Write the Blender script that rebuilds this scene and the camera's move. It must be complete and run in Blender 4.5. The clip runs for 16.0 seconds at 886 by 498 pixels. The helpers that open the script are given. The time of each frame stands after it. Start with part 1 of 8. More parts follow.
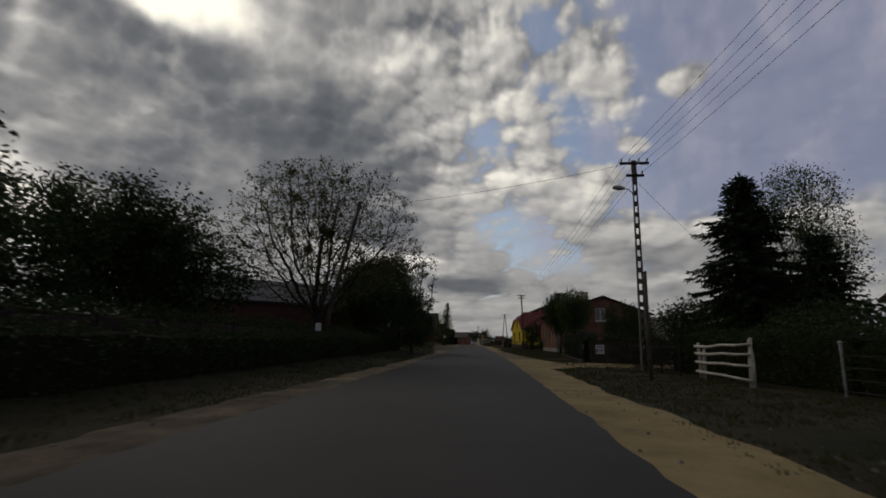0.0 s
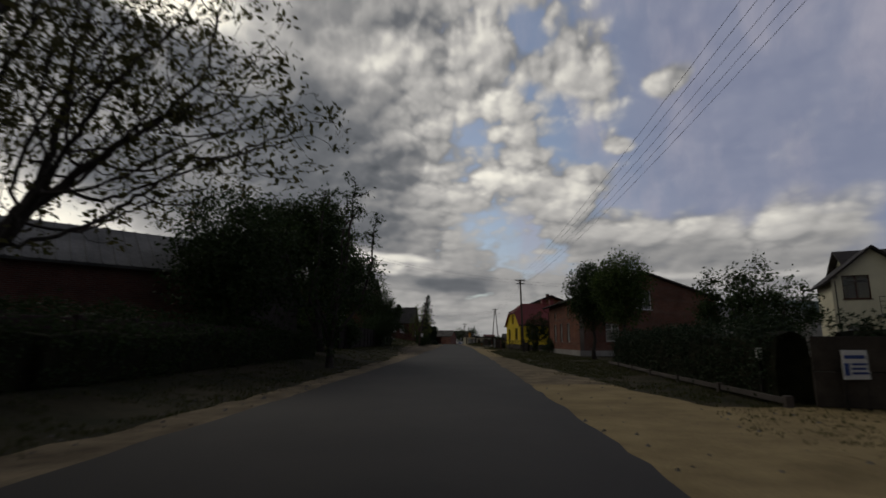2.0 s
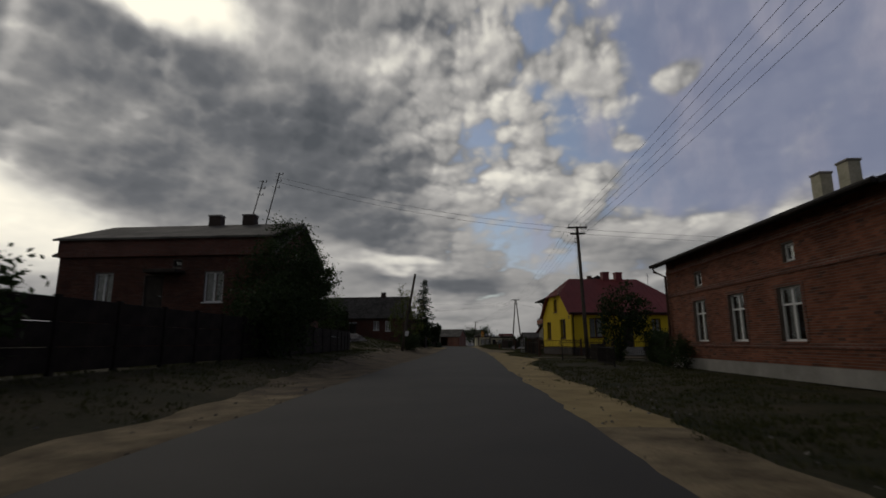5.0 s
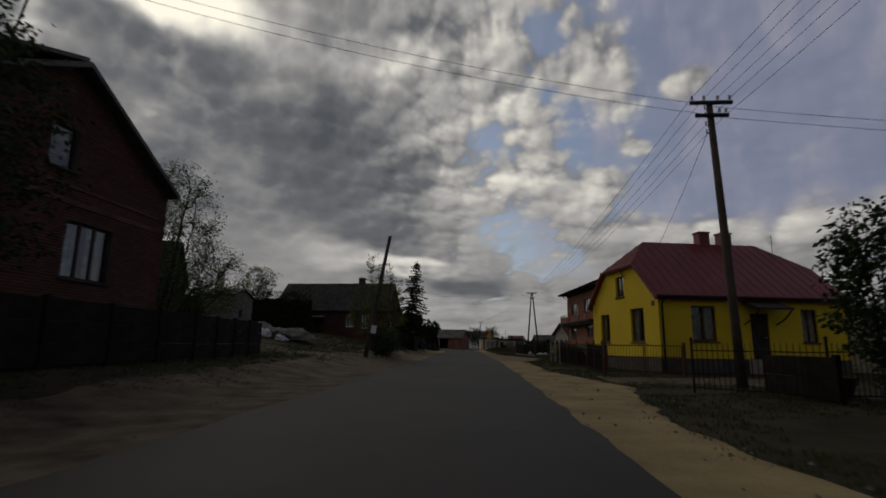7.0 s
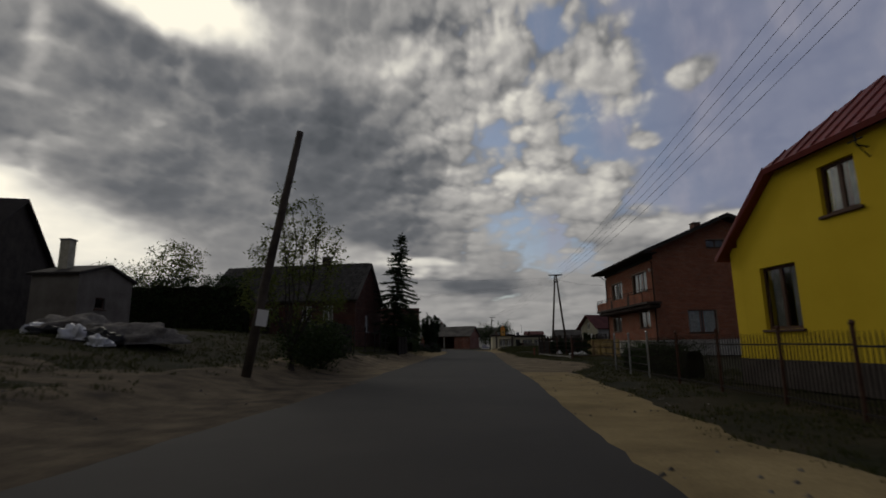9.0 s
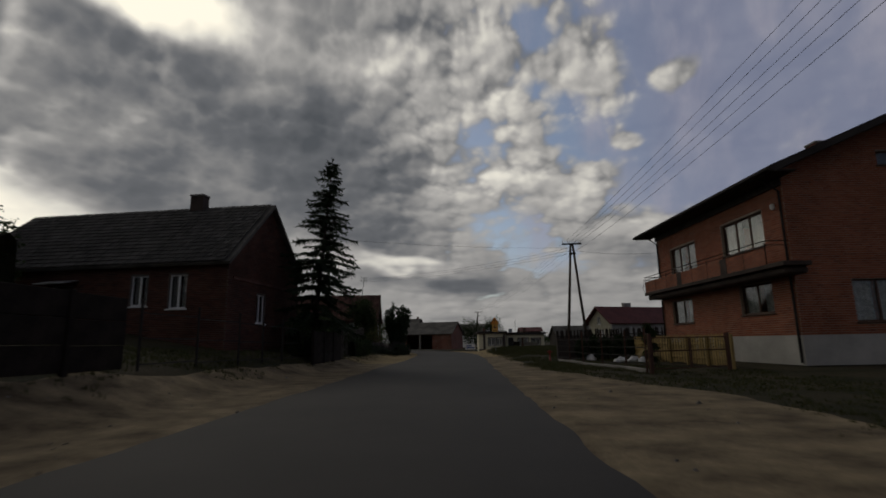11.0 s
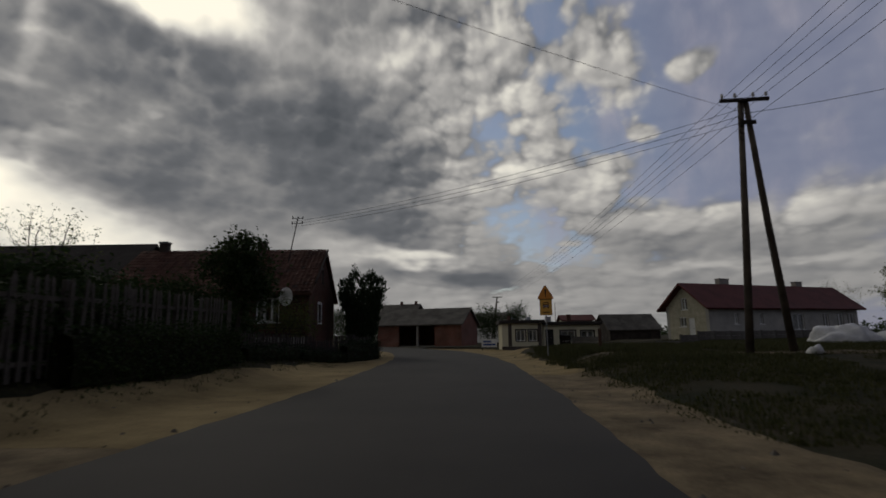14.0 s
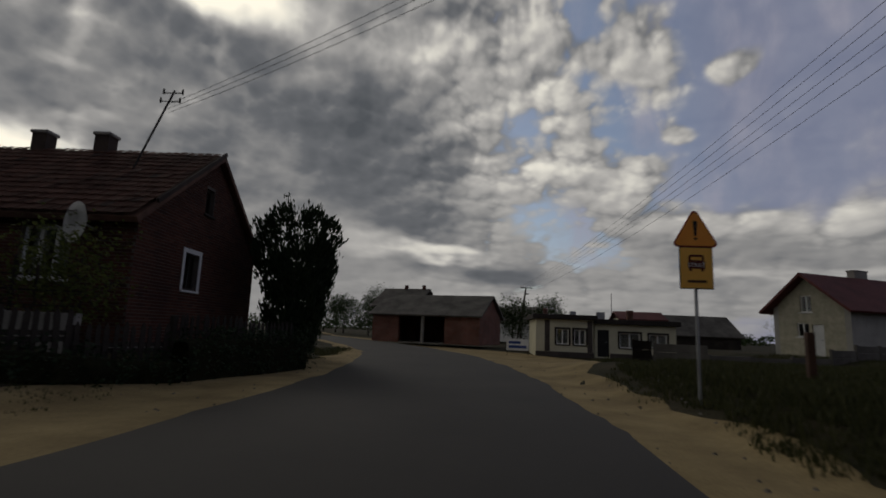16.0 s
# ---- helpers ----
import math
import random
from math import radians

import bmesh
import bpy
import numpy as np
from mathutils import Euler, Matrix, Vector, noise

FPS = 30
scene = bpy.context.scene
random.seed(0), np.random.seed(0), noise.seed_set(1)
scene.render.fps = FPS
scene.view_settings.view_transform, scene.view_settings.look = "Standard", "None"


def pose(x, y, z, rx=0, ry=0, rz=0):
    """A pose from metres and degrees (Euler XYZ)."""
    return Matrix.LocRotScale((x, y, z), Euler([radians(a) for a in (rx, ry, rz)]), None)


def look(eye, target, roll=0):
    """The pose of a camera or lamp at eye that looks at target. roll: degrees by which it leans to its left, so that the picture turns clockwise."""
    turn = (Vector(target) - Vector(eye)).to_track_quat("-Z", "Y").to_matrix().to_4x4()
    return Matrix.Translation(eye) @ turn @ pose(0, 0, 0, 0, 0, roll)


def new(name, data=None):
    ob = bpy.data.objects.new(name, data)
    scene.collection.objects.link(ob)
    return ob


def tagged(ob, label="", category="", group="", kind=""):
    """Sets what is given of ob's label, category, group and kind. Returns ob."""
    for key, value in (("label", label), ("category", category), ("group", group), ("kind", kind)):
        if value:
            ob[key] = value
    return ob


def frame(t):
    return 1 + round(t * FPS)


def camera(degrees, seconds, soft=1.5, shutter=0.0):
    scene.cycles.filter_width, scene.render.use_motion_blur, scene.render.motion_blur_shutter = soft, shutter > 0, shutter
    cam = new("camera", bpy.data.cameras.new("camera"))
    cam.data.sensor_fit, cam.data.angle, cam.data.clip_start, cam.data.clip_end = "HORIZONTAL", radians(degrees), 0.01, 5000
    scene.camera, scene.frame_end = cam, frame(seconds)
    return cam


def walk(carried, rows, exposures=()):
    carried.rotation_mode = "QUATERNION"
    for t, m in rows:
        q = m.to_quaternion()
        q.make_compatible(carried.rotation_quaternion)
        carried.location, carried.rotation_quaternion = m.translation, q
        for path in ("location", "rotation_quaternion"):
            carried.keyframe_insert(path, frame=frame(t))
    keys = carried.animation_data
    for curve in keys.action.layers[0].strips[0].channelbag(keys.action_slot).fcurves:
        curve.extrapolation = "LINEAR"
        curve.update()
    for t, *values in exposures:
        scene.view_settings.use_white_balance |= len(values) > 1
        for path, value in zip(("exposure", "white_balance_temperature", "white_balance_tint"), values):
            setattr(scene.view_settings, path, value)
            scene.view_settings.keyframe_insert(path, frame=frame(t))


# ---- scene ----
# ---- the camera: a car's windscreen camera, 1.2 m over the road ----
# seconds, x, y, heading to the left, tilt up, lean
DRIVE = [
    (0.0, -0.00, 0.00, 4.53, 10.26, 0.70),
    (0.5, -0.06, 5.50, 3.36, 9.97, 1.59),
    (1.0, -0.11, 11.01, 3.30, 10.25, -0.33),
    (1.5, -0.10, 16.26, 3.92, 10.26, 0.16),
    (2.0, -0.04, 21.59, 3.00, 10.21, 0.41),
    (2.5, -0.01, 26.89, 2.24, 9.55, -0.19),
    (3.0, 0.01, 32.27, 4.51, 9.62, 1.11),
    (3.5, 0.00, 37.64, 5.17, 9.90, 0.67),
    (6.0, -0.51, 63.55, 3.62, 10.40, -0.88),
    (6.5, -0.63, 68.40, 5.54, 10.14, 1.27),
    (7.0, -0.72, 73.16, 4.78, 10.56, 0.79),
    (7.5, -0.76, 77.72, 4.05, 10.93, -2.00),
    (8.0, -0.80, 82.22, 4.96, 10.60, 1.77),
    (8.5, -0.76, 86.40, 4.67, 10.62, 1.33),
    (9.0, -0.69, 90.53, 5.88, 10.51, -0.86),
    (11.5, -1.35, 114.63, 3.68, 10.37, -0.71),
    (12.0, -1.47, 118.95, 5.49, 10.87, 2.08),
    (12.5, -1.67, 122.88, 4.40, 10.43, 1.60),
    (13.0, -1.92, 126.71, 7.98, 10.72, 0.90),
    (13.5, -2.12, 130.78, 7.12, 9.79, -0.06),
    (14.0, -2.26, 134.83, 5.71, 9.71, -0.86),
    (14.5, -2.39, 138.59, 6.10, 10.39, -1.46),
    (15.0, -2.54, 142.33, 6.12, 9.49, 0.11),
    (15.5, -2.73, 145.81, 6.13, 9.43, 0.16),
    (16.0, -2.93, 149.24, 8.58, 9.11, 2.29),
]
cam = camera(82.2, 16.0, soft=1.7, shutter=0.25)
walk(cam, [(t, pose(x, y, 1.2, 90 + tilt, 0, yaw) @ pose(0, 0, 0, 0, 0, lean)) for t, x, y, yaw, tilt, lean in DRIVE],
     exposures=[(0.0, 0.2), (3.5, 0.2), (6.0, 0.0), (16.0, 0.0)])

# ---- sky and sun: broken cloud, the sun veiled, ahead and to the left ----
SUN_AZ, SUN_EL = -36.0, 34.0


def nodes_of(tree):
    tree.nodes.clear()

    def add(kind, *links, operation="", data_type="", interpolation_type=""):
        n = tree.nodes.new(kind)
        if operation:
            n.operation = operation
        if data_type:
            n.data_type = data_type
        if interpolation_type:
            n.interpolation_type = interpolation_type
        for i, v in enumerate(links):
            if v is None:
                continue
            if isinstance(v, bpy.types.NodeSocket):
                tree.links.new(v, n.inputs[i])
            else:
                n.inputs[i].default_value = v
        return n
    return add


def ramp_set(node, stops):
    e = node.color_ramp.elements
    while len(e) > 1:
        e.remove(e[-1])
    for i, (p, c) in enumerate(stops):
        el = e[0] if i == 0 else e.new(p)
        el.position, el.color = p, (*c, 1)


world = bpy.data.worlds.new("sky")
scene.world = world
world.use_nodes = True
add = nodes_of(world.node_tree)
wlink = world.node_tree.links.new


def mth(op, a, b=0.0, c=0.0):
    return add("ShaderNodeMath", a, b, c, operation=op).outputs[0]


coord = add("ShaderNodeTexCoord")
way = add("ShaderNodeVectorMath", coord.outputs["Generated"], operation="NORMALIZE").outputs[0]


def fractal(vec, scale, detail, rough):
    n = add("ShaderNodeTexNoise", vec)
    n.inputs["Scale"].default_value, n.inputs["Detail"].default_value, n.inputs["Roughness"].default_value = scale, detail, rough
    return n


def ranged(v, a, b, lo, hi):
    return add("ShaderNodeMapRange", v, a, b, lo, hi, interpolation_type="SMOOTHSTEP").outputs[0]


def chart(vec):
    """Azimuth and stretched elevation of a direction, as a plane to draw clouds on."""
    p = add("ShaderNodeSeparateXYZ", vec)
    a_, e_ = mth("ARCTAN2", p.outputs[0], p.outputs[1]), mth("ARCSINE", mth("MINIMUM", mth("MAXIMUM", p.outputs[2], -0.999), 0.999))
    return a_, e_, add("ShaderNodeCombineXYZ", a_, mth("MULTIPLY", e_, 1.45), 0.0).outputs[0]


az, el, _ = chart(way)
flat = add("ShaderNodeCombineXYZ", az, el, 0.0).outputs[0]
# lengthwise flattening of the deck towards the horizon
plain_plan = add("ShaderNodeCombineXYZ", az, mth("MULTIPLY", mth("LOGARITHM", mth("ADD", mth("MAXIMUM", el, -0.05), 0.2), 2.718), 0.8), 0.0).outputs[0]
off = add("ShaderNodeVectorMath", fractal(plain_plan, 9.0, 2.5, 0.5).outputs["Color"], (0.5, 0.5, 0.5), operation="SUBTRACT").outputs[0]


def shifted(vec, much):
    s = add("ShaderNodeVectorMath", off, operation="SCALE")
    s.inputs["Scale"].default_value = much
    return add("ShaderNodeVectorMath", vec, s.outputs[0], operation="ADD").outputs[0]


plan, loose = shifted(plain_plan, 0.025), shifted(flat, 0.075)


def blobs(rows):
    """Sum of soft ovals: azimuth, elevation, half width, half height, tilt in degrees, weight."""
    total = None
    for a, e, rx, ry, tilt, weight in rows:
        m = add("ShaderNodeMapping", loose, (radians(a), radians(e), 0), (0, 0, radians(tilt)), (radians(rx), radians(ry), 1))
        m.vector_type = "TEXTURE"
        d = add("ShaderNodeVectorMath", m.outputs[0], operation="LENGTH").outputs["Value"]
        v = ranged(d, 0.25, 1.25, weight, 0.0)
        total = v if total is None else mth("ADD", total, v)
    return total


# dark cloud, lit cloud, gaps and single clouds in the gaps
dark = blobs([(-40.7, 27.2, 12.4, 4.6, -10, -0.2), (-28.7, 26.4, 12.8, 4.9, -22, -0.14), (-24.3, 21.5, 15.6, 7, -15, -0.26), (-15.4, 18.1, 12.8, 8.6, -20, -0.3), (-15.4, 25.9, 7.9, 4.1, 0, -0.16), (-39.4, 17.9, 14.2, 3.9, -17, -0.22), (-12.2, 11.5, 7.7, 2.3, 0, -0.26), (-33.5, 13.1, 12.4, 3.4, -8, -0.14), (-1.2, 6.3, 4.6, 1.9, 0, -0.62), (-9.3, 7.2, 7, 1.4, -5, -0.22), (25.6, 8.6, 14, 1.8, 0, -0.12), (27.5, 5.3, 13.3, 0.9, 0, -0.1), (16.4, 10, 7.7, 1.3, 0, -0.12), (-5.6, 35, 7.7, 3.2, 0, -0.1), (-48.6, 26.8, 2.3, 3.1, 0, -0.12)])
light = blobs([(-38.3, 33.9, 11.5, 3.8, -8, 1.5), (-26.6, 32.6, 8, 3.9, -25, 0.32), (-46.9, 26.6, 1.2, 4.9, 0, 0.22), (-44.5, 10.6, 14.5, 4.6, -17, 0.72), (-50.4, 13.2, 5.2, 3.7, -15, 0.25), (-47.9, 22.1, 2.7, 0.9, 0, 0.22), (-36.5, 22.1, 1.0, 0.5, 0, 0.16), (-22.9, 25.7, 3.8, 1.8, 0, 0.2), (-28.7, 25.4, 5.3, 1, 0, 0.16), (-12, 30, 6.2, 2.5, 15, 0.34), (-8.7, 8.6, 5.8, 1, -4, 0.45), (-16, 9.6, 5.6, 1.9, -8, 0.24), (-0.8, 32.6, 10.3, 4.9, 0, 0.14), (14.4, 28.6, 6.1, 7, 0, 0.08)])
more = blobs([(1.5, 25.6, 7.3, 3.5, 0, 0.16), (-6.7, 21.5, 7.4, 3.7, 0, 0.16), (5.1, 19.3, 5.8, 4.3, 0, 0.2), (-0.9, 17.9, 7.2, 2.8, 0, 0.14), (22.4, 26.9, 3.2, 2.6, 0, 0.04), (13.6, 16.9, 7, 3, 30, 0.22), (17, 21.1, 2.1, 1.1, 0, 0.1), (15.5, 12.5, 8.4, 1.8, 0, 0.06), (27.3, 10.9, 11.9, 1.5, -5, 0.16), (34.3, 12.5, 6.1, 1.9, 10, 0.1), (-2.1, 3.7, 16, 1.6, 0, 0.06), (26.3, 6.9, 12.8, 0.7, 0, 0.16)])
clear = blobs([(7.3, 33.4, 4, 2.4, -30, 0.5), (7.3, 27.4, 3.9, 2.3, -20, 0.35), (11.9, 21.9, 4.9, 4.1, -30, 0.6), (11.5, 26, 2.8, 2.2, 0, 0.4), (20.6, 30.4, 3.9, 4.5, 0, 0.4), (3.1, 12.6, 6, 2.4, 10, 0.45), (8.2, 9.8, 6.4, 3.2, 0, 0.55), (18.3, 17.1, 5.5, 5.1, 0, 0.5), (-6.7, 24.8, 6.1, 1.8, -10, 0.38), (2, 21.7, 3.9, 2.4, -30, 0.4), (-11.3, 31.4, 2.8, 1.1, 0, 0.2)])
cover = blobs([(22.4, 26.9, 2.8, 2.5, 0, -0.85), (14.5, 29.1, 5.5, 6.4, -8, -0.6), (17, 21.1, 2.1, 1.4, 0, -0.7), (13.6, 16.7, 7.3, 2.7, 28, -0.75), (15.5, 11.6, 11.7, 2.6, 5, -0.55), (27, 9.1, 15, 3.3, -3, -0.7), (35, 11.9, 6.4, 2.9, 12, -0.5), (23.7, 5, 20, 2.7, 0, -0.7), (0.4, 29.8, 7.5, 5.1, 0, -0.3), (5.1, 19.3, 5.1, 3.6, 0, -0.45), (33.4, 17.7, 2.4, 8.6, -25, -0.16)])
shade = mth("ADD", mth("ADD", mth("MULTIPLY", dark, 0.70), light), more)
big = fractal(plan, 5.5, 5.0, 0.5).outputs["Fac"]


def heaped(vec):
    """Rounded heads of cumulus, large and small, with creases between them."""
    total = None
    for scale, weight, rough in ((6.2, 0.55, 0.4), (16.0, 0.45, 0.45)):
        v = add("ShaderNodeTexVoronoi", vec)
        v.voronoi_dimensions, v.feature, v.normalize = "2D", "SMOOTH_F1", True
        v.inputs["Smoothness"].default_value = 0.4
        v.inputs["Scale"].default_value, v.inputs["Detail"].default_value, v.inputs["Roughness"].default_value = scale, 2.0, rough
        d = v.outputs["Distance"]
        h = mth("MULTIPLY", mth("MULTIPLY_ADD", mth("MULTIPLY", d, d), -2.6, 1.0), weight)
        total = h if total is None else mth("ADD", total, h)
    return total


nudge = add("ShaderNodeVectorMath", fractal(plain_plan, 13.0, 2.0, 0.5).outputs["Color"], (0.5, 0.5, 0.5), operation="SUBTRACT").outputs[0]
nudge = add("ShaderNodeVectorMath", nudge, (0.024, 0.024, 0.0), operation="MULTIPLY").outputs[0]
heads_plan = add("ShaderNodeVectorMath", plain_plan, nudge, operation="ADD").outputs[0]
heads = heaped(heads_plan)
behind = heaped(add("ShaderNodeVectorMath", heads_plan, (-0.012, 0.016, 0.0), operation="ADD").outputs[0])
rim = mth("SUBTRACT", heads, behind)
lively = ranged(az, radians(-22), radians(0), 0.66, 0.72)
dense = ranged(heads, 0.46, 0.90, -0.30, 0.22)
wave = mth("MULTIPLY_ADD", big, 0.66, -0.35)
# heads against the sun are dark with lit edges, those past it are lit
wave = mth("ADD", wave, mth("MULTIPLY", dense, ranged(az, radians(-22), radians(-4), -0.7, 1.0)))
wave = mth("ADD", wave, mth("MULTIPLY", rim, 1.3))
wave = mth("ADD", wave, mth("MULTIPLY_ADD", fractal(heads_plan, 30.0, 4.0, 0.5).outputs["Fac"], 0.22, -0.11))
low = ranged(el, radians(4), radians(21), 0.26, 1.0)
value = mth("ADD", mth("MULTIPLY_ADD", wave, mth("MULTIPLY", lively, low), 0.54), shade)
deck = add("ShaderNodeValToRGB", mth("MULTIPLY", value, 0.6))
ramp_set(deck, [(0.0, (0.084, 0.091, 0.101)), (0.16, (0.138, 0.143, 0.153)), (0.3, (0.252, 0.249, 0.246)), (0.45, (0.435, 0.42, 0.40)), (0.62, (0.76, 0.73, 0.65)), (0.85, (1.1, 1.03, 0.86))])
sky_tex = add("ShaderNodeTexSky")
sky_tex.sky_type, sky_tex.sun_disc, sky_tex.sun_elevation, sky_tex.sun_rotation = "NISHITA", False, radians(SUN_EL), radians(SUN_AZ)
blue = add("ShaderNodeVectorMath", sky_tex.outputs[0], (0.07, 0.07, 0.07), operation="MULTIPLY").outputs[0]
veil = add("ShaderNodeMix", data_type="RGBA")
wlink(ranged(az, radians(6), radians(26), 0.12, 0.85), veil.inputs[0])
wlink(blue, veil.inputs[6])
veil.inputs[7].default_value = (0.198, 0.212, 0.300, 1)
open_sky = ranged(az, radians(-10), radians(0), -0.6, 0.22)
edge = mth("MULTIPLY_ADD", el, -0.22, radians(20.5))
open_sky = mth("ADD", open_sky, ranged(mth("SUBTRACT", az, edge), radians(-5), radians(4), 0.0, 0.6))
open_sky = mth("ADD", open_sky, ranged(el, radians(2), radians(9), -0.22, 0.0))
gap = ranged(mth("ADD", mth("ADD", mth("ADD", clear, cover), open_sky), mth("MULTIPLY", wave, ranged(az, radians(13), radians(23), -0.75, -0.2))), 0.2, 0.72, 0.0, 0.92)
streak = add("ShaderNodeMapping", flat, (0, 0, 0), (0, 0, radians(-52)), (1.0, 0.5, 1))
haze = fractal(shifted(streak.outputs[0], 0.05), 9.0, 6.0, 0.55).outputs["Fac"]
hazed = add("ShaderNodeMix", data_type="RGBA")
wlink(ranged(haze, 0.42, 0.78, 0.0, 0.75), hazed.inputs[0])
wlink(veil.outputs[2], hazed.inputs[6])
hazed.inputs[7].default_value = (0.33, 0.32, 0.385, 1)
mixed = add("ShaderNodeMix", data_type="RGBA")
wlink(gap, mixed.inputs[0])
wlink(deck.outputs[0], mixed.inputs[6])
wlink(hazed.outputs[2], mixed.inputs[7])
# unseen sky overhead and away from the sun is dimmed, darkening ground and walls
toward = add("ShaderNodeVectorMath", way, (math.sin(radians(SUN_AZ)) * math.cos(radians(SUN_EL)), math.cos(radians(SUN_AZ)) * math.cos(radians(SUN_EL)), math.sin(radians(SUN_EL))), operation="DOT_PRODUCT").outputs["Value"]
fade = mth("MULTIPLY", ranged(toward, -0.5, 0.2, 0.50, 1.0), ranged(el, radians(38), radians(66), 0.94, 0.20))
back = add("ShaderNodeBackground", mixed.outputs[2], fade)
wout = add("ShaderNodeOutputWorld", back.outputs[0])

sun_data = bpy.data.lights.new("sun", "SUN")
sun_data.energy, sun_data.angle, sun_data.color = 0.3, radians(14), (1.0, 0.93, 0.82)
sun = new("sun", sun_data)
sun.matrix_world = look((0, 0, 50), Vector((0, 0, 50)) - Vector((math.sin(radians(SUN_AZ)) * math.cos(radians(SUN_EL)), math.cos(radians(SUN_AZ)) * math.cos(radians(SUN_EL)), math.sin(radians(SUN_EL)))))
scene.view_settings.exposure = 0.0

# ---- materials ----
def surface(name, dark, light, patch=0.6, grain=14.0, rough=0.85, bump=0.3, metal=0.0, spec=0.3, depth=0.01, contrast=0.18):
    """A procedural surface: patches of two tones, a fine grain and its relief."""
    m = bpy.data.materials.new(name)
    m.use_nodes = True
    a = nodes_of(m.node_tree)
    tc = a("ShaderNodeTexCoord").outputs["Object"]
    n1 = a("ShaderNodeTexNoise", tc)
    n1.inputs["Scale"].default_value, n1.inputs["Detail"].default_value, n1.inputs["Roughness"].default_value = patch, 6.0, 0.62
    n2 = a("ShaderNodeTexNoise", tc)
    n2.inputs["Scale"].default_value, n2.inputs["Detail"].default_value, n2.inputs["Roughness"].default_value = grain, 5.0, 0.65
    r = a("ShaderNodeValToRGB", n1.outputs["Fac"])
    ramp_set(r, [(0.33, dark), (0.67, light)])
    k = a("ShaderNodeMapRange", n2.outputs["Fac"], 0.25, 0.75, 1 - contrast, 1 + contrast).outputs[0]
    col = a("ShaderNodeVectorMath", r.outputs[0], operation="SCALE")
    m.node_tree.links.new(k, col.inputs["Scale"])
    b = a("ShaderNodeBump")
    b.inputs["Strength"].default_value, b.inputs["Distance"].default_value = bump, depth
    m.node_tree.links.new(n2.outputs["Fac"], b.inputs["Height"])
    p = a("ShaderNodeBsdfPrincipled")
    m.node_tree.links.new(col.outputs[0], p.inputs["Base Color"])
    m.node_tree.links.new(b.outputs[0], p.inputs["Normal"])
    p.inputs["Roughness"].default_value, p.inputs["Metallic"].default_value, p.inputs["Specular IOR Level"].default_value = rough, metal, spec
    a("ShaderNodeOutputMaterial", p.outputs[0])
    return m


def brickwork(name, c1, c2, mortar, width=0.26, row=0.078, joint=0.010, stain=0.5):
    m = bpy.data.materials.new(name)
    m.use_nodes = True
    a = nodes_of(m.node_tree)
    tc = a("ShaderNodeTexCoord").outputs["Object"]
    s = a("ShaderNodeSeparateXYZ", tc)
    u = a("ShaderNodeMath", s.outputs[0], s.outputs[1], operation="ADD").outputs[0]
    uv = a("ShaderNodeCombineXYZ", u, s.outputs[2], 0.0).outputs[0]
    br = a("ShaderNodeTexBrick", uv, (*c1, 1), (*c2, 1), (*mortar, 1), 1.0, joint, 0.25, 0.0, width, row)
    n = a("ShaderNodeTexNoise", tc)
    n.inputs["Scale"].default_value, n.inputs["Detail"].default_value = 0.9, 7.0
    n2 = a("ShaderNodeTexNoise", tc)
    n2.inputs["Scale"].default_value, n2.inputs["Detail"].default_value = 26.0, 4.0
    k = a("ShaderNodeMapRange", n.outputs["Fac"], 0.3, 0.7, 1 - stain * 0.7, 1 + stain * 0.35).outputs[0]
    k2 = a("ShaderNodeMapRange", n2.outputs["Fac"], 0.3, 0.7, 0.82, 1.15).outputs[0]
    kk = a("ShaderNodeMath", k, k2, operation="MULTIPLY").outputs[0]
    col = a("ShaderNodeVectorMath", br.outputs["Color"], operation="SCALE")
    m.node_tree.links.new(kk, col.inputs["Scale"])
    h = a("ShaderNodeMath", br.outputs["Fac"], -1.0, n2.outputs["Fac"], operation="MULTIPLY_ADD").outputs[0]
    b = a("ShaderNodeBump")
    b.inputs["Strength"].default_value, b.inputs["Distance"].default_value = 0.7, 0.012
    m.node_tree.links.new(h, b.inputs["Height"])
    p = a("ShaderNodeBsdfPrincipled")
    m.node_tree.links.new(col.outputs[0], p.inputs["Base Color"])
    m.node_tree.links.new(b.outputs[0], p.inputs["Normal"])
    p.inputs["Roughness"].default_value, p.inputs["Specular IOR Level"].default_value = 0.9, 0.2
    a("ShaderNodeOutputMaterial", p.outputs[0])
    return m


def varied(name, c1, c2, rough=0.7, through_light=0.35, spec=0.2):
    """Leaves, needles and blades: a tone of its own for each one, part of the light passing through."""
    m = bpy.data.materials.new(name)
    m.use_nodes = True
    a = nodes_of(m.node_tree)
    g = a("ShaderNodeNewGeometry")
    r = a("ShaderNodeValToRGB", g.outputs["Random Per Island"])
    ramp_set(r, [(0.0, c1), (1.0, c2)])
    p = a("ShaderNodeBsdfPrincipled", r.outputs[0])
    p.inputs["Roughness"].default_value, p.inputs["Specular IOR Level"].default_value = rough, spec
    t = a("ShaderNodeBsdfTranslucent", r.outputs[0])
    x = a("ShaderNodeMixShader", through_light, p.outputs[0], t.outputs[0])
    a("ShaderNodeOutputMaterial", x.outputs[0])
    return m


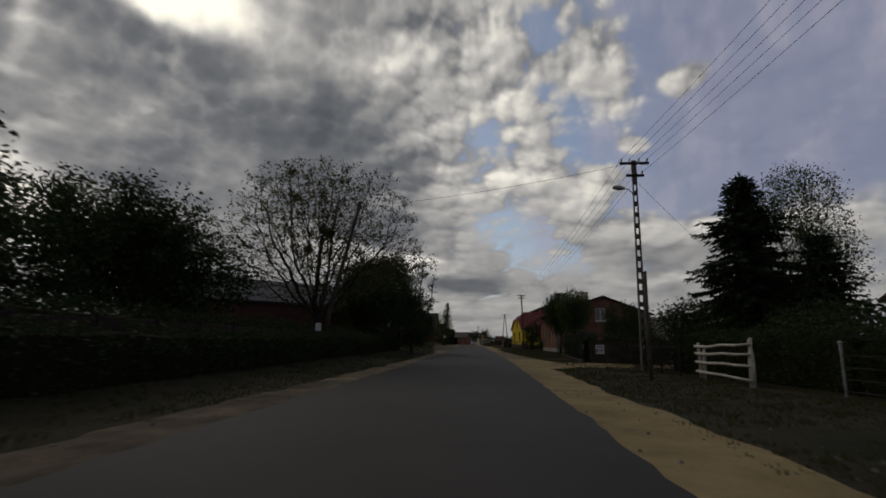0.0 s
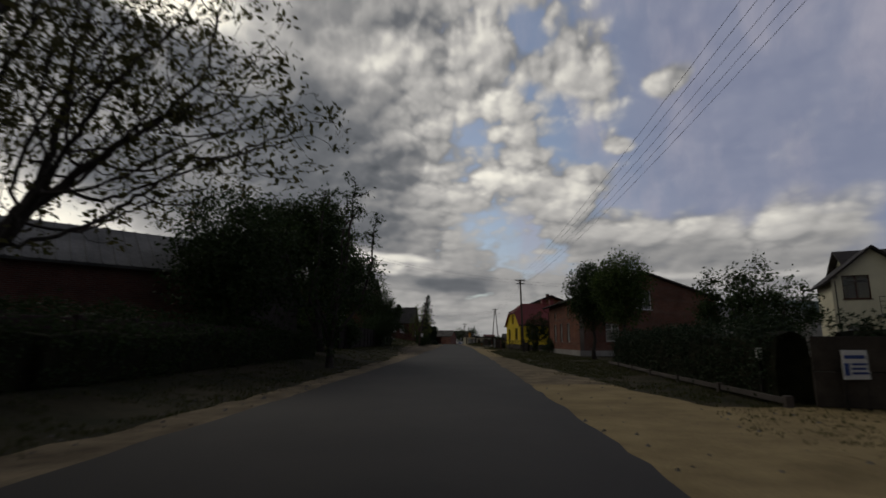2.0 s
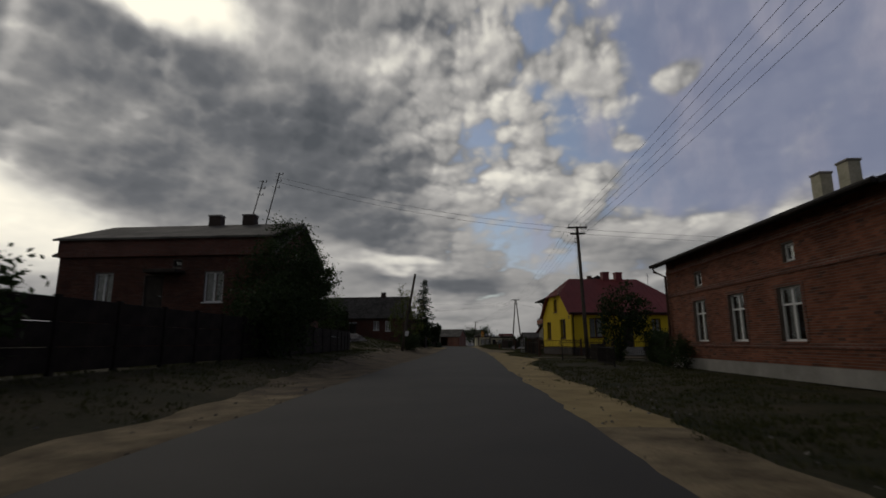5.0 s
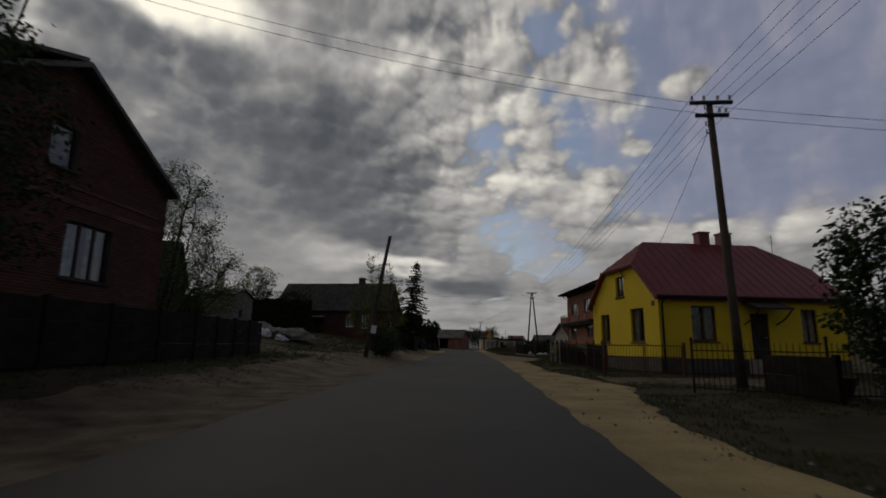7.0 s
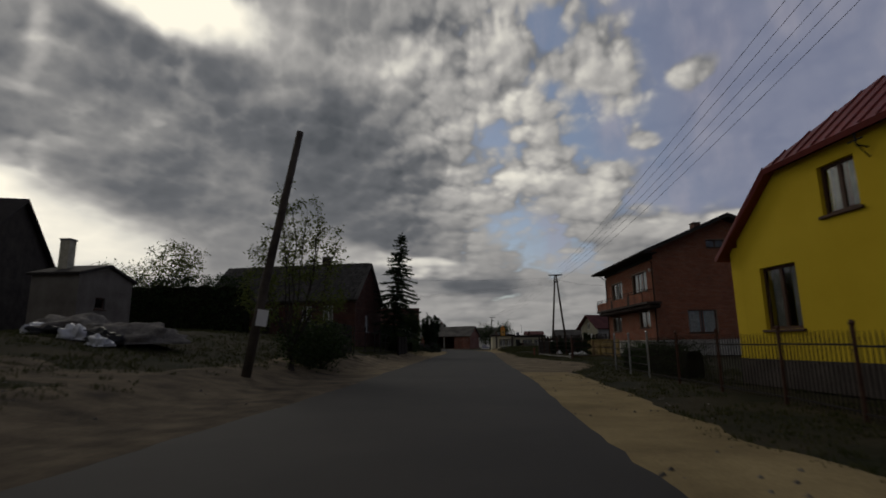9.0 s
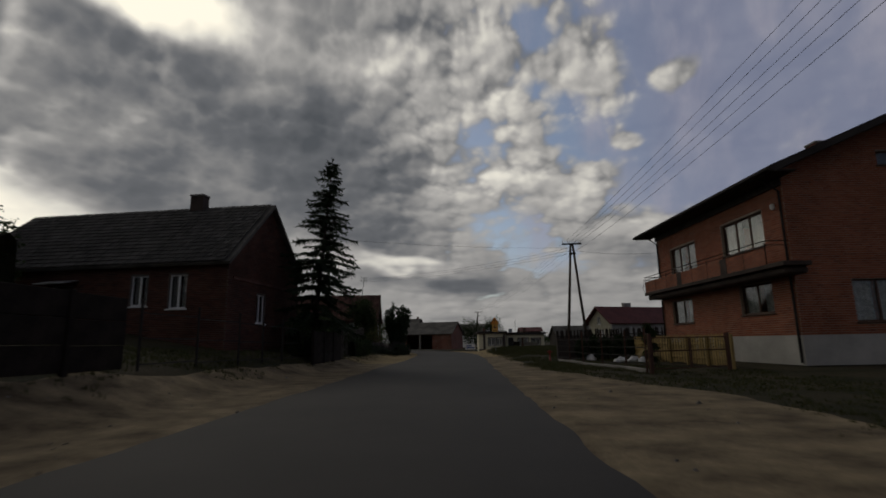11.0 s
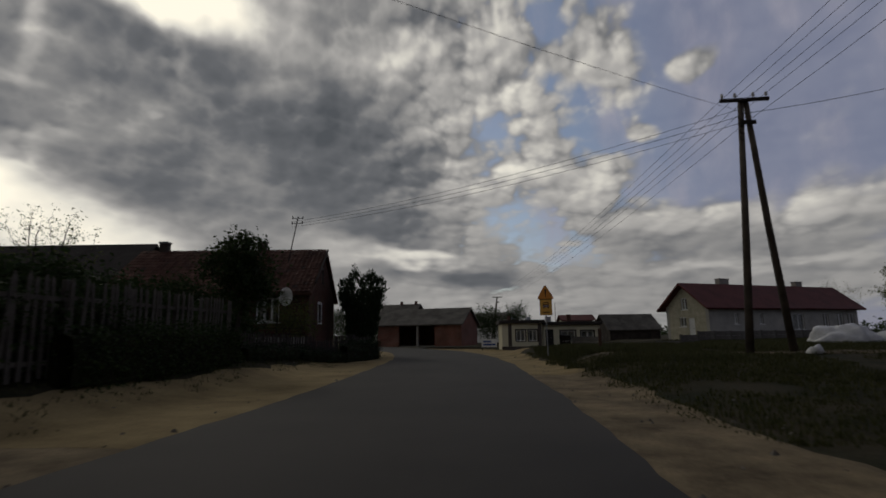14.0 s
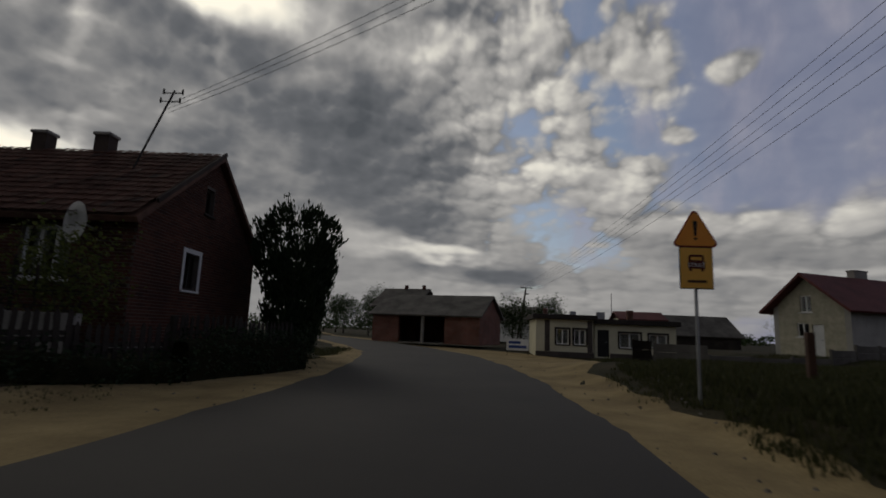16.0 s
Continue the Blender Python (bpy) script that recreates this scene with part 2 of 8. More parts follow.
def glass_of(name):
    m = bpy.data.materials.new(name)
    m.use_nodes = True
    a = nodes_of(m.node_tree)
    p = a("ShaderNodeBsdfPrincipled", (0.9, 0.93, 0.92, 1))
    p.inputs["Roughness"].default_value, p.inputs["Transmission Weight"].default_value, p.inputs["IOR"].default_value = 0.03, 1.0, 1.5
    a("ShaderNodeOutputMaterial", p.outputs[0])
    return m


ASPHALT = surface("asphalt", (0.0178, 0.0156, 0.0134), (0.0325, 0.0284, 0.0238), 0.35, 60.0, 0.8, 0.5, spec=0.35, depth=0.006)
SAND = surface("sand", (0.21, 0.158, 0.078), (0.37, 0.285, 0.142), 0.8, 26.0, 0.95, 0.4, spec=0.1, depth=0.012, contrast=0.22)
SOIL = surface("grassy_soil", (0.023, 0.026, 0.012), (0.066, 0.054, 0.032), 0.5, 11.0, 0.95, 0.8, spec=0.1, depth=0.05, contrast=0.35)
CONCRETE = surface("concrete", (0.22, 0.21, 0.19), (0.36, 0.34, 0.31), 0.8, 30.0, 0.9, 0.4, spec=0.2)
GREY_RENDER = surface("grey_render", (0.33, 0.32, 0.29), (0.47, 0.45, 0.41), 0.7, 24.0, 0.92, 0.4, spec=0.15)
OLD_CONCRETE = surface("old_concrete", (0.085, 0.078, 0.070), (0.17, 0.158, 0.14), 0.9, 26.0, 0.92, 0.5, spec=0.15)
CREAM = surface("cream_render", (0.55, 0.52, 0.38), (0.68, 0.64, 0.47), 0.5, 30.0, 0.9, 0.25, spec=0.15, contrast=0.08)
PALE = surface("pale_stone", (0.36, 0.34, 0.25), (0.54, 0.50, 0.38), 2.2, 16.0, 0.9, 0.5, spec=0.15)
YELLOW = surface("yellow_render", (0.62, 0.44, 0.020), (0.72, 0.53, 0.035), 0.35, 40.0, 0.85, 0.2, spec=0.2, contrast=0.06)
PLINTH = surface("dark_plinth", (0.055, 0.045, 0.040), (0.10, 0.085, 0.075), 1.2, 26.0, 0.9, 0.4)
RED_METAL = surface("red_roof_metal", (0.16, 0.028, 0.026), (0.23, 0.045, 0.040), 0.5, 8.0, 0.5, 0.1, spec=0.4, contrast=0.1)
MAROON = surface("maroon_roof", (0.085, 0.025, 0.022), (0.14, 0.042, 0.036), 0.7, 9.0, 0.75, 0.3, contrast=0.15)
DARK_ROOF = surface("dark_roof", (0.022, 0.018, 0.016), (0.045, 0.038, 0.034), 0.8, 12.0, 0.85, 0.4)
SLATE = surface("weathered_roof", (0.065, 0.060, 0.052), (0.15, 0.14, 0.12), 0.7, 9.0, 0.9, 0.6, depth=0.02, contrast=0.25)
TILE_RED = surface("old_clay_tile", (0.085, 0.045, 0.032), (0.17, 0.09, 0.062), 0.8, 7.0, 0.88, 0.5, depth=0.02, contrast=0.25)
CORRUGATED = surface("grey_corrugated", (0.13, 0.13, 0.125), (0.27, 0.265, 0.25), 0.5, 9.0, 0.9, 0.4)
WOOD_DARK = surface("dark_weathered_wood", (0.022, 0.018, 0.015), (0.058, 0.048, 0.039), 1.5, 24.0, 0.9, 0.5)
WOOD_BROWN = surface("brown_painted_wood", (0.055, 0.026, 0.016), (0.095, 0.05, 0.03), 1.5, 30.0, 0.6, 0.2)
WOOD_POLE = surface("pole_wood", (0.045, 0.036, 0.028), (0.11, 0.09, 0.07), 1.2, 20.0, 0.9, 0.5)
WOOD_PALE = surface("peeled_pale_wood", (0.38, 0.35, 0.31), (0.62, 0.58, 0.52), 3.0, 30.0, 0.8, 0.4)
WOOD_YELLOW = surface("yellow_fence_board", (0.27, 0.185, 0.064), (0.40, 0.285, 0.10), 2.0, 18.0, 0.75, 0.3)
WHITE = surface("white_paint", (0.66, 0.66, 0.64), (0.80, 0.80, 0.78), 1.0, 30.0, 0.5, 0.1, contrast=0.06)
CURTAIN = surface("net_curtain", (0.20, 0.20, 0.185), (0.38, 0.37, 0.345), 6.0, 20.0, 0.95, 0.3, contrast=0.15)
IRON = surface("dark_iron", (0.018, 0.016, 0.015), (0.042, 0.036, 0.032), 2.0, 40.0, 0.75, 0.3, spec=0.15)
RUST = surface("rusty_iron", (0.050, 0.024, 0.016), (0.10, 0.048, 0.029), 2.5, 30.0, 0.75, 0.4)
ZINC = surface("zinc", (0.30, 0.31, 0.32), (0.46, 0.47, 0.48), 2.0, 30.0, 0.45, 0.15, metal=0.7)
GREEN_PAINT = surface("green_fence_paint", (0.022, 0.045, 0.026), (0.04, 0.07, 0.04), 2.0, 30.0, 0.6, 0.2)
RED_FENCE = surface("dull_red_boards", (0.019, 0.010, 0.008), (0.036, 0.017, 0.013), 1.2, 20.0, 0.85, 0.4)
PORCELAIN = surface("porcelain", (0.5, 0.48, 0.45), (0.66, 0.64, 0.6), 4.0, 30.0, 0.25, 0.05, contrast=0.05)
CABLE = surface("cable", (0.02, 0.02, 0.02), (0.035, 0.035, 0.035), 3.0, 30.0, 0.6, 0.1)
BARK = surface("bark", (0.026, 0.022, 0.018), (0.070, 0.058, 0.047), 2.5, 16.0, 0.95, 0.8, depth=0.02, contrast=0.3)
BIRCH_BARK = surface("birch_bark", (0.16, 0.15, 0.14), (0.62, 0.60, 0.56), 3.0, 20.0, 0.85, 0.4, contrast=0.25)
ORANGE = surface("orange_sign", (0.84, 0.32, 0.05), (0.88, 0.37, 0.06), 1.5, 20.0, 0.4, 0.05, contrast=0.04)
SIGN_YELLOW = surface("amber_sign", (0.84, 0.46, 0.09), (0.88, 0.50, 0.10), 1.5, 20.0, 0.4, 0.05, contrast=0.04)
BLACK = surface("black_paint", (0.012, 0.012, 0.012), (0.022, 0.022, 0.022), 2.0, 30.0, 0.5, 0.1)
SIGN_BLUE = surface("blue_print", (0.03, 0.06, 0.22), (0.05, 0.09, 0.28), 2.0, 30.0, 0.5, 0.05)
RED_PAINT = surface("red_paint", (0.20, 0.02, 0.016), (0.30, 0.035, 0.027), 2.0, 30.0, 0.5, 0.15)
FOIL = surface("white_sheeting", (0.55, 0.56, 0.57), (0.78, 0.78, 0.78), 1.4, 8.0, 0.45, 0.8, depth=0.05, contrast=0.1)
RUBBLE = surface("rubble", (0.10, 0.09, 0.078), (0.25, 0.23, 0.20), 1.6, 9.0, 0.95, 0.9, depth=0.06, contrast=0.35)
BRICK_OLD = brickwork("old_red_brick", (0.20, 0.075, 0.048), (0.13, 0.050, 0.034), (0.20, 0.175, 0.15))
BRICK_ORANGE = brickwork("orange_brick", (0.38, 0.135, 0.070), (0.29, 0.095, 0.050), (0.16, 0.12, 0.10), row=0.080, joint=0.012, stain=0.35)
BRICK_DARK = brickwork("dark_red_brick", (0.16, 0.058, 0.040), (0.105, 0.040, 0.030), (0.15, 0.13, 0.11))
BRICK_FAR = brickwork("red_brick", (0.25, 0.09, 0.06), (0.18, 0.065, 0.045), (0.24, 0.20, 0.17))
GLASS = glass_of("window_glass")
LEAF_GREEN = varied("green_leaves", (0.035, 0.060, 0.014), (0.085, 0.125, 0.030))
LEAF_DARK = varied("dark_leaves", (0.018, 0.034, 0.010), (0.045, 0.070, 0.020), through_light=0.25)
LEAF_WALNUT = varied("young_walnut_leaves", (0.050, 0.055, 0.018), (0.115, 0.105, 0.040), through_light=0.4)
LEAF_FRESH = varied("fresh_leaves", (0.070, 0.095, 0.022), (0.14, 0.16, 0.045), through_light=0.4)
NEEDLES = varied("spruce_needles", (0.012, 0.024, 0.010), (0.030, 0.050, 0.020), through_light=0.1)
GRASS = varied("grass_blades", (0.030, 0.042, 0.012), (0.095, 0.092, 0.036), through_light=0.3)
LEAF_BANK = varied("bank_grass", (0.040, 0.046, 0.018), (0.085, 0.086, 0.034), through_light=0.3)
SLAB_DARK = surface("weathered_slab", (0.035, 0.026, 0.022), (0.075, 0.055, 0.045), 1.2, 18.0, 0.9, 0.4)
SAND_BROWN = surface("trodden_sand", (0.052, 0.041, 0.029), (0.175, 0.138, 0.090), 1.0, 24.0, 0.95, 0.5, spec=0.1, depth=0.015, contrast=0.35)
MORTAR_OLD = surface("old_mortar", (0.12, 0.10, 0.085), (0.21, 0.18, 0.15), 1.1, 30.0, 0.95, 0.5)
# hedge core: the shade inside the leaves is put into its colour
HEDGE_CORE = surface("inner_twigs", (0.010, 0.012, 0.006), (0.024, 0.024, 0.012), 3.0, 20.0, 0.95, 0.8, spec=0.05, depth=0.05)
MORTAR_PALE = surface("pale_mortar", (0.24, 0.19, 0.15), (0.36, 0.29, 0.23), 1.1, 30.0, 0.95, 0.5)
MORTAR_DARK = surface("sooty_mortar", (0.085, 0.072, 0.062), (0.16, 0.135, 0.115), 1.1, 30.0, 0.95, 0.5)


def brick_tones(name, stops, stain=0.5):
    """Single bricks: each its own tone, stained in broad patches, gritty."""
    m = bpy.data.materials.new(name)
    m.use_nodes = True
    a = nodes_of(m.node_tree)
    both = a("ShaderNodeMath", a("ShaderNodeObjectInfo").outputs["Random"], a("ShaderNodeNewGeometry").outputs["Random Per Island"], operation="ADD").outputs[0]
    r = a("ShaderNodeValToRGB", a("ShaderNodeMath", both, operation="FRACT").outputs[0])
    ramp_set(r, stops)
    where = a("ShaderNodeNewGeometry").outputs["Position"]
    n = a("ShaderNodeTexNoise", where)
    n.inputs["Scale"].default_value, n.inputs["Detail"].default_value = 0.7, 7.0
    n2 = a("ShaderNodeTexNoise", where)
    n2.inputs["Scale"].default_value, n2.inputs["Detail"].default_value = 40.0, 4.0
    k = a("ShaderNodeMapRange", n.outputs["Fac"], 0.3, 0.7, 1 - stain * 0.75, 1 + stain * 0.3).outputs[0]
    k2 = a("ShaderNodeMapRange", n2.outputs["Fac"], 0.3, 0.7, 0.75, 1.2).outputs[0]
    col = a("ShaderNodeVectorMath", r.outputs[0], operation="SCALE")
    m.node_tree.links.new(a("ShaderNodeMath", k, k2, operation="MULTIPLY").outputs[0], col.inputs["Scale"])
    b = a("ShaderNodeBump")
    b.inputs["Strength"].default_value, b.inputs["Distance"].default_value = 0.5, 0.006
    m.node_tree.links.new(n2.outputs["Fac"], b.inputs["Height"])
    p = a("ShaderNodeBsdfPrincipled")
    m.node_tree.links.new(col.outputs[0], p.inputs["Base Color"])
    m.node_tree.links.new(b.outputs[0], p.inputs["Normal"])
    p.inputs["Roughness"].default_value, p.inputs["Specular IOR Level"].default_value = 0.9, 0.2
    a("ShaderNodeOutputMaterial", p.outputs[0])
    return m


BRICKS_ORANGE = brick_tones("orange_bricks", [(0.0, (0.25, 0.082, 0.045)), (0.5, (0.31, 0.105, 0.056)), (0.92, (0.36, 0.135, 0.075)), (1.0, (0.19, 0.066, 0.042))], 0.3)
BRICKS_OLD = brick_tones("old_bricks", [(0.0, (0.15, 0.056, 0.034)), (0.45, (0.225, 0.084, 0.048)), (0.9, (0.28, 0.115, 0.068)), (1.0, (0.09, 0.044, 0.034))])
# the darkest brick tones, for the three houses on the left
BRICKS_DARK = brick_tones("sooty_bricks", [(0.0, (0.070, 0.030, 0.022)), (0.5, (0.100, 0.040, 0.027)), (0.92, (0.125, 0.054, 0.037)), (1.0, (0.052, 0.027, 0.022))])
TILE_PIECES = brick_tones("roof_tiles", [(0.0, (0.075, 0.036, 0.027)), (0.5, (0.115, 0.054, 0.040)), (0.9, (0.145, 0.075, 0.056)), (1.0, (0.055, 0.038, 0.033))], 0.7)
SLATE_PIECES = brick_tones("grey_roof_tiles", [(0.0, (0.055, 0.053, 0.048)), (0.5, (0.085, 0.08, 0.073)), (0.9, (0.11, 0.103, 0.095)), (1.0, (0.042, 0.04, 0.038))], 0.5)
WOOD_OLD = surface("old_grey_palings", (0.055, 0.048, 0.040), (0.125, 0.112, 0.095), 2.0, 24.0, 0.92, 0.5, spec=0.1)
GAP_LIGHT_WOOD = surface("grey_weathered_wood", (0.12, 0.112, 0.10), (0.26, 0.245, 0.22), 3.0, 30.0, 0.9, 0.4)
DINGY = surface("dingy_render", (0.12, 0.105, 0.085), (0.20, 0.18, 0.15), 0.9, 20.0, 0.95, 0.4)
# about half the tone of WOOD_DARK, for fences that come out nearly black
WOOD_BLACK = surface("tarred_boards", (0.010, 0.008, 0.007), (0.028, 0.022, 0.018), 1.5, 24.0, 0.92, 0.5, spec=0.1)
MAROON_PRINT = surface("maroon_print", (0.085, 0.014, 0.010), (0.12, 0.022, 0.016), 2.0, 30.0, 0.5, 0.05)
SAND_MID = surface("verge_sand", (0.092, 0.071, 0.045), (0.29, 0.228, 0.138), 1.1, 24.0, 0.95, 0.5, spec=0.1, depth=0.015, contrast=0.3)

# ---- mesh helpers ----
def part(name, bm, material, parent=None, label="", m=None, smooth=False):
    """Links a bmesh as one mesh object, under a thing or part if one is given."""
    me = bpy.data.meshes.new(name)
    bm.to_mesh(me)
    bm.free()
    me.materials.append(material)
    if smooth:
        me.polygons.foreach_set("use_smooth", [True] * len(me.polygons))
    return hang(new(name, me), parent, label, m)


def hang(ob, parent, label="", m=None):
    if parent is not None:
        ob.parent = parent
    if m is not None:
        ob.matrix_basis = m
    if label:
        ob["label"] = label
    return ob


def raw(name, verts, faces, material, parent=None, label="", m=None, smooth=False):
    me = bpy.data.meshes.new(name)
    me.from_pydata(verts, [], faces)
    me.materials.append(material)
    if smooth:
        me.polygons.foreach_set("use_smooth", [True] * len(me.polygons))
    return hang(new(name, me), parent, label, m)


def thing(name, m, label, category, group="", kind=""):
    return tagged(hang(new(name), None, "", m), label, category, group, kind)


def box(bm, x0, y0, z0, x1, y1, z1):
    v = [bm.verts.new(p) for p in ((x0, y0, z0), (x1, y0, z0), (x1, y1, z0), (x0, y1, z0), (x0, y0, z1), (x1, y0, z1), (x1, y1, z1), (x0, y1, z1))]
    for f in ((3, 2, 1, 0), (4, 5, 6, 7), (0, 1, 5, 4), (1, 2, 6, 5), (2, 3, 7, 6), (3, 0, 4, 7)):
        bm.faces.new([v[i] for i in f])
    return v


def boxes(*rows):
    bm = bmesh.new()
    for r in rows:
        box(bm, *r)
    return bm


def soft_box(x0, y0, z0, x1, y1, z1, r=0.02, seg=1):
    bm = boxes((x0, y0, z0, x1, y1, z1))
    bmesh.ops.bevel(bm, geom=bm.edges[:], offset=r, segments=seg, affect="EDGES")
    return bm


def frame_of(d):
    d = Vector(d).normalized()
    side = d.cross(Vector((0, 0, 1)) if abs(d.z) < 0.9 else Vector((1, 0, 0))).normalized()
    return side, side.cross(d)


def tube(bm, pts, radii, n=6, cap=True):
    """A tapered tube along points."""
    rings = []
    for i, p in enumerate(pts):
        a, b = pts[max(i - 1, 0)], pts[min(i + 1, len(pts) - 1)]
        side, up = frame_of(Vector(b) - Vector(a))
        r = radii[i] if isinstance(radii, (list, tuple)) else radii
        rings.append([bm.verts.new(Vector(p) + (side * math.cos(2 * math.pi * k / n) + up * math.sin(2 * math.pi * k / n)) * r) for k in range(n)])
    for r0, r1 in zip(rings, rings[1:]):
        for k in range(n):
            bm.faces.new((r0[k], r0[(k + 1) % n], r1[(k + 1) % n], r1[k]))
    if cap:
        bm.faces.new(rings[0][::-1])
        bm.faces.new(rings[-1])


def bar(bm, p, q, r=0.02, n=6):
    tube(bm, [p, q], [r, r], n)


def fine(x, y, k=1.0):
    return noise.noise(Vector((x * k, y * k, 3.7)))


# ---- the ground, the road and the sandy verges ----
# y along the village street, x of the middle of the road
MID = [(-80, -1.1), (0, -1.05), (25, -1.05), (45, -1.2), (60, -1.4), (75, -1.85), (90, -2.05), (105, -2.3), (120, -2.95), (135, -3.5), (147, -3.8), (155, -4.25), (162, -4.95),
       (168, -6.0), (175, -7.9), (183, -11.5), (192, -16.5), (203, -23.5), (218, -34.0), (240, -50.0), (275, -76.0), (330, -118.0)]
HALF = 2.75


def mid_x(y):
    return float(np.interp(y, [p[0] for p in MID], [p[1] for p in MID]))


def step(a, b, v):
    t = min(max((v - a) / (b - a), 0.0), 1.0)
    return t * t * (3 - 2 * t)


def ground_z(x, y):
    """The verge climbs to the yards on one side, and past the last brick house on the other, and dips before the shop."""
    m = mid_x(min(y, 200))
    d_left, d_right = m - HALF - x, x - m - HALF
    z = 0.0
    if d_left > 0:
        z = (0.55 + 0.36 * step(106, 119, y) * step(172, 140, y)) * step(1.5, 5.0, d_left) * step(260, 180, y)
        z += 1.3 * step(4.0, 14.0, d_left) * step(97, 106, y) * step(152, 140, y) * step(90, 55, d_left)
    elif d_right > 0:
        yard = step(165, 176, y) * step(14, 9, x) * step(240, 215, y) * step(0.3, 2.5, d_right)
        z = 0.5 * step(0.9, 3.0, d_right) * step(140, 153, y) * step(260, 190, y) * (1 - yard) - 0.25 * yard
    if min(d_left, d_right) > -0.2 or max(d_left, d_right) > 0:
        z += 0.035 * fine(x, y, 0.7) * step(0.0, 1.0, max(d_left, d_right)) * step(400, 200, abs(y)) * step(80, 40, abs(x))
    return z


def build_ground():
    xs = sorted({*[-4000, -2000, -1000, -500, -250, -140, -90, -65, -50], *range(-40, -20, 2), *[x / 2 for x in range(-40, 30)], *range(15, 41, 2), 50, 65, 90, 140, 250, 500, 1000, 2000, 4000})
    ys = sorted({*[-600, -250, -120, -80, -60, -40], *range(-20, 220, 2), *range(220, 280, 10), 300, 350, 450, 700, 1200, 2500, 4500})
    verts = [(x, y, ground_z(x, y) - 0.03) for y in ys for x in xs]
    n = len(xs)
    faces = [(j * n + i, j * n + i + 1, (j + 1) * n + i + 1, (j + 1) * n + i) for j in range(len(ys) - 1) for i in range(n - 1)]
    return tagged(raw("ground", verts, faces, SOIL, smooth=True), "flat ground of rough grass and soil", "ground", kind="structure")


def strip(name, rows, material, label, category, cols=8, lift=0.0, ragged=0.0, own_z=True):
    """A sheet between two edges, each row (left x, y, right x, y), laid on the ground."""
    verts, faces = [], []
    for j, (x0, y0, x1, y1) in enumerate(rows):
        r0, r1 = ragged * (fine(y0 + x0, 1.3, 0.9) + 0.6 * fine(y0, x0, 2.7)), ragged * (fine(y1 + x1, 7.9, 0.9) + 0.6 * fine(y1, x1 + 5, 2.7))
        for i in range(cols + 1):
            t = i / cols
            x, y = x0 + (x1 - x0) * t, y0 + (y1 - y0) * t
            if i == 0:
                x += r0
            if i == cols:
                x += r1
            verts.append((x, y, (ground_z(x, y) if own_z else 0.0) + lift - (0.05 if i in (0, cols) and own_z else 0.0)))
    n = cols + 1
    for j in range(len(rows) - 1):
        for i in range(cols):
            faces.append((j * n + i, j * n + i + 1, (j + 1) * n + i + 1, (j + 1) * n + i))
    return tagged(raw(name, verts, faces, material, smooth=True), label, category, kind="structure")


def road_rows(offset_left, offset_right, y0, y1, every=0.5):
    rows = []
    y = y0
    while y <= y1:
        x, x2 = mid_x(y), mid_x(y + 0.5)
        d = Vector((x2 - x, 0.5)).normalized()
        nx, ny = d.y, -d.x
        a, b = (f(y) if callable(f) else f for f in (offset_left, offset_right))
        rows.append((x + nx * a, y + ny * a, x + nx * b, y + ny * b))
        y += every
    return rows


def crumble(y, seed):
    return 0.12 * fine(y, seed, 0.5) + 0.07 * fine(y, seed + 9, 1.9)


build_ground()
strip("road", road_rows(lambda y: -HALF + crumble(y, 1), lambda y: HALF + crumble(y, 30), -78, 300), ASPHALT, "worn dark asphalt village road", "road", cols=10, lift=0.012, own_z=False)
LEFT_SAND = [(-80, 1.2), (0, 1.3), (25, 1.0), (50, 1.0), (64, 1.6), (75, 3.0), (85, 3.8), (97, 4.4), (103, 5.2), (112, 5.0), (118, 4.2), (125, 3.6), (140, 3.2), (150, 3.2), (160, 2.6), (168, 1.6), (176, 0.8), (200, 0.6)]
RIGHT_SAND = [(-80, 1.7), (24, 1.6), (26, 3.0), (31, 3.4), (36, 2.6), (50, 1.7), (62, 1.5), (82, 1.6), (86, 2.4), (89.5, 3.2), (93, 2.6), (97, 1.9), (103, 1.9), (112, 2.2), (117, 4.4), (122, 4.6), (126, 3.4), (131, 2.2), (138, 1.9), (146, 1.9), (153, 1.7), (164, 1.7), (170, 5.0), (177, 9.0), (186, 8.0), (196, 3.0), (215, 1.0)]


def width_of(table, y):
    return float(np.interp(y, [p[0] for p in table], [p[1] for p in table]))


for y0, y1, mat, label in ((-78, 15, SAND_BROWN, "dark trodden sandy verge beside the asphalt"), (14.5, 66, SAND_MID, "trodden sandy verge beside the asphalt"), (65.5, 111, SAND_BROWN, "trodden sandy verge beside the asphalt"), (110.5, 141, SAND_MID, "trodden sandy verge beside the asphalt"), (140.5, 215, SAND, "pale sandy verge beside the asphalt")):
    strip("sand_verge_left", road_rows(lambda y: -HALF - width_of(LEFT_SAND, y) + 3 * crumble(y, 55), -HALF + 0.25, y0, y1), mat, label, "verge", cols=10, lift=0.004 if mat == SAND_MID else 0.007)
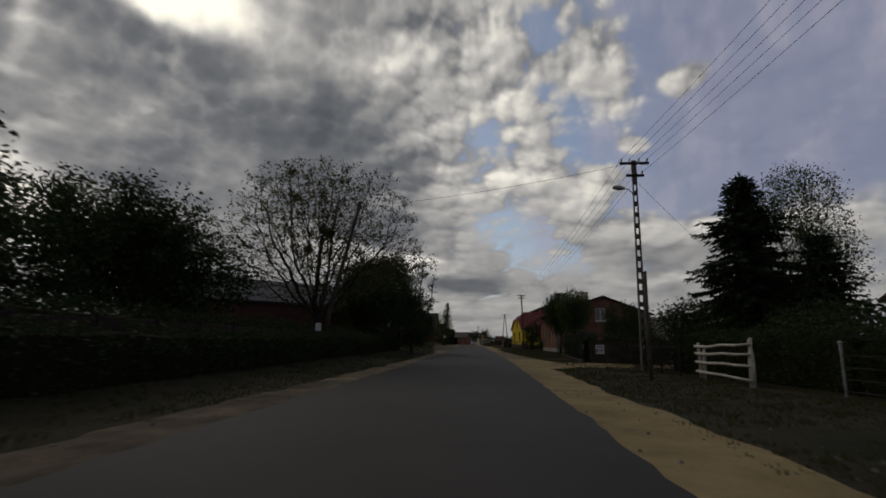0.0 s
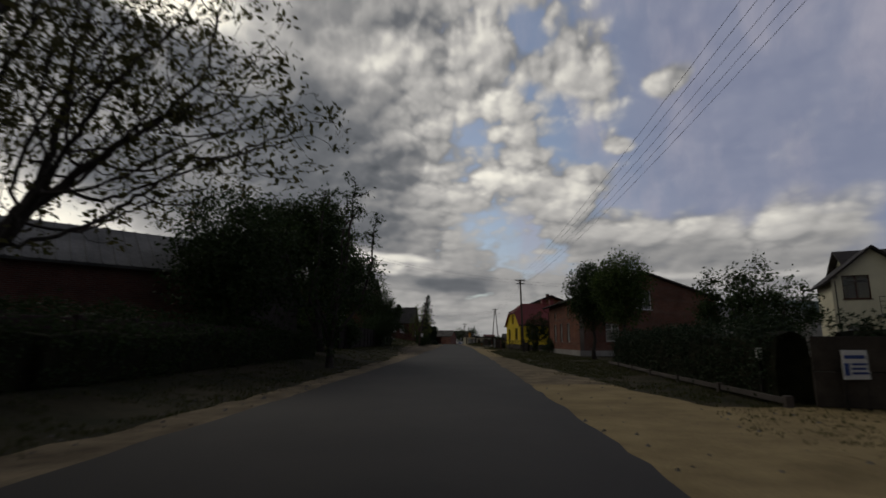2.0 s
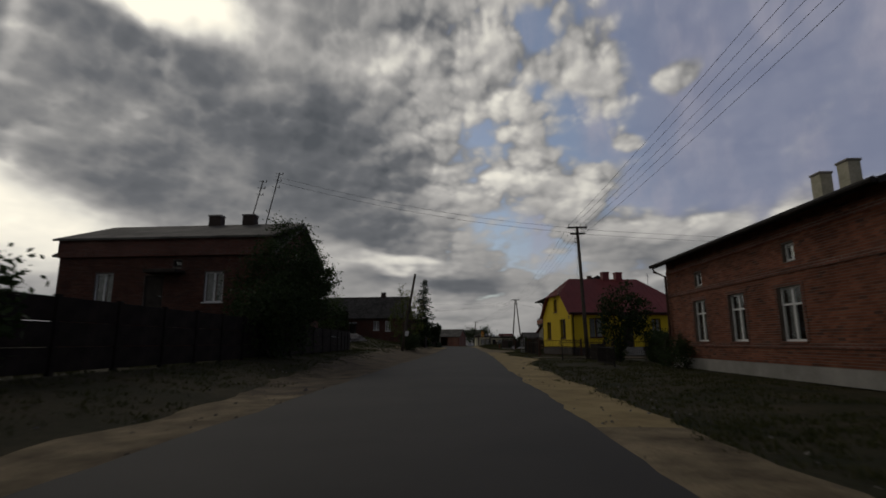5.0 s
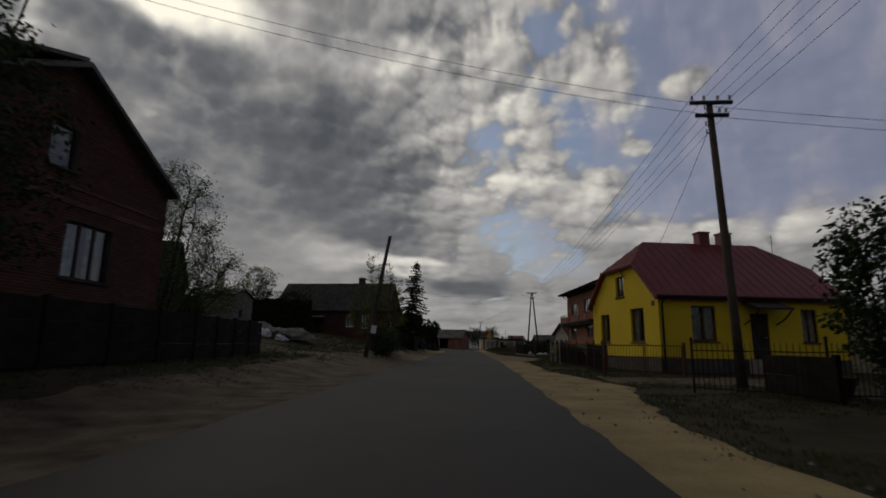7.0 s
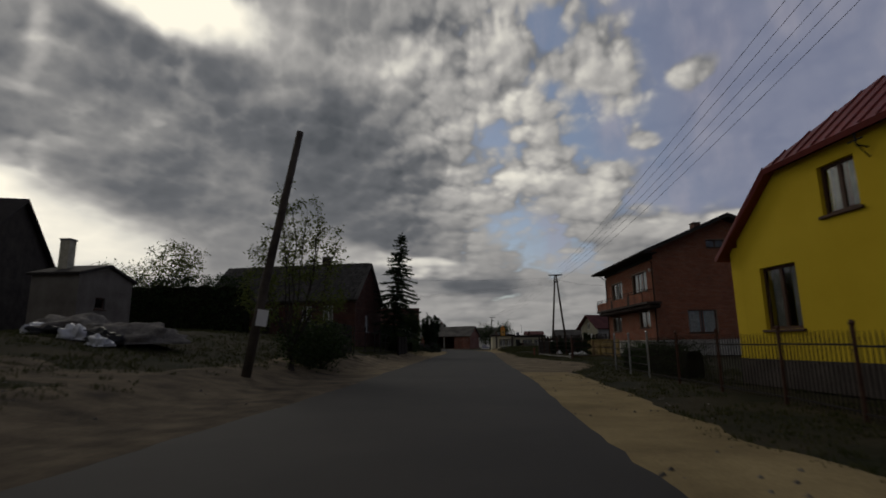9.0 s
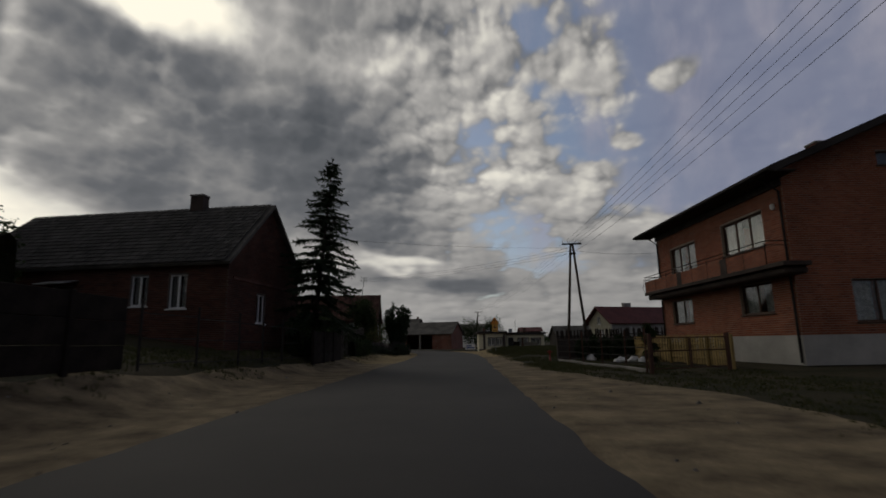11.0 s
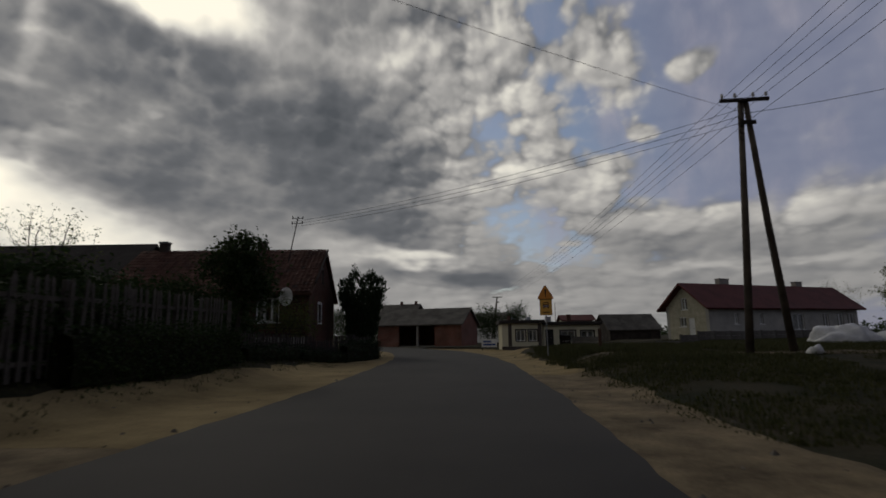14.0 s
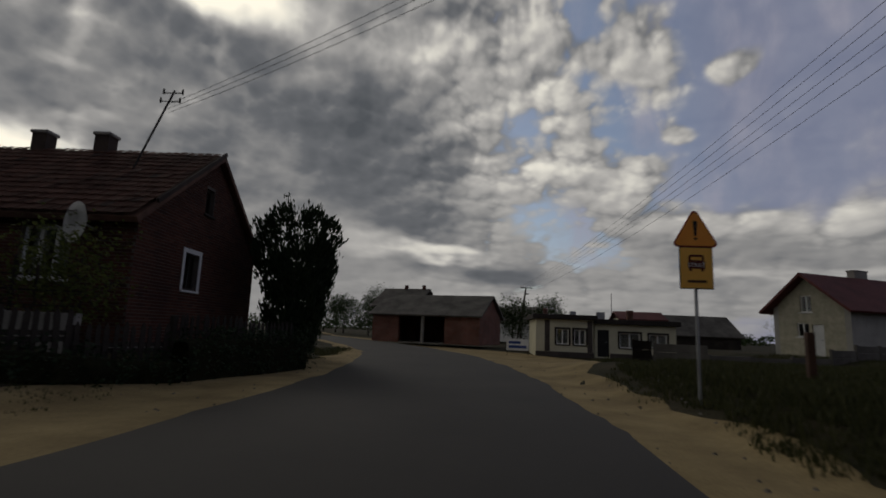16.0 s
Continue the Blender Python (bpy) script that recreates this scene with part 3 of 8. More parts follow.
for y0, y1, mat, label in ((-78, 37, SAND, "pale sandy verge beside the asphalt"), (36.5, 61, SAND_MID, "trodden sandy verge beside the asphalt"), (60.5, 112, SAND, "pale sandy verge beside the asphalt"), (111.5, 150.5, SAND_MID, "trodden sandy verge beside the asphalt"), (150, 215, SAND, "pale sandy verge and forecourt beside the asphalt")):
    strip("sand_verge_right", road_rows(HALF - 0.25, lambda y: HALF + width_of(RIGHT_SAND, y) + 1.8 * crumble(y, 77), y0, y1), mat, label, "verge", cols=10, lift=0.004 if mat == SAND else 0.007)
strip("side_lane", [(x, 26.5 - 0.02 * (x - 4) + 0.3 * fine(x, 2), x, 32.3 + 0.3 * fine(x, 8)) for x in np.arange(4.0, 34.0, 0.5)], SAND, "sandy side lane running off from the road", "lane", lift=0.008, own_z=True)
strip("yard_track", [(x, 100.5 + 0.9 * fine(x, 2), x, 103.4 + 1.0 * fine(x, 8)) for x in np.arange(-30.0, -8.5, 0.5)], SAND_BROWN, "trodden sandy track into a yard", "lane", lift=0.006)
strip("driveway", [(x, 91.2 + 0.1 * fine(x, 2), x, 95.0 + 0.15 * fine(x, 8)) for x in np.arange(3.6, 12.0, 0.4)], SAND_BROWN, "trodden driveway before the yellow house", "driveway", lift=0.012)

strip("bank_track", [(x, 152.2 + 0.5 * fine(x, 4), x, 153.9 + 0.6 * fine(x, 9)) for x in np.arange(0.5, 11.0, 0.5)], SAND_BROWN, "worn sandy track over the grassy bank", "lane", lift=0.03)

# ---- houses ----
def wall_mesh(profile, holes, thick):
    """A wall in its own frame: x along it, outer face at y = 0, thickness to +y. profile: (x, top) points; holes: (x0, z0, x1, z1), cut through."""
    px, pz = [p[0] for p in profile], [p[1] for p in profile]
    cuts = sorted({*px, *[h[0] for h in holes], *[h[2] for h in holes]})
    bm = bmesh.new()
    for a, b in zip(cuts, cuts[1:]):
        if b - a < 1e-4:
            continue
        ta, tb = float(np.interp(a, px, pz)), float(np.interp(b, px, pz))
        here = sorted((h[1], h[3]) for h in holes if h[0] < b - 1e-4 and h[2] > a + 1e-4)
        z = 0.0
        spans = []
        for z0, z1 in here:
            spans.append((z, z, z0, z0))
            z = z1
        spans.append((z, z, ta, tb))
        for la, lb, ha, hb in spans:
            if max(ha - la, hb - lb) < 1e-3:
                continue
            v = [bm.verts.new(p) for p in ((a, 0, la), (b, 0, lb), (b, thick, lb), (a, thick, la), (a, 0, ha), (b, 0, hb), (b, thick, hb), (a, thick, ha))]
            for f in ((3, 2, 1, 0), (4, 5, 6, 7), (0, 1, 5, 4), (1, 2, 6, 5), (2, 3, 7, 6), (3, 0, 4, 7)):
                bm.faces.new([v[i] for i in f])
    bmesh.ops.remove_doubles(bm, verts=bm.verts[:], dist=1e-5)
    return bm


def surround_mesh(x, z, w, h, t):
    bm = wall_mesh([(0, h), (w, h)], [(t, 0, w - t, h - t)], 0.024)
    bmesh.ops.translate(bm, verts=bm.verts[:], vec=(x, -0.027, z))
    return bm


def window(house, m, x, z, w, h, frame_mat=WOOD_BROWN, lights=2, curtain=True, sill=True, transom=False, surround=None, deep=0.10):
    """A casement set into its opening: frame with mullions, panes, sill and a net curtain behind."""
    fw = 0.07
    cells, c_w = [], (w - 2 * fw - 0.09 * (lights - 1)) / lights
    for i in range(lights):
        a = fw + i * (c_w + 0.09)
        if transom:
            cells += [(a, fw, a + c_w, h * 0.66), (a, h * 0.66 + 0.06, a + c_w, h - fw)]
        else:
            cells.append((a, fw, a + c_w, h - fw))
    bm = wall_mesh([(0, h), (w, h)], cells, 0.07)
    bmesh.ops.translate(bm, verts=bm.verts[:], vec=(x, deep, z))
    win = part("window", bm, frame_mat, house, "", m)
    step_w = (w - 2 * fw) / lights
    for i in range(lights):
        a = x + fw + i * step_w
        part("pane", boxes((a, deep + 0.03, z + fw, a + step_w, deep + 0.038, z + h - fw)), GLASS, win).visible_shadow = False
    if sill:
        part("sill", soft_box(x - 0.08, -0.07, z - 0.07, x + w + 0.08, deep, z - 0.004, 0.012), surround or frame_mat, win)
    if surround:
        t = 0.12
        part("surround", surround_mesh(x - t, z, w + 2 * t, h + t, t), surround, win)
    if curtain:
        verts, faces, n = [], [], 28
        y = deep + 0.16
        for i in range(n + 1):
            cx = x + fw + (w - 2 * fw) * i / n
            wave = 0.025 * math.sin(i * 1.9) + 0.015 * math.sin(i * 0.77 + x)
            verts += [(cx, y + wave, z + 0.05), (cx, y + wave, z + h - 0.05)]
        faces = [(2 * i, 2 * i + 2, 2 * i + 3, 2 * i + 1) for i in range(n) if not (lights > 1 and abs(i - n / 2) < 3)]
        raw("curtain", verts, faces, CURTAIN, win, "white net curtain")
    return win


def door(house, m, x, z, w, h, mat=WOOD_DARK, panels=3):
    bm = boxes((x, 0.10, z, x + w, 0.15, z + h))
    for i in range(panels):
        z0 = z + 0.15 + i * (h - 0.2) / panels
        box(bm, x + 0.12, 0.085, z0, x + w - 0.12, 0.101, z0 + (h - 0.2) / panels - 0.12)
    d = part("door", bm, mat, house, "", m)
    part("handle", boxes((x + w - 0.16, 0.03, z + 1.0, x + w - 0.12, 0.099, z + 1.03), (x + w - 0.26, 0.03, z + 1.0, x + w - 0.16, 0.05, z + 1.03)), ZINC, d)
    return d


def roof_mesh(L, W, eave, ridge, over_gable, over_eave, thick, hips=(0, 0)):
    """Two slopes with the ridge along x; hips: the height at which a half hip begins at each end, 0 for a plain gable."""
    rise = (ridge - eave) / (W / 2)
    ze = eave - over_eave * rise
    x0, x1, c = -over_gable, L + over_gable, W / 2
    bm = bmesh.new()

    def face(*pts):
        bm.faces.new([bm.verts.new(p) for p in pts])
    ends = []
    for end, hip in zip((x0, x1), hips):
        if hip:
            reach = (ridge - hip) / rise
            ends.append((reach, hip, end + (1 if end < L / 2 else -1) * reach * 0.9))
        else:
            ends.append((0.0, ridge, end))
    (r0, h0, a), (r1, h1, b) = ends
    near = [(x0, -over_eave, ze), (x1, -over_eave, ze)] + ([(x1, c - r1, h1)] if r1 else []) + [(b, c, ridge), (a, c, ridge)] + ([(x0, c - r0, h0)] if r0 else [])
    face(*near)
    face(*[(x, W - y, z) for x, y, z in near][::-1])
    if r0:
        face((x0, c + r0, h0), (x0, c - r0, h0), (a, c, ridge))
    if r1:
        face((x1, c - r1, h1), (x1, c + r1, h1), (b, c, ridge))
    bmesh.ops.remove_doubles(bm, verts=bm.verts[:], dist=1e-4)
    bmesh.ops.recalc_face_normals(bm, faces=bm.faces[:])
    bmesh.ops.solidify(bm, geom=bm.faces[:], thickness=thick)
    return bm


WALLS = {"y0": 0, "x1": 90, "y1": 180, "x0": 270}


WALL_OF = {}


def house_shell(name, m, label, L, W, eave, ridge, wall_mat, roof_mat, openings, over=(0.35, 0.45), hips=(0, 0), plinth=0.0, plinth_mat=None, thick=0.35, roof_label="", roof_thick=0.14, gable_mat=None, category="house", group=""):
    """Walls with openings cut through, a roof and a plinth. openings: wall -> rows of (kind, x, z, w, h, options)."""
    house = thing(name, m, label, category, group)
    starts = {"y0": (0, 0, L), "x1": (L, 0, W), "y1": (L, W, L), "x0": (0, W, W)}
    frames = {}
    for key, (sx, sy, length) in starts.items():
        wm = pose(sx, sy, 0, 0, 0, WALLS[key])
        frames[key] = wm
        rows = openings.get(key, [])
        holes = [(r[1], r[2], r[1] + r[3], r[2] + r[4]) for r in rows]
        if key in ("y0", "y1"):
            profile = [(0, eave), (length, eave)]
        else:
            hip = hips[0] if key == "x0" else hips[1]
            rise = (ridge - eave) / (W / 2)
            t = thick + 0.004
            if hip:
                profile = [(t, eave + t * rise), ((hip - eave) / rise, hip), (W - (hip - eave) / rise, hip), (W - t, eave + t * rise)]
            else:
                profile = [(t, eave + t * rise), (W / 2, ridge), (W - t, eave + t * rise)]
        wall_ob = part("wall", wall_mesh(profile, holes, thick), (gable_mat if gable_mat and key in ("x0", "x1") else wall_mat), house, "", wm)
        WALL_OF[(house.name, key)] = (wall_ob, profile, holes)
        if plinth:
            cut = [h for h in holes if h[1] < plinth]
            e = 0.03
            prof = [(-e if key in ("y0", "y1") else 0.0, plinth), (length + (e if key in ("y0", "y1") else 0.0), plinth)]
            part("plinth", wall_mesh(prof, [(h[0], h[1], h[2], plinth) for h in cut], e - 0.003), plinth_mat, house, "", wm @ pose(0, -e, 0))
        for kind, x, z, w, h, *opt in rows:
            o = opt[0] if opt else {}
            if kind == "window":
                window(house, wm, x, z, w, h, **o)
            elif kind == "door":
                door(house, wm, x, z, w, h, **o)
    roof = part("roof", roof_mesh(L, W, eave + 0.03, ridge + 0.05, over[0], over[1], roof_thick, [h + 0.05 if h else 0 for h in hips]), roof_mat, house, roof_label)
    # a ceiling closes the rooms
    part("ceiling", boxes((thick, thick, eave - 0.25, L - thick, W - thick, eave - 0.15)), WOOD_DARK, house)
    return house, roof, frames


def chimney(house, x, y, z0, z1, w=0.55, d=0.45, mat=BRICK_OLD, cap=True, pot=False):
    bm = boxes((x - w / 2, y - d / 2, z0, x + w / 2, y + d / 2, z1))
    ch = part("chimney", bm, mat, house)
    if cap:
        part("cap", soft_box(x - w / 2 - 0.05, y - d / 2 - 0.05, z1 + 0.003, x + w / 2 + 0.05, y + d / 2 + 0.05, z1 + 0.10, 0.02), CONCRETE if mat is not RED_METAL else RED_METAL, ch)
    if pot:
        b2 = bmesh.new()
        tube(b2, [(x, y, z1), (x, y, z1 + 0.45)], [0.11, 0.09], 8)
        part("pot", b2, BLACK, ch)
    return ch


def gutter(house, p, q, r=0.07):
    bm = bmesh.new()
    tube(bm, [p, q], r, 8)
    return part("gutter", bm, IRON, house)


def downpipe(house, pts, r=0.05, mat=IRON):
    bm = bmesh.new()
    tube(bm, pts, r, 8)
    return part("downpipe", bm, mat, house)


def seams(roof, L, W, eave, ridge, over, mat, hip_z, every=0.5):
    """Standing seams of a sheet roof with half hips, on the slopes and the hips."""
    rise = (ridge - eave) / (W / 2)
    x = -over[0] + 0.25
    reach = (ridge - hip_z) / rise
    while x < L + over[0]:
        inset = max(-over[0] + reach * 0.9 - x, x - (L + over[0] - reach * 0.9), 0) / 0.9
        top_y = W / 2 - inset
        for flip in (False, True):
            a, b = Vector((x, -over[1], eave - over[1] * rise)), Vector((x, top_y, eave + top_y * rise))
            if flip:
                a.y, b.y = W - a.y, W - b.y
            bm = bmesh.new()
            tube(bm, [a + Vector((0, 0, 0.015)), b + Vector((0, 0, 0.015))], 0.011, 4)
            part("seam", bm, mat, roof)
        x += every
    for end in (0, 1):
        y = W / 2 - reach + 0.2
        while y < W / 2 + reach:
            s = 1 - abs(y - W / 2) / reach
            xa = -over[0]
            xb = xa + reach * 0.9 * s
            a, b = Vector((xa, y, hip_z)), Vector((xb, y, hip_z + (ridge - hip_z) * s))
            if end:
                a.x, b.x = L - a.x, L - b.x
            bm = bmesh.new()
            tube(bm, [a + Vector((0, 0, 0.02)), b + Vector((0, 0, 0.02))], 0.022, 4)
            part("seam", bm, mat, roof)
            y += every * 0.8


def yellow_house():
    L, W, eave, ridge, hip = 9.6, 7.8, 3.72, 6.95, 5.35
    w = dict(frame_mat=WOOD_BROWN, lights=2)
    house, roof, fr = house_shell("house", pose(7.45, 98.0, 0, 0, 0, 10.6), "bright yellow rendered cottage with a half-hipped red sheet-metal roof", L, W, eave, ridge, YELLOW, RED_METAL, {
        "x0": [("window", 4.95, 1.42, 1.42, 1.70, w), ("window", 1.12, 1.42, 1.22, 1.58, w), ("window", 3.35, 3.86, 0.95, 1.12, w)],
        "y0": [("window", 1.62, 1.48, 1.25, 1.66, w), ("door", 4.6, 0.68, 0.95, 2.15, dict(mat=WOOD_DARK)), ("window", 7.25, 1.48, 0.85, 1.60, dict(frame_mat=WOOD_BROWN, lights=2))],
    }, over=(0.28, 0.32), hips=(hip, hip), plinth=0.68, plinth_mat=PLINTH, roof_label="red sheet-metal roof with half hips", roof_thick=0.12)
    seams(roof, L, W, eave + 0.03, ridge + 0.05, (0.28, 0.32), RED_METAL, hip + 0.05)
    chimney(house, 5.0, W / 2, ridge - 0.6, ridge + 0.62, 0.62, 0.55, RED_METAL)
    chimney(house, 6.25, W / 2 - 0.1, ridge - 0.6, ridge + 0.58, 0.62, 0.55, RED_METAL)
    gutter(house, (-0.25, -0.40, eave - 0.18), (L + 0.25, -0.40, eave - 0.18))
    downpipe(house, [(0.16, -0.38, eave - 0.22), (0.14, -0.09, eave - 0.5), (0.14, -0.09, 0.1)], 0.055)
    bm = bmesh.new()
    tube(bm, [(-0.02, 3.1, 4.95), (-0.28, 3.1, 5.0), (-0.3, 3.1, 5.25)], 0.02, 6)
    bar(bm, (-0.28, 2.95, 5.1), (-0.28, 3.3, 5.1), 0.018)
    bar(bm, (-0.02, 3.1, 4.75), (-0.28, 3.1, 5.0), 0.015)
    part("wire_bracket", bm, IRON, house)
    for i in range(2):
        part("number_bar", boxes((-0.012, 0.32 + i * 0.17, 3.12, 0.012, 0.44 + i * 0.17, 3.38)), WOOD_BROWN, house)
    # porch: steps, a dark hood on brackets
    part("porch_step", boxes((4.3, -1.25, 0, 5.9, -0.04, 0.34), (4.3, -0.75, 0.344, 5.9, -0.04, 0.66)), CONCRETE, house)
    bm = bmesh.new()
    for y0, z0, y1, z1 in ((-1.15, 2.95, -0.01, 3.35),):
        v = [bm.verts.new(p) for p in ((4.2, y0, z0), (6.0, y0, z0), (6.0, y1, z1), (4.2, y1, z1), (4.2, y0, z0 + 0.09), (6.0, y0, z0 + 0.09), (6.0, y1, z1 + 0.09), (4.2, y1, z1 + 0.09))]
        for f in ((3, 2, 1, 0), (4, 5, 6, 7), (0, 1, 5, 4), (1, 2, 6, 5), (2, 3, 7, 6), (3, 0, 4, 7)):
            bm.faces.new([v[i] for i in f])
    part("porch_hood", bm, DARK_ROOF, house)
    for x in (4.28, 5.92):
        bm = bmesh.new()
        tube(bm, [(x, -1.08, 2.94), (x, -0.6, 2.55), (x, -0.02, 2.3)], 0.035, 6)
        part("hood_bracket", bm, WOOD_DARK, house)
    bm = bmesh.new()
    bar(bm, (9.3, W / 2, ridge - 1.2), (9.3, W / 2, ridge + 0.7), 0.02)
    for k in range(5):
        bar(bm, (9.05, W / 2, ridge + 0.1 + k * 0.12), (9.55, W / 2, ridge + 0.1 + k * 0.12), 0.008, 4)
    part("aerial", bm, ZINC, house)
    return house


def brick_cottage():
    """The long brick house whose gable looks down the street."""
    L, W, eave, ridge = 13.2, 11.6, 4.98, 7.05
    wh = dict(frame_mat=WHITE, lights=2, transom=True, surround=BRICK_OLD)
    m = pose(9.25 + W * math.cos(radians(2)), 65.5 + W * math.sin(radians(2)), 0, 0, 0, 92)
    house, roof, fr = house_shell("house", m, "old red brick farmhouse with white casements and a tiled gable roof", L, W, eave, ridge, BRICK_OLD, DARK_ROOF, {
        "y1": [("window", L - 4.7, 1.15, 1.15, 1.65, wh), ("window", L - 10.6, 1.15, 1.1, 1.70, wh), ("window", L - 7.7, 1.15, 1.1, 1.70, wh), ("window", L - 4.2, 3.55, 0.55, 0.55, dict(frame_mat=WHITE, lights=1, curtain=False, sill=False)),
               ("window", L - 10.3, 3.45, 0.65, 0.55, dict(frame_mat=WHITE, lights=1, curtain=False, sill=False))],
        "x0": [("window", 4.9, 3.9, 1.25, 1.6, dict(frame_mat=WHITE, lights=2, surround=None)), ("window", 2.2, 1.2, 1.1, 1.5, wh)],
    }, over=(0.35, 0.55), plinth=0.45, plinth_mat=CONCRETE, roof_thick=0.16)
    for x, z in ((0.02, 4.3), (0.02, 3.2), (0.02, 0.95)):
        part("brick_band", boxes((0.0, W + 0.003, z, L, W + 0.045, z + 0.16)), BRICK_OLD, house)
    gutter(house, (-0.35, W + 0.63, eave - 0.22), (L + 0.35, W + 0.63, eave - 0.22), 0.08)
    downpipe(house, [(L + 0.1, W + 0.62, eave - 0.28), (L + 0.1, W + 0.55, eave - 0.5), (L - 0.12, W + 0.12, eave - 0.75), (L - 0.12, W + 0.11, 0.1)], 0.06, RUST)
    for x, d in ((8.6, 0.5), (10.2, 0.5)):
        chimney(house, x, W / 2, ridge - 0.5, ridge + 1.2, 0.6, d, PALE)
    chimney(house, 4.0, 2.4, 4.9, 6.6, 0.45, 0.45, BRICK_DARK)
    return house


def brick_block():
    """The two-storey orange brick house with a balcony along the road."""
    L, W, eave, ridge = 12.5, 11.5, 8.5, 10.9
    br = dict(frame_mat=WOOD_BROWN, deep=0.12)
    m = pose(11.73 + W * math.cos(radians(5)), 131.75 + W * math.sin(radians(5)), 0, 0, 0, 95)
    house, roof, fr = house_shell("house", m, "two-storey orange brick house with a long balcony and wide dark eaves", L, W, eave, ridge, BRICK_ORANGE, DARK_ROOF, {
        "y1": [("window", 1.4, 2.02, 2.5, 1.4, dict(lights=2, **br)), ("window", 8.6, 2.2, 2.4, 1.38, dict(lights=2, **br)), ("window", 1.75, 4.95, 3.1, 1.65, dict(lights=3, **br)), ("window", 7.6, 5.2, 3.35, 1.6, dict(lights=3, **br))],
        "x0": [("window", 2.35, 1.7, 2.2, 1.75, dict(lights=2, **br)), ("window", 4.3, 8.35, 1.5, 0.65, dict(lights=2, curtain=False, **br)), ("window", 7.6, 4.9, 1.5, 1.5, dict(lights=2, **br))],
    }, over=(1.0, 1.05), plinth=1.2, plinth_mat=GREY_RENDER, roof_thick=0.30)
    part("soffit", boxes((-0.98, W + 0.004, eave - 0.66, L + 0.98, W + 1.06, eave - 0.60)), WOOD_DARK, house)
    # dark band added on the wall top, widening the black under the eaves
    part("cornice", boxes((-0.02, W + 0.02, eave - 0.98, L + 0.02, W + 0.12, eave - 0.664)), WOOD_DARK, house)
    # balcony along the road side
    bal = part("balcony", soft_box(-1.1, W + 0.005, 3.92, L - 0.05, W + 1.15, 4.10, 0.02), SLAB_DARK, house, "dark-edged balcony slab with iron rails")
    # dark box added below the slab, for the shade under the balcony
    part("slab_haunch", soft_box(-0.9, W + 0.006, 3.62, L - 0.1, W + 0.95, 3.916, 0.08), SLAB_DARK, bal)
    for z, r in ((5.10, 0.025), (4.92, 0.018)):
        bm = bmesh.new()
        tube(bm, [(-0.05, W + 0.1, z), (-0.05, W + 1.08, z), (L - 1.6, W + 1.08, z), (L - 0.12, W + 1.08, z), (L - 0.12, W + 0.05, z)], r, 6)
        part("rail", bm, IRON, bal)
    for i in range(9):
        bm = bmesh.new()
        x = 0.0 + i * (L - 0.15) / 8
        bar(bm, (x, W + 1.08, 4.1), (x, W + 1.08, 5.0), 0.02)
        part("post", bm, IRON, bal)
    part("balustrade", boxes((0.05, W + 1.06, 4.12, L - 0.2, W + 1.09, 4.80)), BRICK_ORANGE, bal)
    # two dark upright stripes on the balustrade
    for x in (2.9, 7.4):
        part("stain_panel", boxes((x, W + 1.092, 4.06, x + 0.55, W + 1.10, 4.84)), SLAB_DARK, bal)
    # bulging wrought basket at the far end
    for i in range(7):
        bm = bmesh.new()
        y = W + 0.15 + i * 0.15
        tube(bm, [(L + 0.0, y, 4.1), (L + 0.25, y, 4.25), (L + 0.32, y, 4.5), (L + 0.15, y, 4.75), (L + 0.12, y, 5.02)], 0.012, 5)
        part("basket_bar", bm, IRON, bal)
    for x, z in ((0.15, 0), (L - 0.15, 0)):
        downpipe(house, [(x, W + 1.05, eave - 0.52), (x, W + 0.5, eave - 0.9), (x, W + 0.08, eave - 1.2), (x, W + 0.08, 0.1)], 0.05)
    gutter(house, (-1.0, W + 1.13, eave - 0.56), (L + 1.0, W + 1.13, eave - 0.56), 0.08)
    part("lamp", soft_box(0.55, W + 0.003, 6.6, 0.72, W + 0.18, 6.85, 0.04, 2), WHITE, house, "small white wall lamp")
    chimney(house, 6.0, W / 2 - 0.8, ridge - 0.6, ridge + 0.75, 0.8, 0.6, BRICK_DARK)
    return house


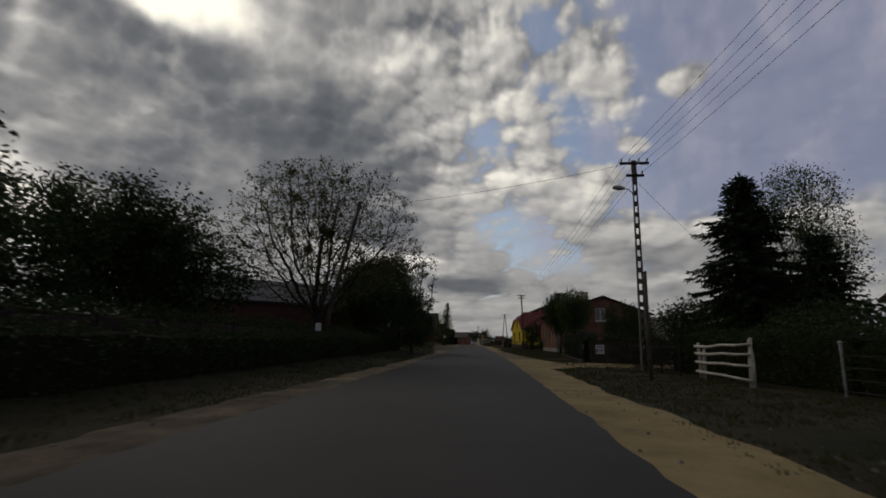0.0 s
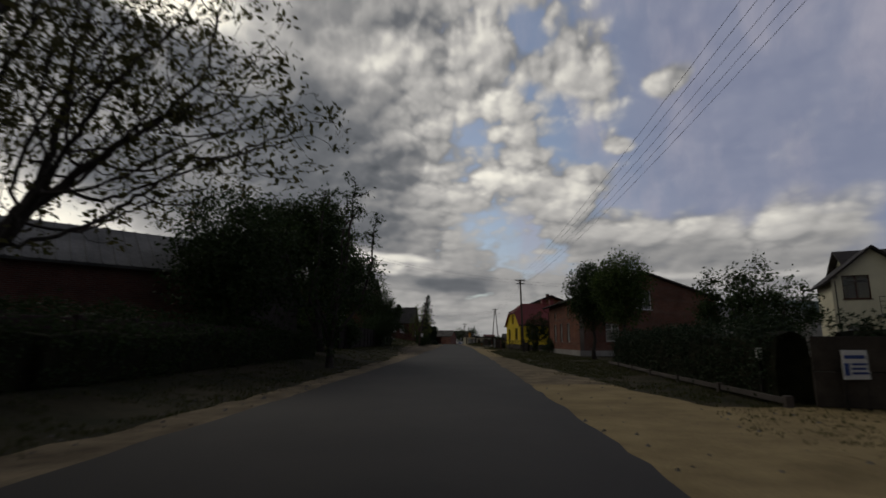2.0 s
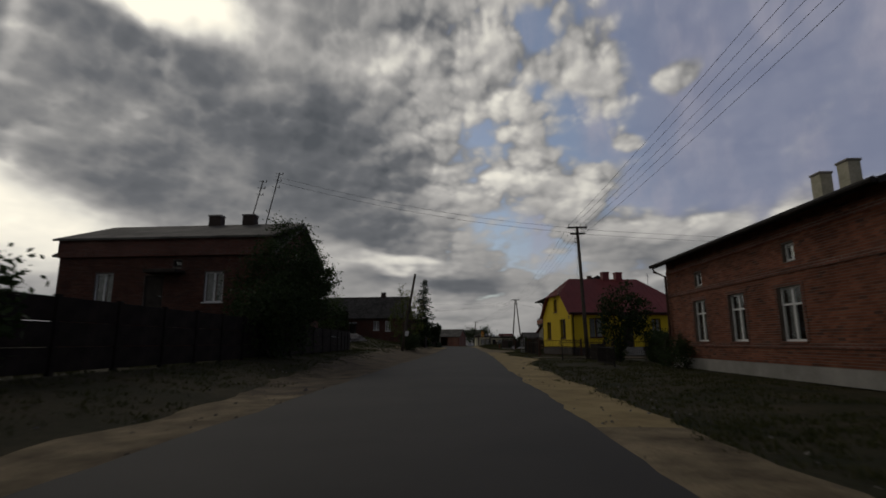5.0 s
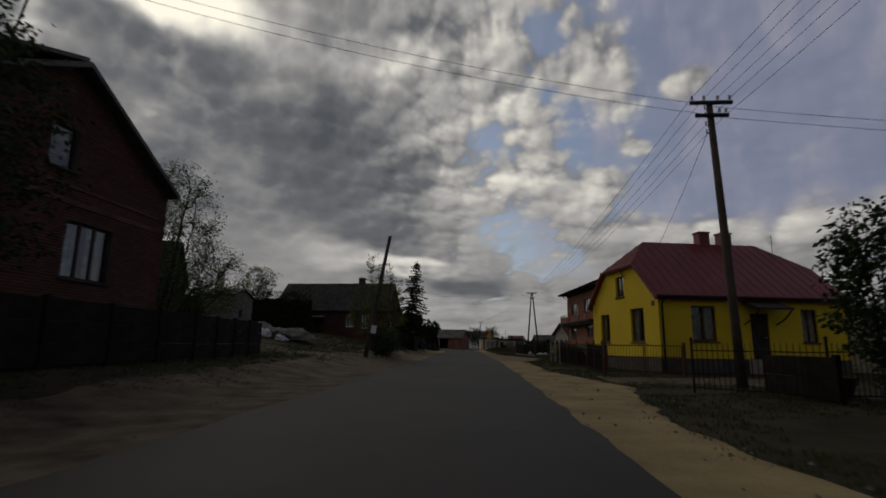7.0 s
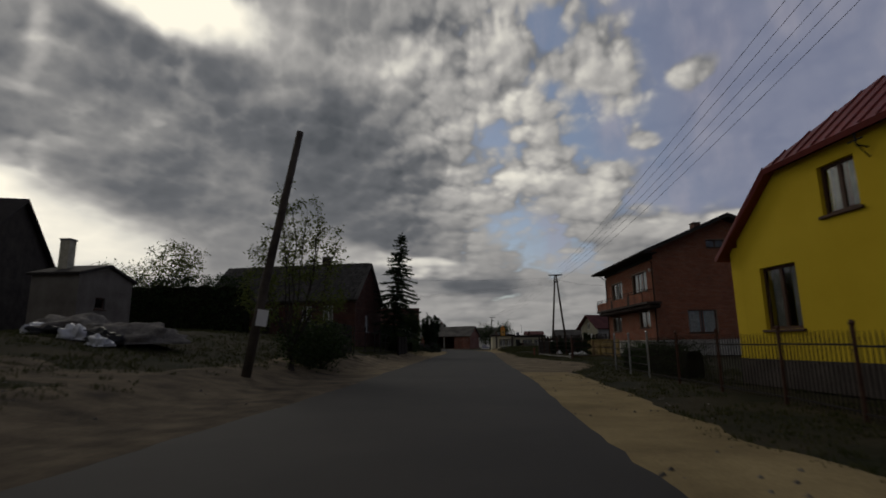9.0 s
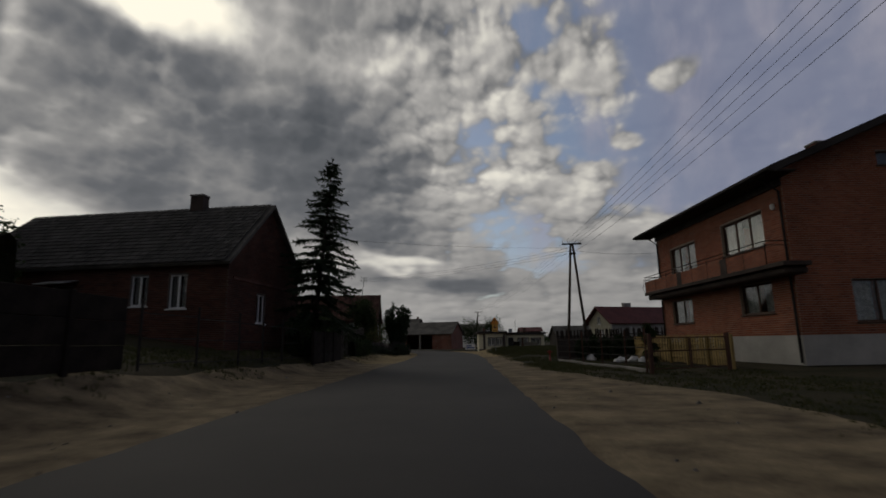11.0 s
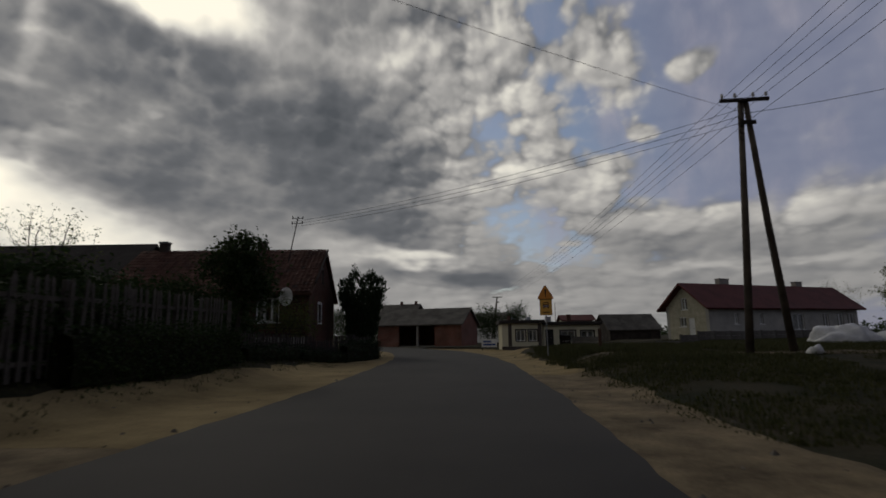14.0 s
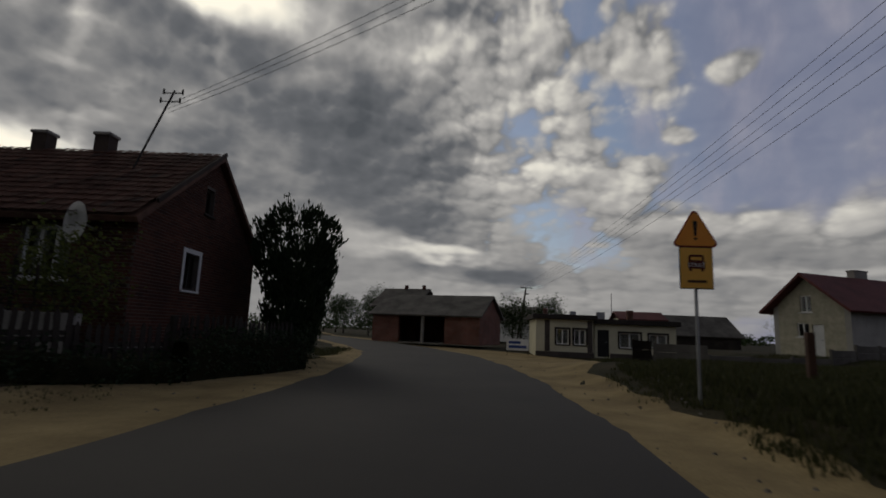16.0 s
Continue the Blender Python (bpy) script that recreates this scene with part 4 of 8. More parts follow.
def left_brick_house():
    """The brick house with two chimneys and two masts, end on to the road."""
    L, W, eave, ridge = 12.5, 9.0, 6.0, 8.45
    wh = dict(frame_mat=WHITE, lights=2)
    house, roof, fr = house_shell("house", pose(-12.0, 89.8, 0.3, 0, 0, 180), "very dark brick house with white windows and a shallow roof", L, W, eave, ridge, BRICK_DARK, SLATE, {
        "y1": [("window", L - 3.7, 3.15, 1.1, 1.7, wh), ("window", L - 10.2, 3.15, 1.1, 1.7, wh), ("door", L - 7.2, 2.5, 1.1, 2.2, dict(mat=WOOD_DARK)), ("window", L - 5.6, 5.15, 0.5, 0.4, dict(frame_mat=WOOD_DARK, lights=1, curtain=False, sill=False))],
        "x0": [("window", 4.9, 2.5, 1.7, 1.6, dict(frame_mat=WOOD_DARK, lights=3, curtain=True)), ("window", 4.0, 5.4, 0.9, 1.2, dict(frame_mat=WOOD_DARK, lights=1, curtain=False))],
    }, over=(0.4, 0.15), plinth=0.5, plinth_mat=CONCRETE, roof_thick=0.14)
    part("brick_band", boxes((-0.045, 0.4, 4.5, -0.003, W - 0.4, 4.66)), BRICK_DARK, house)
    part("brick_band", boxes((-0.045, 0.4, 4.95, -0.003, W - 0.4, 5.05)), BRICK_DARK, house)
    part("upper_wall", boxes((-0.02, W - 0.34, eave - 0.22, L + 0.02, W + 0.19, 6.80)), BRICK_DARK, house)
    bm = bmesh.new()
    lo = [bm.verts.new(p) for p in ((-0.3, W + 0.35, 6.74), (L + 0.3, W + 0.35, 6.74), (L + 0.3, W / 2, ridge + 0.06), (-0.3, W / 2, ridge + 0.06))]
    hi = [bm.verts.new(v.co + Vector((0, 0, 0.12))) for v in lo]
    bm.faces.new(lo[::-1])
    bm.faces.new(hi)
    for k in range(4):
        bm.faces.new((lo[k], lo[(k + 1) % 4], hi[(k + 1) % 4], hi[k]))
    part("upper_roof", bm, SLATE, house)
    part("porch", soft_box(L - 0.2 - 11.2 + 3.8, W + 0.005, 4.75, L - 0.2 - 11.2 + 5.7, W + 0.9, 4.95, 0.03), WOOD_DARK, house)
    for x in (3.4, 5.7):
        chimney(house, x, W / 2, ridge - 0.4, ridge + 0.72, 0.8, 0.6, SLAB_DARK)
    for x, h in ((2.5, 3.7), (3.6, 3.2)):
        bm = bmesh.new()
        bar(bm, (x, W / 2 + 0.05, ridge - 0.8), (x - 0.95, W / 2 + 0.05, ridge + h), 0.035)
        for k in range(3):
            z = ridge + h - 0.15 - k * 0.45
            xm = x - 0.93 + 0.1 * k
            bar(bm, (xm - 0.25, W / 2 + 0.05, z), (xm + 0.25, W / 2 + 0.05, z + 0.1), 0.018, 5)
            bar(bm, (xm - 0.25, W / 2 + 0.05, z), (xm - 0.25, W / 2 + 0.05, z + 0.14), 0.03, 6)
        part("mast", bm, IRON, house)
    return house


def left_cottage():
    """The brick cottage beside the tall spruce."""
    L, W, eave, ridge = 13.4, 7.4, 4.75, 7.95
    wh = dict(frame_mat=WHITE, lights=2)
    house, roof, fr = house_shell("house", pose(-11.7, 138.4, 0.35, 0, 0, 177), "dark red brick cottage with a weathered slate-grey roof", L, W, eave, ridge, BRICK_DARK, SLATE, {
        "y1": [("window", L - 2.75, 2.5, 0.85, 1.5, wh), ("window", L - 4.6, 2.65, 0.85, 1.35, wh), ("door", L - 8.4, 1.4, 1.0, 2.2, dict(mat=WOOD_DARK)), ("window", L - 10.6, 2.9, 0.8, 0.8, dict(frame_mat=WOOD_DARK, lights=1, curtain=False))],
        "x0": [("window", 2.6, 1.9, 0.9, 1.4, dict(frame_mat=WHITE, lights=2, curtain=False))],
    }, over=(0.25, 0.4), plinth=0.6, plinth_mat=CONCRETE, roof_thick=0.14)
    chimney(house, 4.0, W / 2, ridge - 0.5, ridge + 0.7, 0.7, 0.55, SLAB_DARK)
    part("brick_band", boxes((-0.045, 0.4, 3.75, -0.003, W - 0.4, 3.9)), BRICK_DARK, house)
    part("door_hood", soft_box(7.15, W + 0.005, 0, 8.65, W + 0.85, 0.06, 0.015), ZINC, house, "", pose(0, 0, 3.85) @ pose(0, W, 0, -14) @ pose(0, -W, 0))
    return house


def corner_cottage():
    """The low brick cottage on the bend, with a dish and three chimneys."""
    L, W, eave, ridge = 10.0, 7.0, 3.4, 5.85
    wh = dict(frame_mat=WHITE, lights=3)
    house, roof, fr = house_shell("house", pose(-12.42, 166.3, 0.25, 0, 0, 188), "low brown brick cottage with an old red tiled roof", L, W, eave, ridge, BRICK_DARK, TILE_RED, {
        "y1": [("window", L - 2.6, 1.75, 1.15, 1.2, wh), ("window", L - 6.0, 1.75, 1.1, 1.2, wh), ("door", L - 8.6, 0.35, 0.95, 2.05, dict(mat=WOOD_DARK))],
        "x0": [("window", 2.2, 1.75, 0.78, 1.0, dict(frame_mat=WOOD_DARK, lights=1, surround=WHITE, curtain=False)), ("window", 3.0, 4.0, 0.5, 0.75, dict(frame_mat=WOOD_DARK, lights=1, curtain=False))],
    }, over=(0.2, 0.4), plinth=0.35, plinth_mat=CONCRETE, roof_thick=0.14)
    part("verge", boxes((-0.26, W / 2, 0, -0.20, W + 0.42, 0.11)), SLAB_DARK, roof).matrix_basis = pose(0, W / 2, ridge + 0.03, -math.degrees(math.atan((ridge - eave) / (W / 2)))) @ pose(0, -W / 2, 0)
    for x in (3.5, 5.4, 9.0):
        chimney(house, x, W / 2, ridge - 0.5, ridge + 0.5, 0.44, 0.42, SLAB_DARK)
    bm = bmesh.new()
    bar(bm, (1.7, W / 2 + 1.6, ridge - 1.4), (1.5, W / 2 + 0.2, ridge + 2.0), 0.03)
    for k in range(2):
        z = ridge + 1.9 - k * 0.32
        bar(bm, (1.22, W / 2 + 0.25 + 0.1 * k, z), (1.8, W / 2 + 0.25 + 0.1 * k, z), 0.018, 5)
        for x in (1.22, 1.8):
            bar(bm, (x, W / 2 + 0.25 + 0.1 * k, z - 0.04), (x, W / 2 + 0.25 + 0.1 * k, z + 0.12), 0.028, 6)
    part("mast", bm, IRON, house)
    bm = bmesh.new()
    n, rings = 20, 5
    prev = None
    for j in range(rings + 1):
        r = 0.42 * j / rings
        ring = [bm.verts.new((r * math.cos(2 * math.pi * k / n), 0.16 * (r / 0.42) ** 2, r * 1.08 * math.sin(2 * math.pi * k / n))) for k in range(n)] if j else [bm.verts.new((0, 0, 0))]
        if prev:
            for k in range(n):
                bm.faces.new((prev[0], ring[k], ring[(k + 1) % n]) if len(prev) == 1 else (prev[k], ring[k], ring[(k + 1) % n], prev[(k + 1) % n]))
        prev = ring
    bmesh.ops.solidify(bm, geom=bm.faces[:], thickness=0.02)
    dish = part("dish", bm, WHITE, house, "white satellite dish", pose(0.95, W + 0.42, 2.95, 0, 0, -25), smooth=True)
    bm = bmesh.new()
    bar(bm, (0, -0.02, 0), (0.05, -0.4, -0.1), 0.02)
    bar(bm, (0, 0.1, -0.4), (0, 0.5, -0.15), 0.015)
    part("arm", bm, ZINC, dish)
    return house


def barn_garage():
    L, W, eave, ridge = 10.6, 7.5, 2.75, 4.6
    house, roof, fr = house_shell("garage", pose(-16.6, 196.8, 0, 0, 0, -12), "red brick cart shed with two dark open bays", L, W, eave, ridge, BRICK_FAR, SLATE, {"y0": [("open", 2.7, 0.0, 2.35, 2.45), ("open", 5.2, 0.0, 2.1, 2.45)]},
                                  over=(0.3, 0.45), plinth=0, category="shed")
    bm = boxes((5.02, -0.08, 0, 5.23, 0.25, 2.6))
    part("post", bm, CONCRETE, house)
    part("upper_roof", roof_mesh(4.6, 6.0, 3.6, 5.4, 0.3, 0.3, 0.14), SLATE, house, "", pose(-1.2, 2.2, 0))
    part("upper_wall", boxes((-0.9, 2.6, 2.8, 3.1, 7.4, 3.6)), BRICK_FAR, house)
    part("floor", boxes((0.4, 0.4, 0.0, L - 0.4, W - 0.4, 0.04)), CONCRETE, house)
    for x in (1.0, 3.0):
        chimney(house, x, 5.2, 5.0, 5.75, 0.3, 0.3, BRICK_DARK, cap=False)
    return house


def village_shop():
    """The low cream building with flat dark roofs at the end of the street."""
    m = pose(-1.65, 185.6, -0.27, 0, 0, 3)
    shop = thing("shop", m, "low cream village shop with flat dark roofs", "shop")
    parts = [(0.0, 3.9, 0.0, 2.55), (4.1, 9.6, 0.6, 2.35)]
    holes = [[(1.4, 0.85, 2.25, 1.9), (2.6, 0.85, 3.4, 1.9)], [(0.2, 0.1, 1.0, 1.95), (1.7, 0.75, 3.1, 1.78), (3.7, 0.85, 4.9, 1.75)]]
    for (x0, x1, y0, h), hs in zip(parts, holes):
        part("wall", wall_mesh([(0, h), (x1 - x0, h)], hs, 0.3), CREAM, shop, "", pose(x0, y0, 0))
        part("wall", wall_mesh([(0.304, h), (6.0, h)], [], 0.3), CREAM, shop, "", pose(x1, y0, 0, 0, 0, 90))
        part("wall", wall_mesh([(0, h), (5.696, h)], [], 0.3), CREAM, shop, "", pose(x0, y0 + 6.0, 0, 0, 0, 270))
        part("wall", wall_mesh([(0.304, h), (x1 - x0 - 0.304, h)], [], 0.3), CREAM, shop, "", pose(x1, y0 + 6.0, 0, 0, 0, 180))
        part("roof", soft_box(x0 - 0.25, y0 - 0.35, h + 0.003, x1 + 0.25, y0 + 6.2, h + 0.34, 0.03), DARK_ROOF, shop)
        part("plinth", boxes((x0 - 0.02, y0 - 0.03, 0, x1 + 0.02, y0 - 0.003, 0.35)) if x0 == 0 else boxes((x0 + 1.05, y0 - 0.03, 0, x1 + 0.02, y0 - 0.003, 0.35)), PLINTH, shop)
        for hx0, hz0, hx1, hz1 in hs:
            if hz0 > 0.5:
                window(shop, pose(x0, y0, 0), hx0, hz0, hx1 - hx0, hz1 - hz0, frame_mat=WHITE, lights=2, surround=DARK_ROOF, curtain=True)
            else:
                door(shop, pose(x0, y0, 0), hx0, hz0, hx1 - hx0, hz1 - hz0, mat=BLACK)
    part("dark_panel", boxes((0.6, -0.012, 0.36, 0.95, -0.002, 2.5)), PLINTH, shop)
    part("dark_panel", boxes((3.5, -0.012, 0.36, 3.85, -0.002, 2.5)), PLINTH, shop)
    for x, w, h, mat in ((0.9, 0.3, 0.55, BRICK_DARK), (2.9, 0.4, 0.4, ZINC), (4.9, 0.55, 0.4, ZINC), (7.0, 0.4, 0.6, BRICK_DARK)):
        chimney(shop, x, 2.5, 2.6, 2.85 + h, w, w, mat, cap=False)
    part("upper_roof", roof_mesh(3.2, 3.0, 0.0, 0.55, 0.2, 0.2, 0.1), MAROON, shop, "", pose(6.6, 3.4, 2.95))
    part("upper_wall", boxes((6.7, 3.5, 2.7, 9.7, 6.3, 2.97)), CREAM, shop)
    bm = bmesh.new()
    bar(bm, (5.6, 2, 2.6), (5.6, 2, 4.6), 0.025)
    part("mast", bm, IRON, shop)
    return shop


def long_red_roof_house():
    L, W, eave, ridge = 21.0, 5.0, 3.35, 5.4
    wh = dict(frame_mat=WHITE, lights=2, curtain=False)
    house, roof, fr = house_shell("house", pose(17.0, 183.4, 0.42, 0, 0, 27), "long unplastered block house with a maroon roof", L, W, eave, ridge, GREY_RENDER, MAROON, {
        "y0": [("window", 3.1, 1.45, 0.55, 1.0, wh), ("window", 4.7, 1.45, 0.55, 1.0, wh), ("window", 6.4, 1.45, 0.55, 1.0, wh), ("window", 10.3, 0.85, 2.4, 1.6, dict(frame_mat=WHITE, lights=3, curtain=False)), ("window", 15.5, 1.1, 0.9, 1.4, wh),
               ("window", 17.6, 1.1, 1.1, 1.4, wh), ("window", 19.3, 1.1, 1.1, 1.4, wh)],
        "x0": [("window", 1.9, 2.9, 0.75, 1.1, wh), ("door", 2.6, 0.1, 0.75, 2.0, dict(mat=WHITE)), ("window", 1.6, 1.3, 0.8, 0.9, wh)],
    }, over=(0.75, 0.55), plinth=0, roof_thick=0.16, gable_mat=PALE)
    chimney(house, 5.5, W / 2 + 0.4, ridge - 0.5, ridge + 0.55, 1.3, 0.5, CONCRETE)
    chimney(house, 16.5, W / 2 + 0.4, ridge - 0.5, ridge + 0.5, 1.0, 0.5, CONCRETE)
    return house


def cream_villa():
    """The cream two-storey house with a jutting gabled bay, off the side lane."""
    w = dict(frame_mat=WOOD_BROWN, lights=2, curtain=False)
    villa_turn = pose(24.85, 57.8, 0, 0, 0, -27) @ pose(-24.85, -57.8, 0)
    house, roof, fr = house_shell("house", villa_turn @ pose(26.6, 59.4, -0.1, 0, 0, 3), "cream two-storey villa with dark eaves and a balcony", 9.5, 8.0, 6.3, 8.3, CREAM, DARK_ROOF, {
        "y0": [("door", 0.7, 0.3, 1.0, 2.5, dict(mat=BLACK)), ("window", 3.2, 1.3, 1.4, 1.5, w), ("window", 3.2, 4.4, 1.4, 1.4, w), ("window", 0.8, 4.3, 0.9, 1.5, w)],
    }, over=(0.5, 0.6), plinth=0.5, plinth_mat=PLINTH)
    wing, roof2, fr2 = house_shell("house", villa_turn @ pose(29.55, 57.9, -0.1, 0, 0, 93), "", 5.0, 4.7, 5.75, 7.75, CREAM, DARK_ROOF, {
        "x0": [("window", 0.6, 4.25, 1.5, 1.6, w), ("window", 0.6, 0.8, 1.4, 1.75, w), ("door", 3.3, 0.3, 0.95, 2.4, dict(mat=BLACK))]}, over=(0.45, 0.55), plinth=0.5, plinth_mat=PLINTH)
    shift = house.matrix_basis.inverted() @ wing.matrix_basis
    for c in list(wing.children):
        c.parent = house
        c.matrix_basis = shift @ c.matrix_basis
    bpy.data.objects.remove(wing)
    part("balcony", soft_box(0.4, -2.6, 3.0, 3.4, -1.72, 3.17, 0.02), CONCRETE, house)
    bm = bmesh.new()
    for z in (3.7, 4.0, 4.3):
        bar(bm, (0.45, -2.55, z), (3.35, -2.55, z), 0.02)
    for i in range(8):
        bar(bm, (0.45 + i * 0.41, -2.55, 3.16), (0.45 + i * 0.41, -2.55, 4.32), 0.018)
    part("balcony_rail", bm, IRON, house)
    for x in (0.6, 3.25):
        part("column", soft_box(x - 0.12, -2.5, 0.0, x + 0.12, -2.26, 2.99, 0.02), CREAM, house)
    part("step", boxes((1.2, -2.4, 0, 2.8, -1.75, 0.28)), CONCRETE, house)
    chimney(house, 4.4, 3.2, 7.2, 9.3, 1.2, 0.7, BRICK_DARK, pot=True)
    downpipe(house, [(-1.62, -1.62, 5.5), (-1.62, -1.62, 0.1)], 0.05)
    return house


def plain_shed(name, m, label, L, W, eave, ridge, wall_mat, roof_mat, openings=None, over=(0.3, 0.3), ribs=False, category="shed"):
    house, roof, fr = house_shell(name, m, label, L, W, eave, ridge, wall_mat, roof_mat, openings or {}, over=over, thick=0.2, category=category)
    if ribs:
        rise = (ridge - eave) / (W / 2)
        x = -over[0] + 0.1
        while x < L + over[0]:
            bm = bmesh.new()
            tube(bm, [(x, -over[1], eave - over[1] * rise + 0.04), (x, W / 2, ridge + 0.06)], 0.045, 5)
            part("rib", bm, roof_mat, roof)
            x += 0.5
    return house


yellow_house()
FARM = brick_cottage()
BLOCK = brick_block()
MAST_HOUSE = left_brick_house()
COTTAGE = left_cottage()
CORNER = corner_cottage()
barn_garage()
village_shop()
long_red_roof_house()
cream_villa()
plain_shed("shed", pose(-22.5, 33.5, 0.4, 0, 0, 45), "long low outbuilding with a grey corrugated roof", 17.0, 5.0, 3.9, 5.6, BRICK_DARK, CORRUGATED, {"y0": [("window", 3.0, 1.3, 0.9, 0.8, dict(frame_mat=WOOD_DARK, lights=1, curtain=False)), ("door", 7.0, 0.05, 1.1, 2.0, {})]}, ribs=True)
plain_shed("house", pose(-10.0, 50.8, 0.4, 0, 0, 180), "dark timber cottage end among the trees", 9.0, 6.4, 3.0, 5.4, WOOD_DARK, DARK_ROOF, category="house")
plain_shed("barn", pose(-30.6, 121.6, 1.6, 0, 0, 200), "tall dark plank barn with an open cart bay", 16.0, 8.5, 5.0, 8.6, WOOD_DARK, DARK_ROOF, {"y1": [("open", 9.5, 0.0, 4.0, 3.2)]}, category="barn")
rendered_shed = plain_shed("shed", pose(-24.1, 113.8, 1.75, 0, 0, 4), "small grey rendered shed with a lean roof", 2.5, 4.2, 3.3, 3.9, DINGY, DARK_ROOF, {"x1": [("window", 1.3, 1.5, 0.75, 0.6, dict(frame_mat=WOOD_BROWN, lights=1, curtain=False))]}, over=(0.15, 0.2))
plain_shed("barn", pose(-29.5, 176.0, 0.4, 0, 0, 186), "long dark barn with a straight roof ridge", 26.0, 8.0, 5.2, 8.3, WOOD_DARK, DARK_ROOF, category="barn")
plain_shed("shed", pose(23.0, 70.0, 0.0, 0, 0, 0), "low outbuilding with a moss-green roof", 8.0, 5.0, 3.3, 4.7, GREY_RENDER, CORRUGATED)
plain_shed("shed", pose(31.5, 74.0, 0.0, 0, 0, 8), "wide open-sided shed with a green sheet roof", 12.0, 6.0, 4.2, 5.6, GREY_RENDER, GREEN_PAINT)
plain_shed("shed", pose(19.5, 99.5, 0.0, 0, 0, 10), "low grey outbuilding behind the yellow cottage", 9.0, 5.0, 2.6, 3.6, GREY_RENDER, CORRUGATED)
plain_shed("house", pose(12.4, 203.0, 0.2, 0, 0, 8), "dark timber house with a grey gable roof beyond the shop", 6.6, 6.0, 1.6, 3.5, WOOD_DARK, SLATE, category="house")
plain_shed("house", pose(22.5, 19.0, 0.0, 0, 0, 20), "pale rendered house with a red roof behind the spruces", 9.0, 8.0, 3.6, 6.4, CREAM, MAROON, {"x0": [("window", 3.0, 1.2, 1.2, 1.4, dict(frame_mat=WHITE))]}, category="house")
plain_shed("house", pose(-9.0, 224.0, 0, 0, 0, -28), "white gable house beyond the cart shed", 9.0, 7.0, 2.8, 5.0, WHITE, SLATE, category="house")
chimney(rendered_shed, 0.75, 1.2, 3.3, 5.15, 0.5, 0.5, PALE)

# ---- poles, wires and the street lamp ----
def insulator(parent, x, y, z):
    bm = bmesh.new()
    tube(bm, [(x, y, z - 0.02), (x, y, z + 0.10)], 0.012, 5)
    tube(bm, [(x, y, z + 0.06), (x, y, z + 0.09), (x, y, z + 0.13), (x, y, z + 0.15), (x, y, z + 0.19)], [0.045, 0.055, 0.03, 0.05, 0.03], 8)
    return part("insulator", bm, PORCELAIN, parent)


def crossarm(pole, z, offsets, y=0.0, lean=0.0):
    w = max(abs(o) for o in offsets) + 0.08
    arm = part("crossarm", soft_box(-w + lean, y - 0.05, z - 0.06, w + lean, y + 0.05, z + 0.06, 0.012), IRON, pole)
    for o in offsets:
        insulator(arm, o + lean, y, z + 0.06)
    return arm


def concrete_pole(x, y, h):
    """A tapered web pole with openings, carrying the line and a street lamp."""
    p = thing("power_pole", pose(x, y, ground_z(x, y)), "tapered concrete web pole with a crossarm of insulators", "utility pole")
    bm = bmesh.new()
    n = 18
    for s in (-1, 1):
        v0 = [(s * 0.15, -0.10), (s * 0.10, -0.10), (s * 0.10, 0.10), (s * 0.15, 0.10)]
        rings = []
        for z, k in ((-0.4, 1.15), (h, 0.62)):
            rings.append([bm.verts.new((a * k, b * k, z)) for a, b in v0])
        for i in range(4):
            bm.faces.new((rings[0][i], rings[0][(i + 1) % 4], rings[1][(i + 1) % 4], rings[1][i]))
        bm.faces.new(rings[1])
    part("shaft", bm, OLD_CONCRETE, p)
    for i in range(n):
        z = 0.2 + i * (h - 0.3) / n
        k = 1.15 - 0.53 * z / h
        part("web", boxes((-0.11 * k, -0.05, z, 0.11 * k, 0.05, z + (h - 0.3) / n * 0.42)), OLD_CONCRETE, p)
    part("head", soft_box(-0.11, -0.09, h - 1.1, 0.11, 0.09, h + 0.05, 0.02), OLD_CONCRETE, p)
    crossarm(p, h - 0.12, (-0.62, -0.22, 0.22, 0.62), -0.12)
    crossarm(p, h - 0.75, (0.35,), -0.12)
    lamp = bmesh.new()
    tube(lamp, [(-0.08, -0.1, h - 1.75), (-0.35, -0.12, h - 1.45), (-0.62, -0.15, h - 1.42)], 0.025, 6)
    arm = part("lamp_arm", lamp, ZINC, p)
    bm = bmesh.new()
    tube(bm, [(-0.55, -0.14, h - 1.42), (-0.66, -0.15, h - 1.40), (-0.85, -0.17, h - 1.38), (-1.05, -0.19, h - 1.37), (-1.15, -0.2, h - 1.38)], [0.05, 0.10, 0.13, 0.10, 0.03], 10)
    head = part("lamp_head", bm, ZINC, arm, "oval grey street-lamp head", smooth=True)
    return p


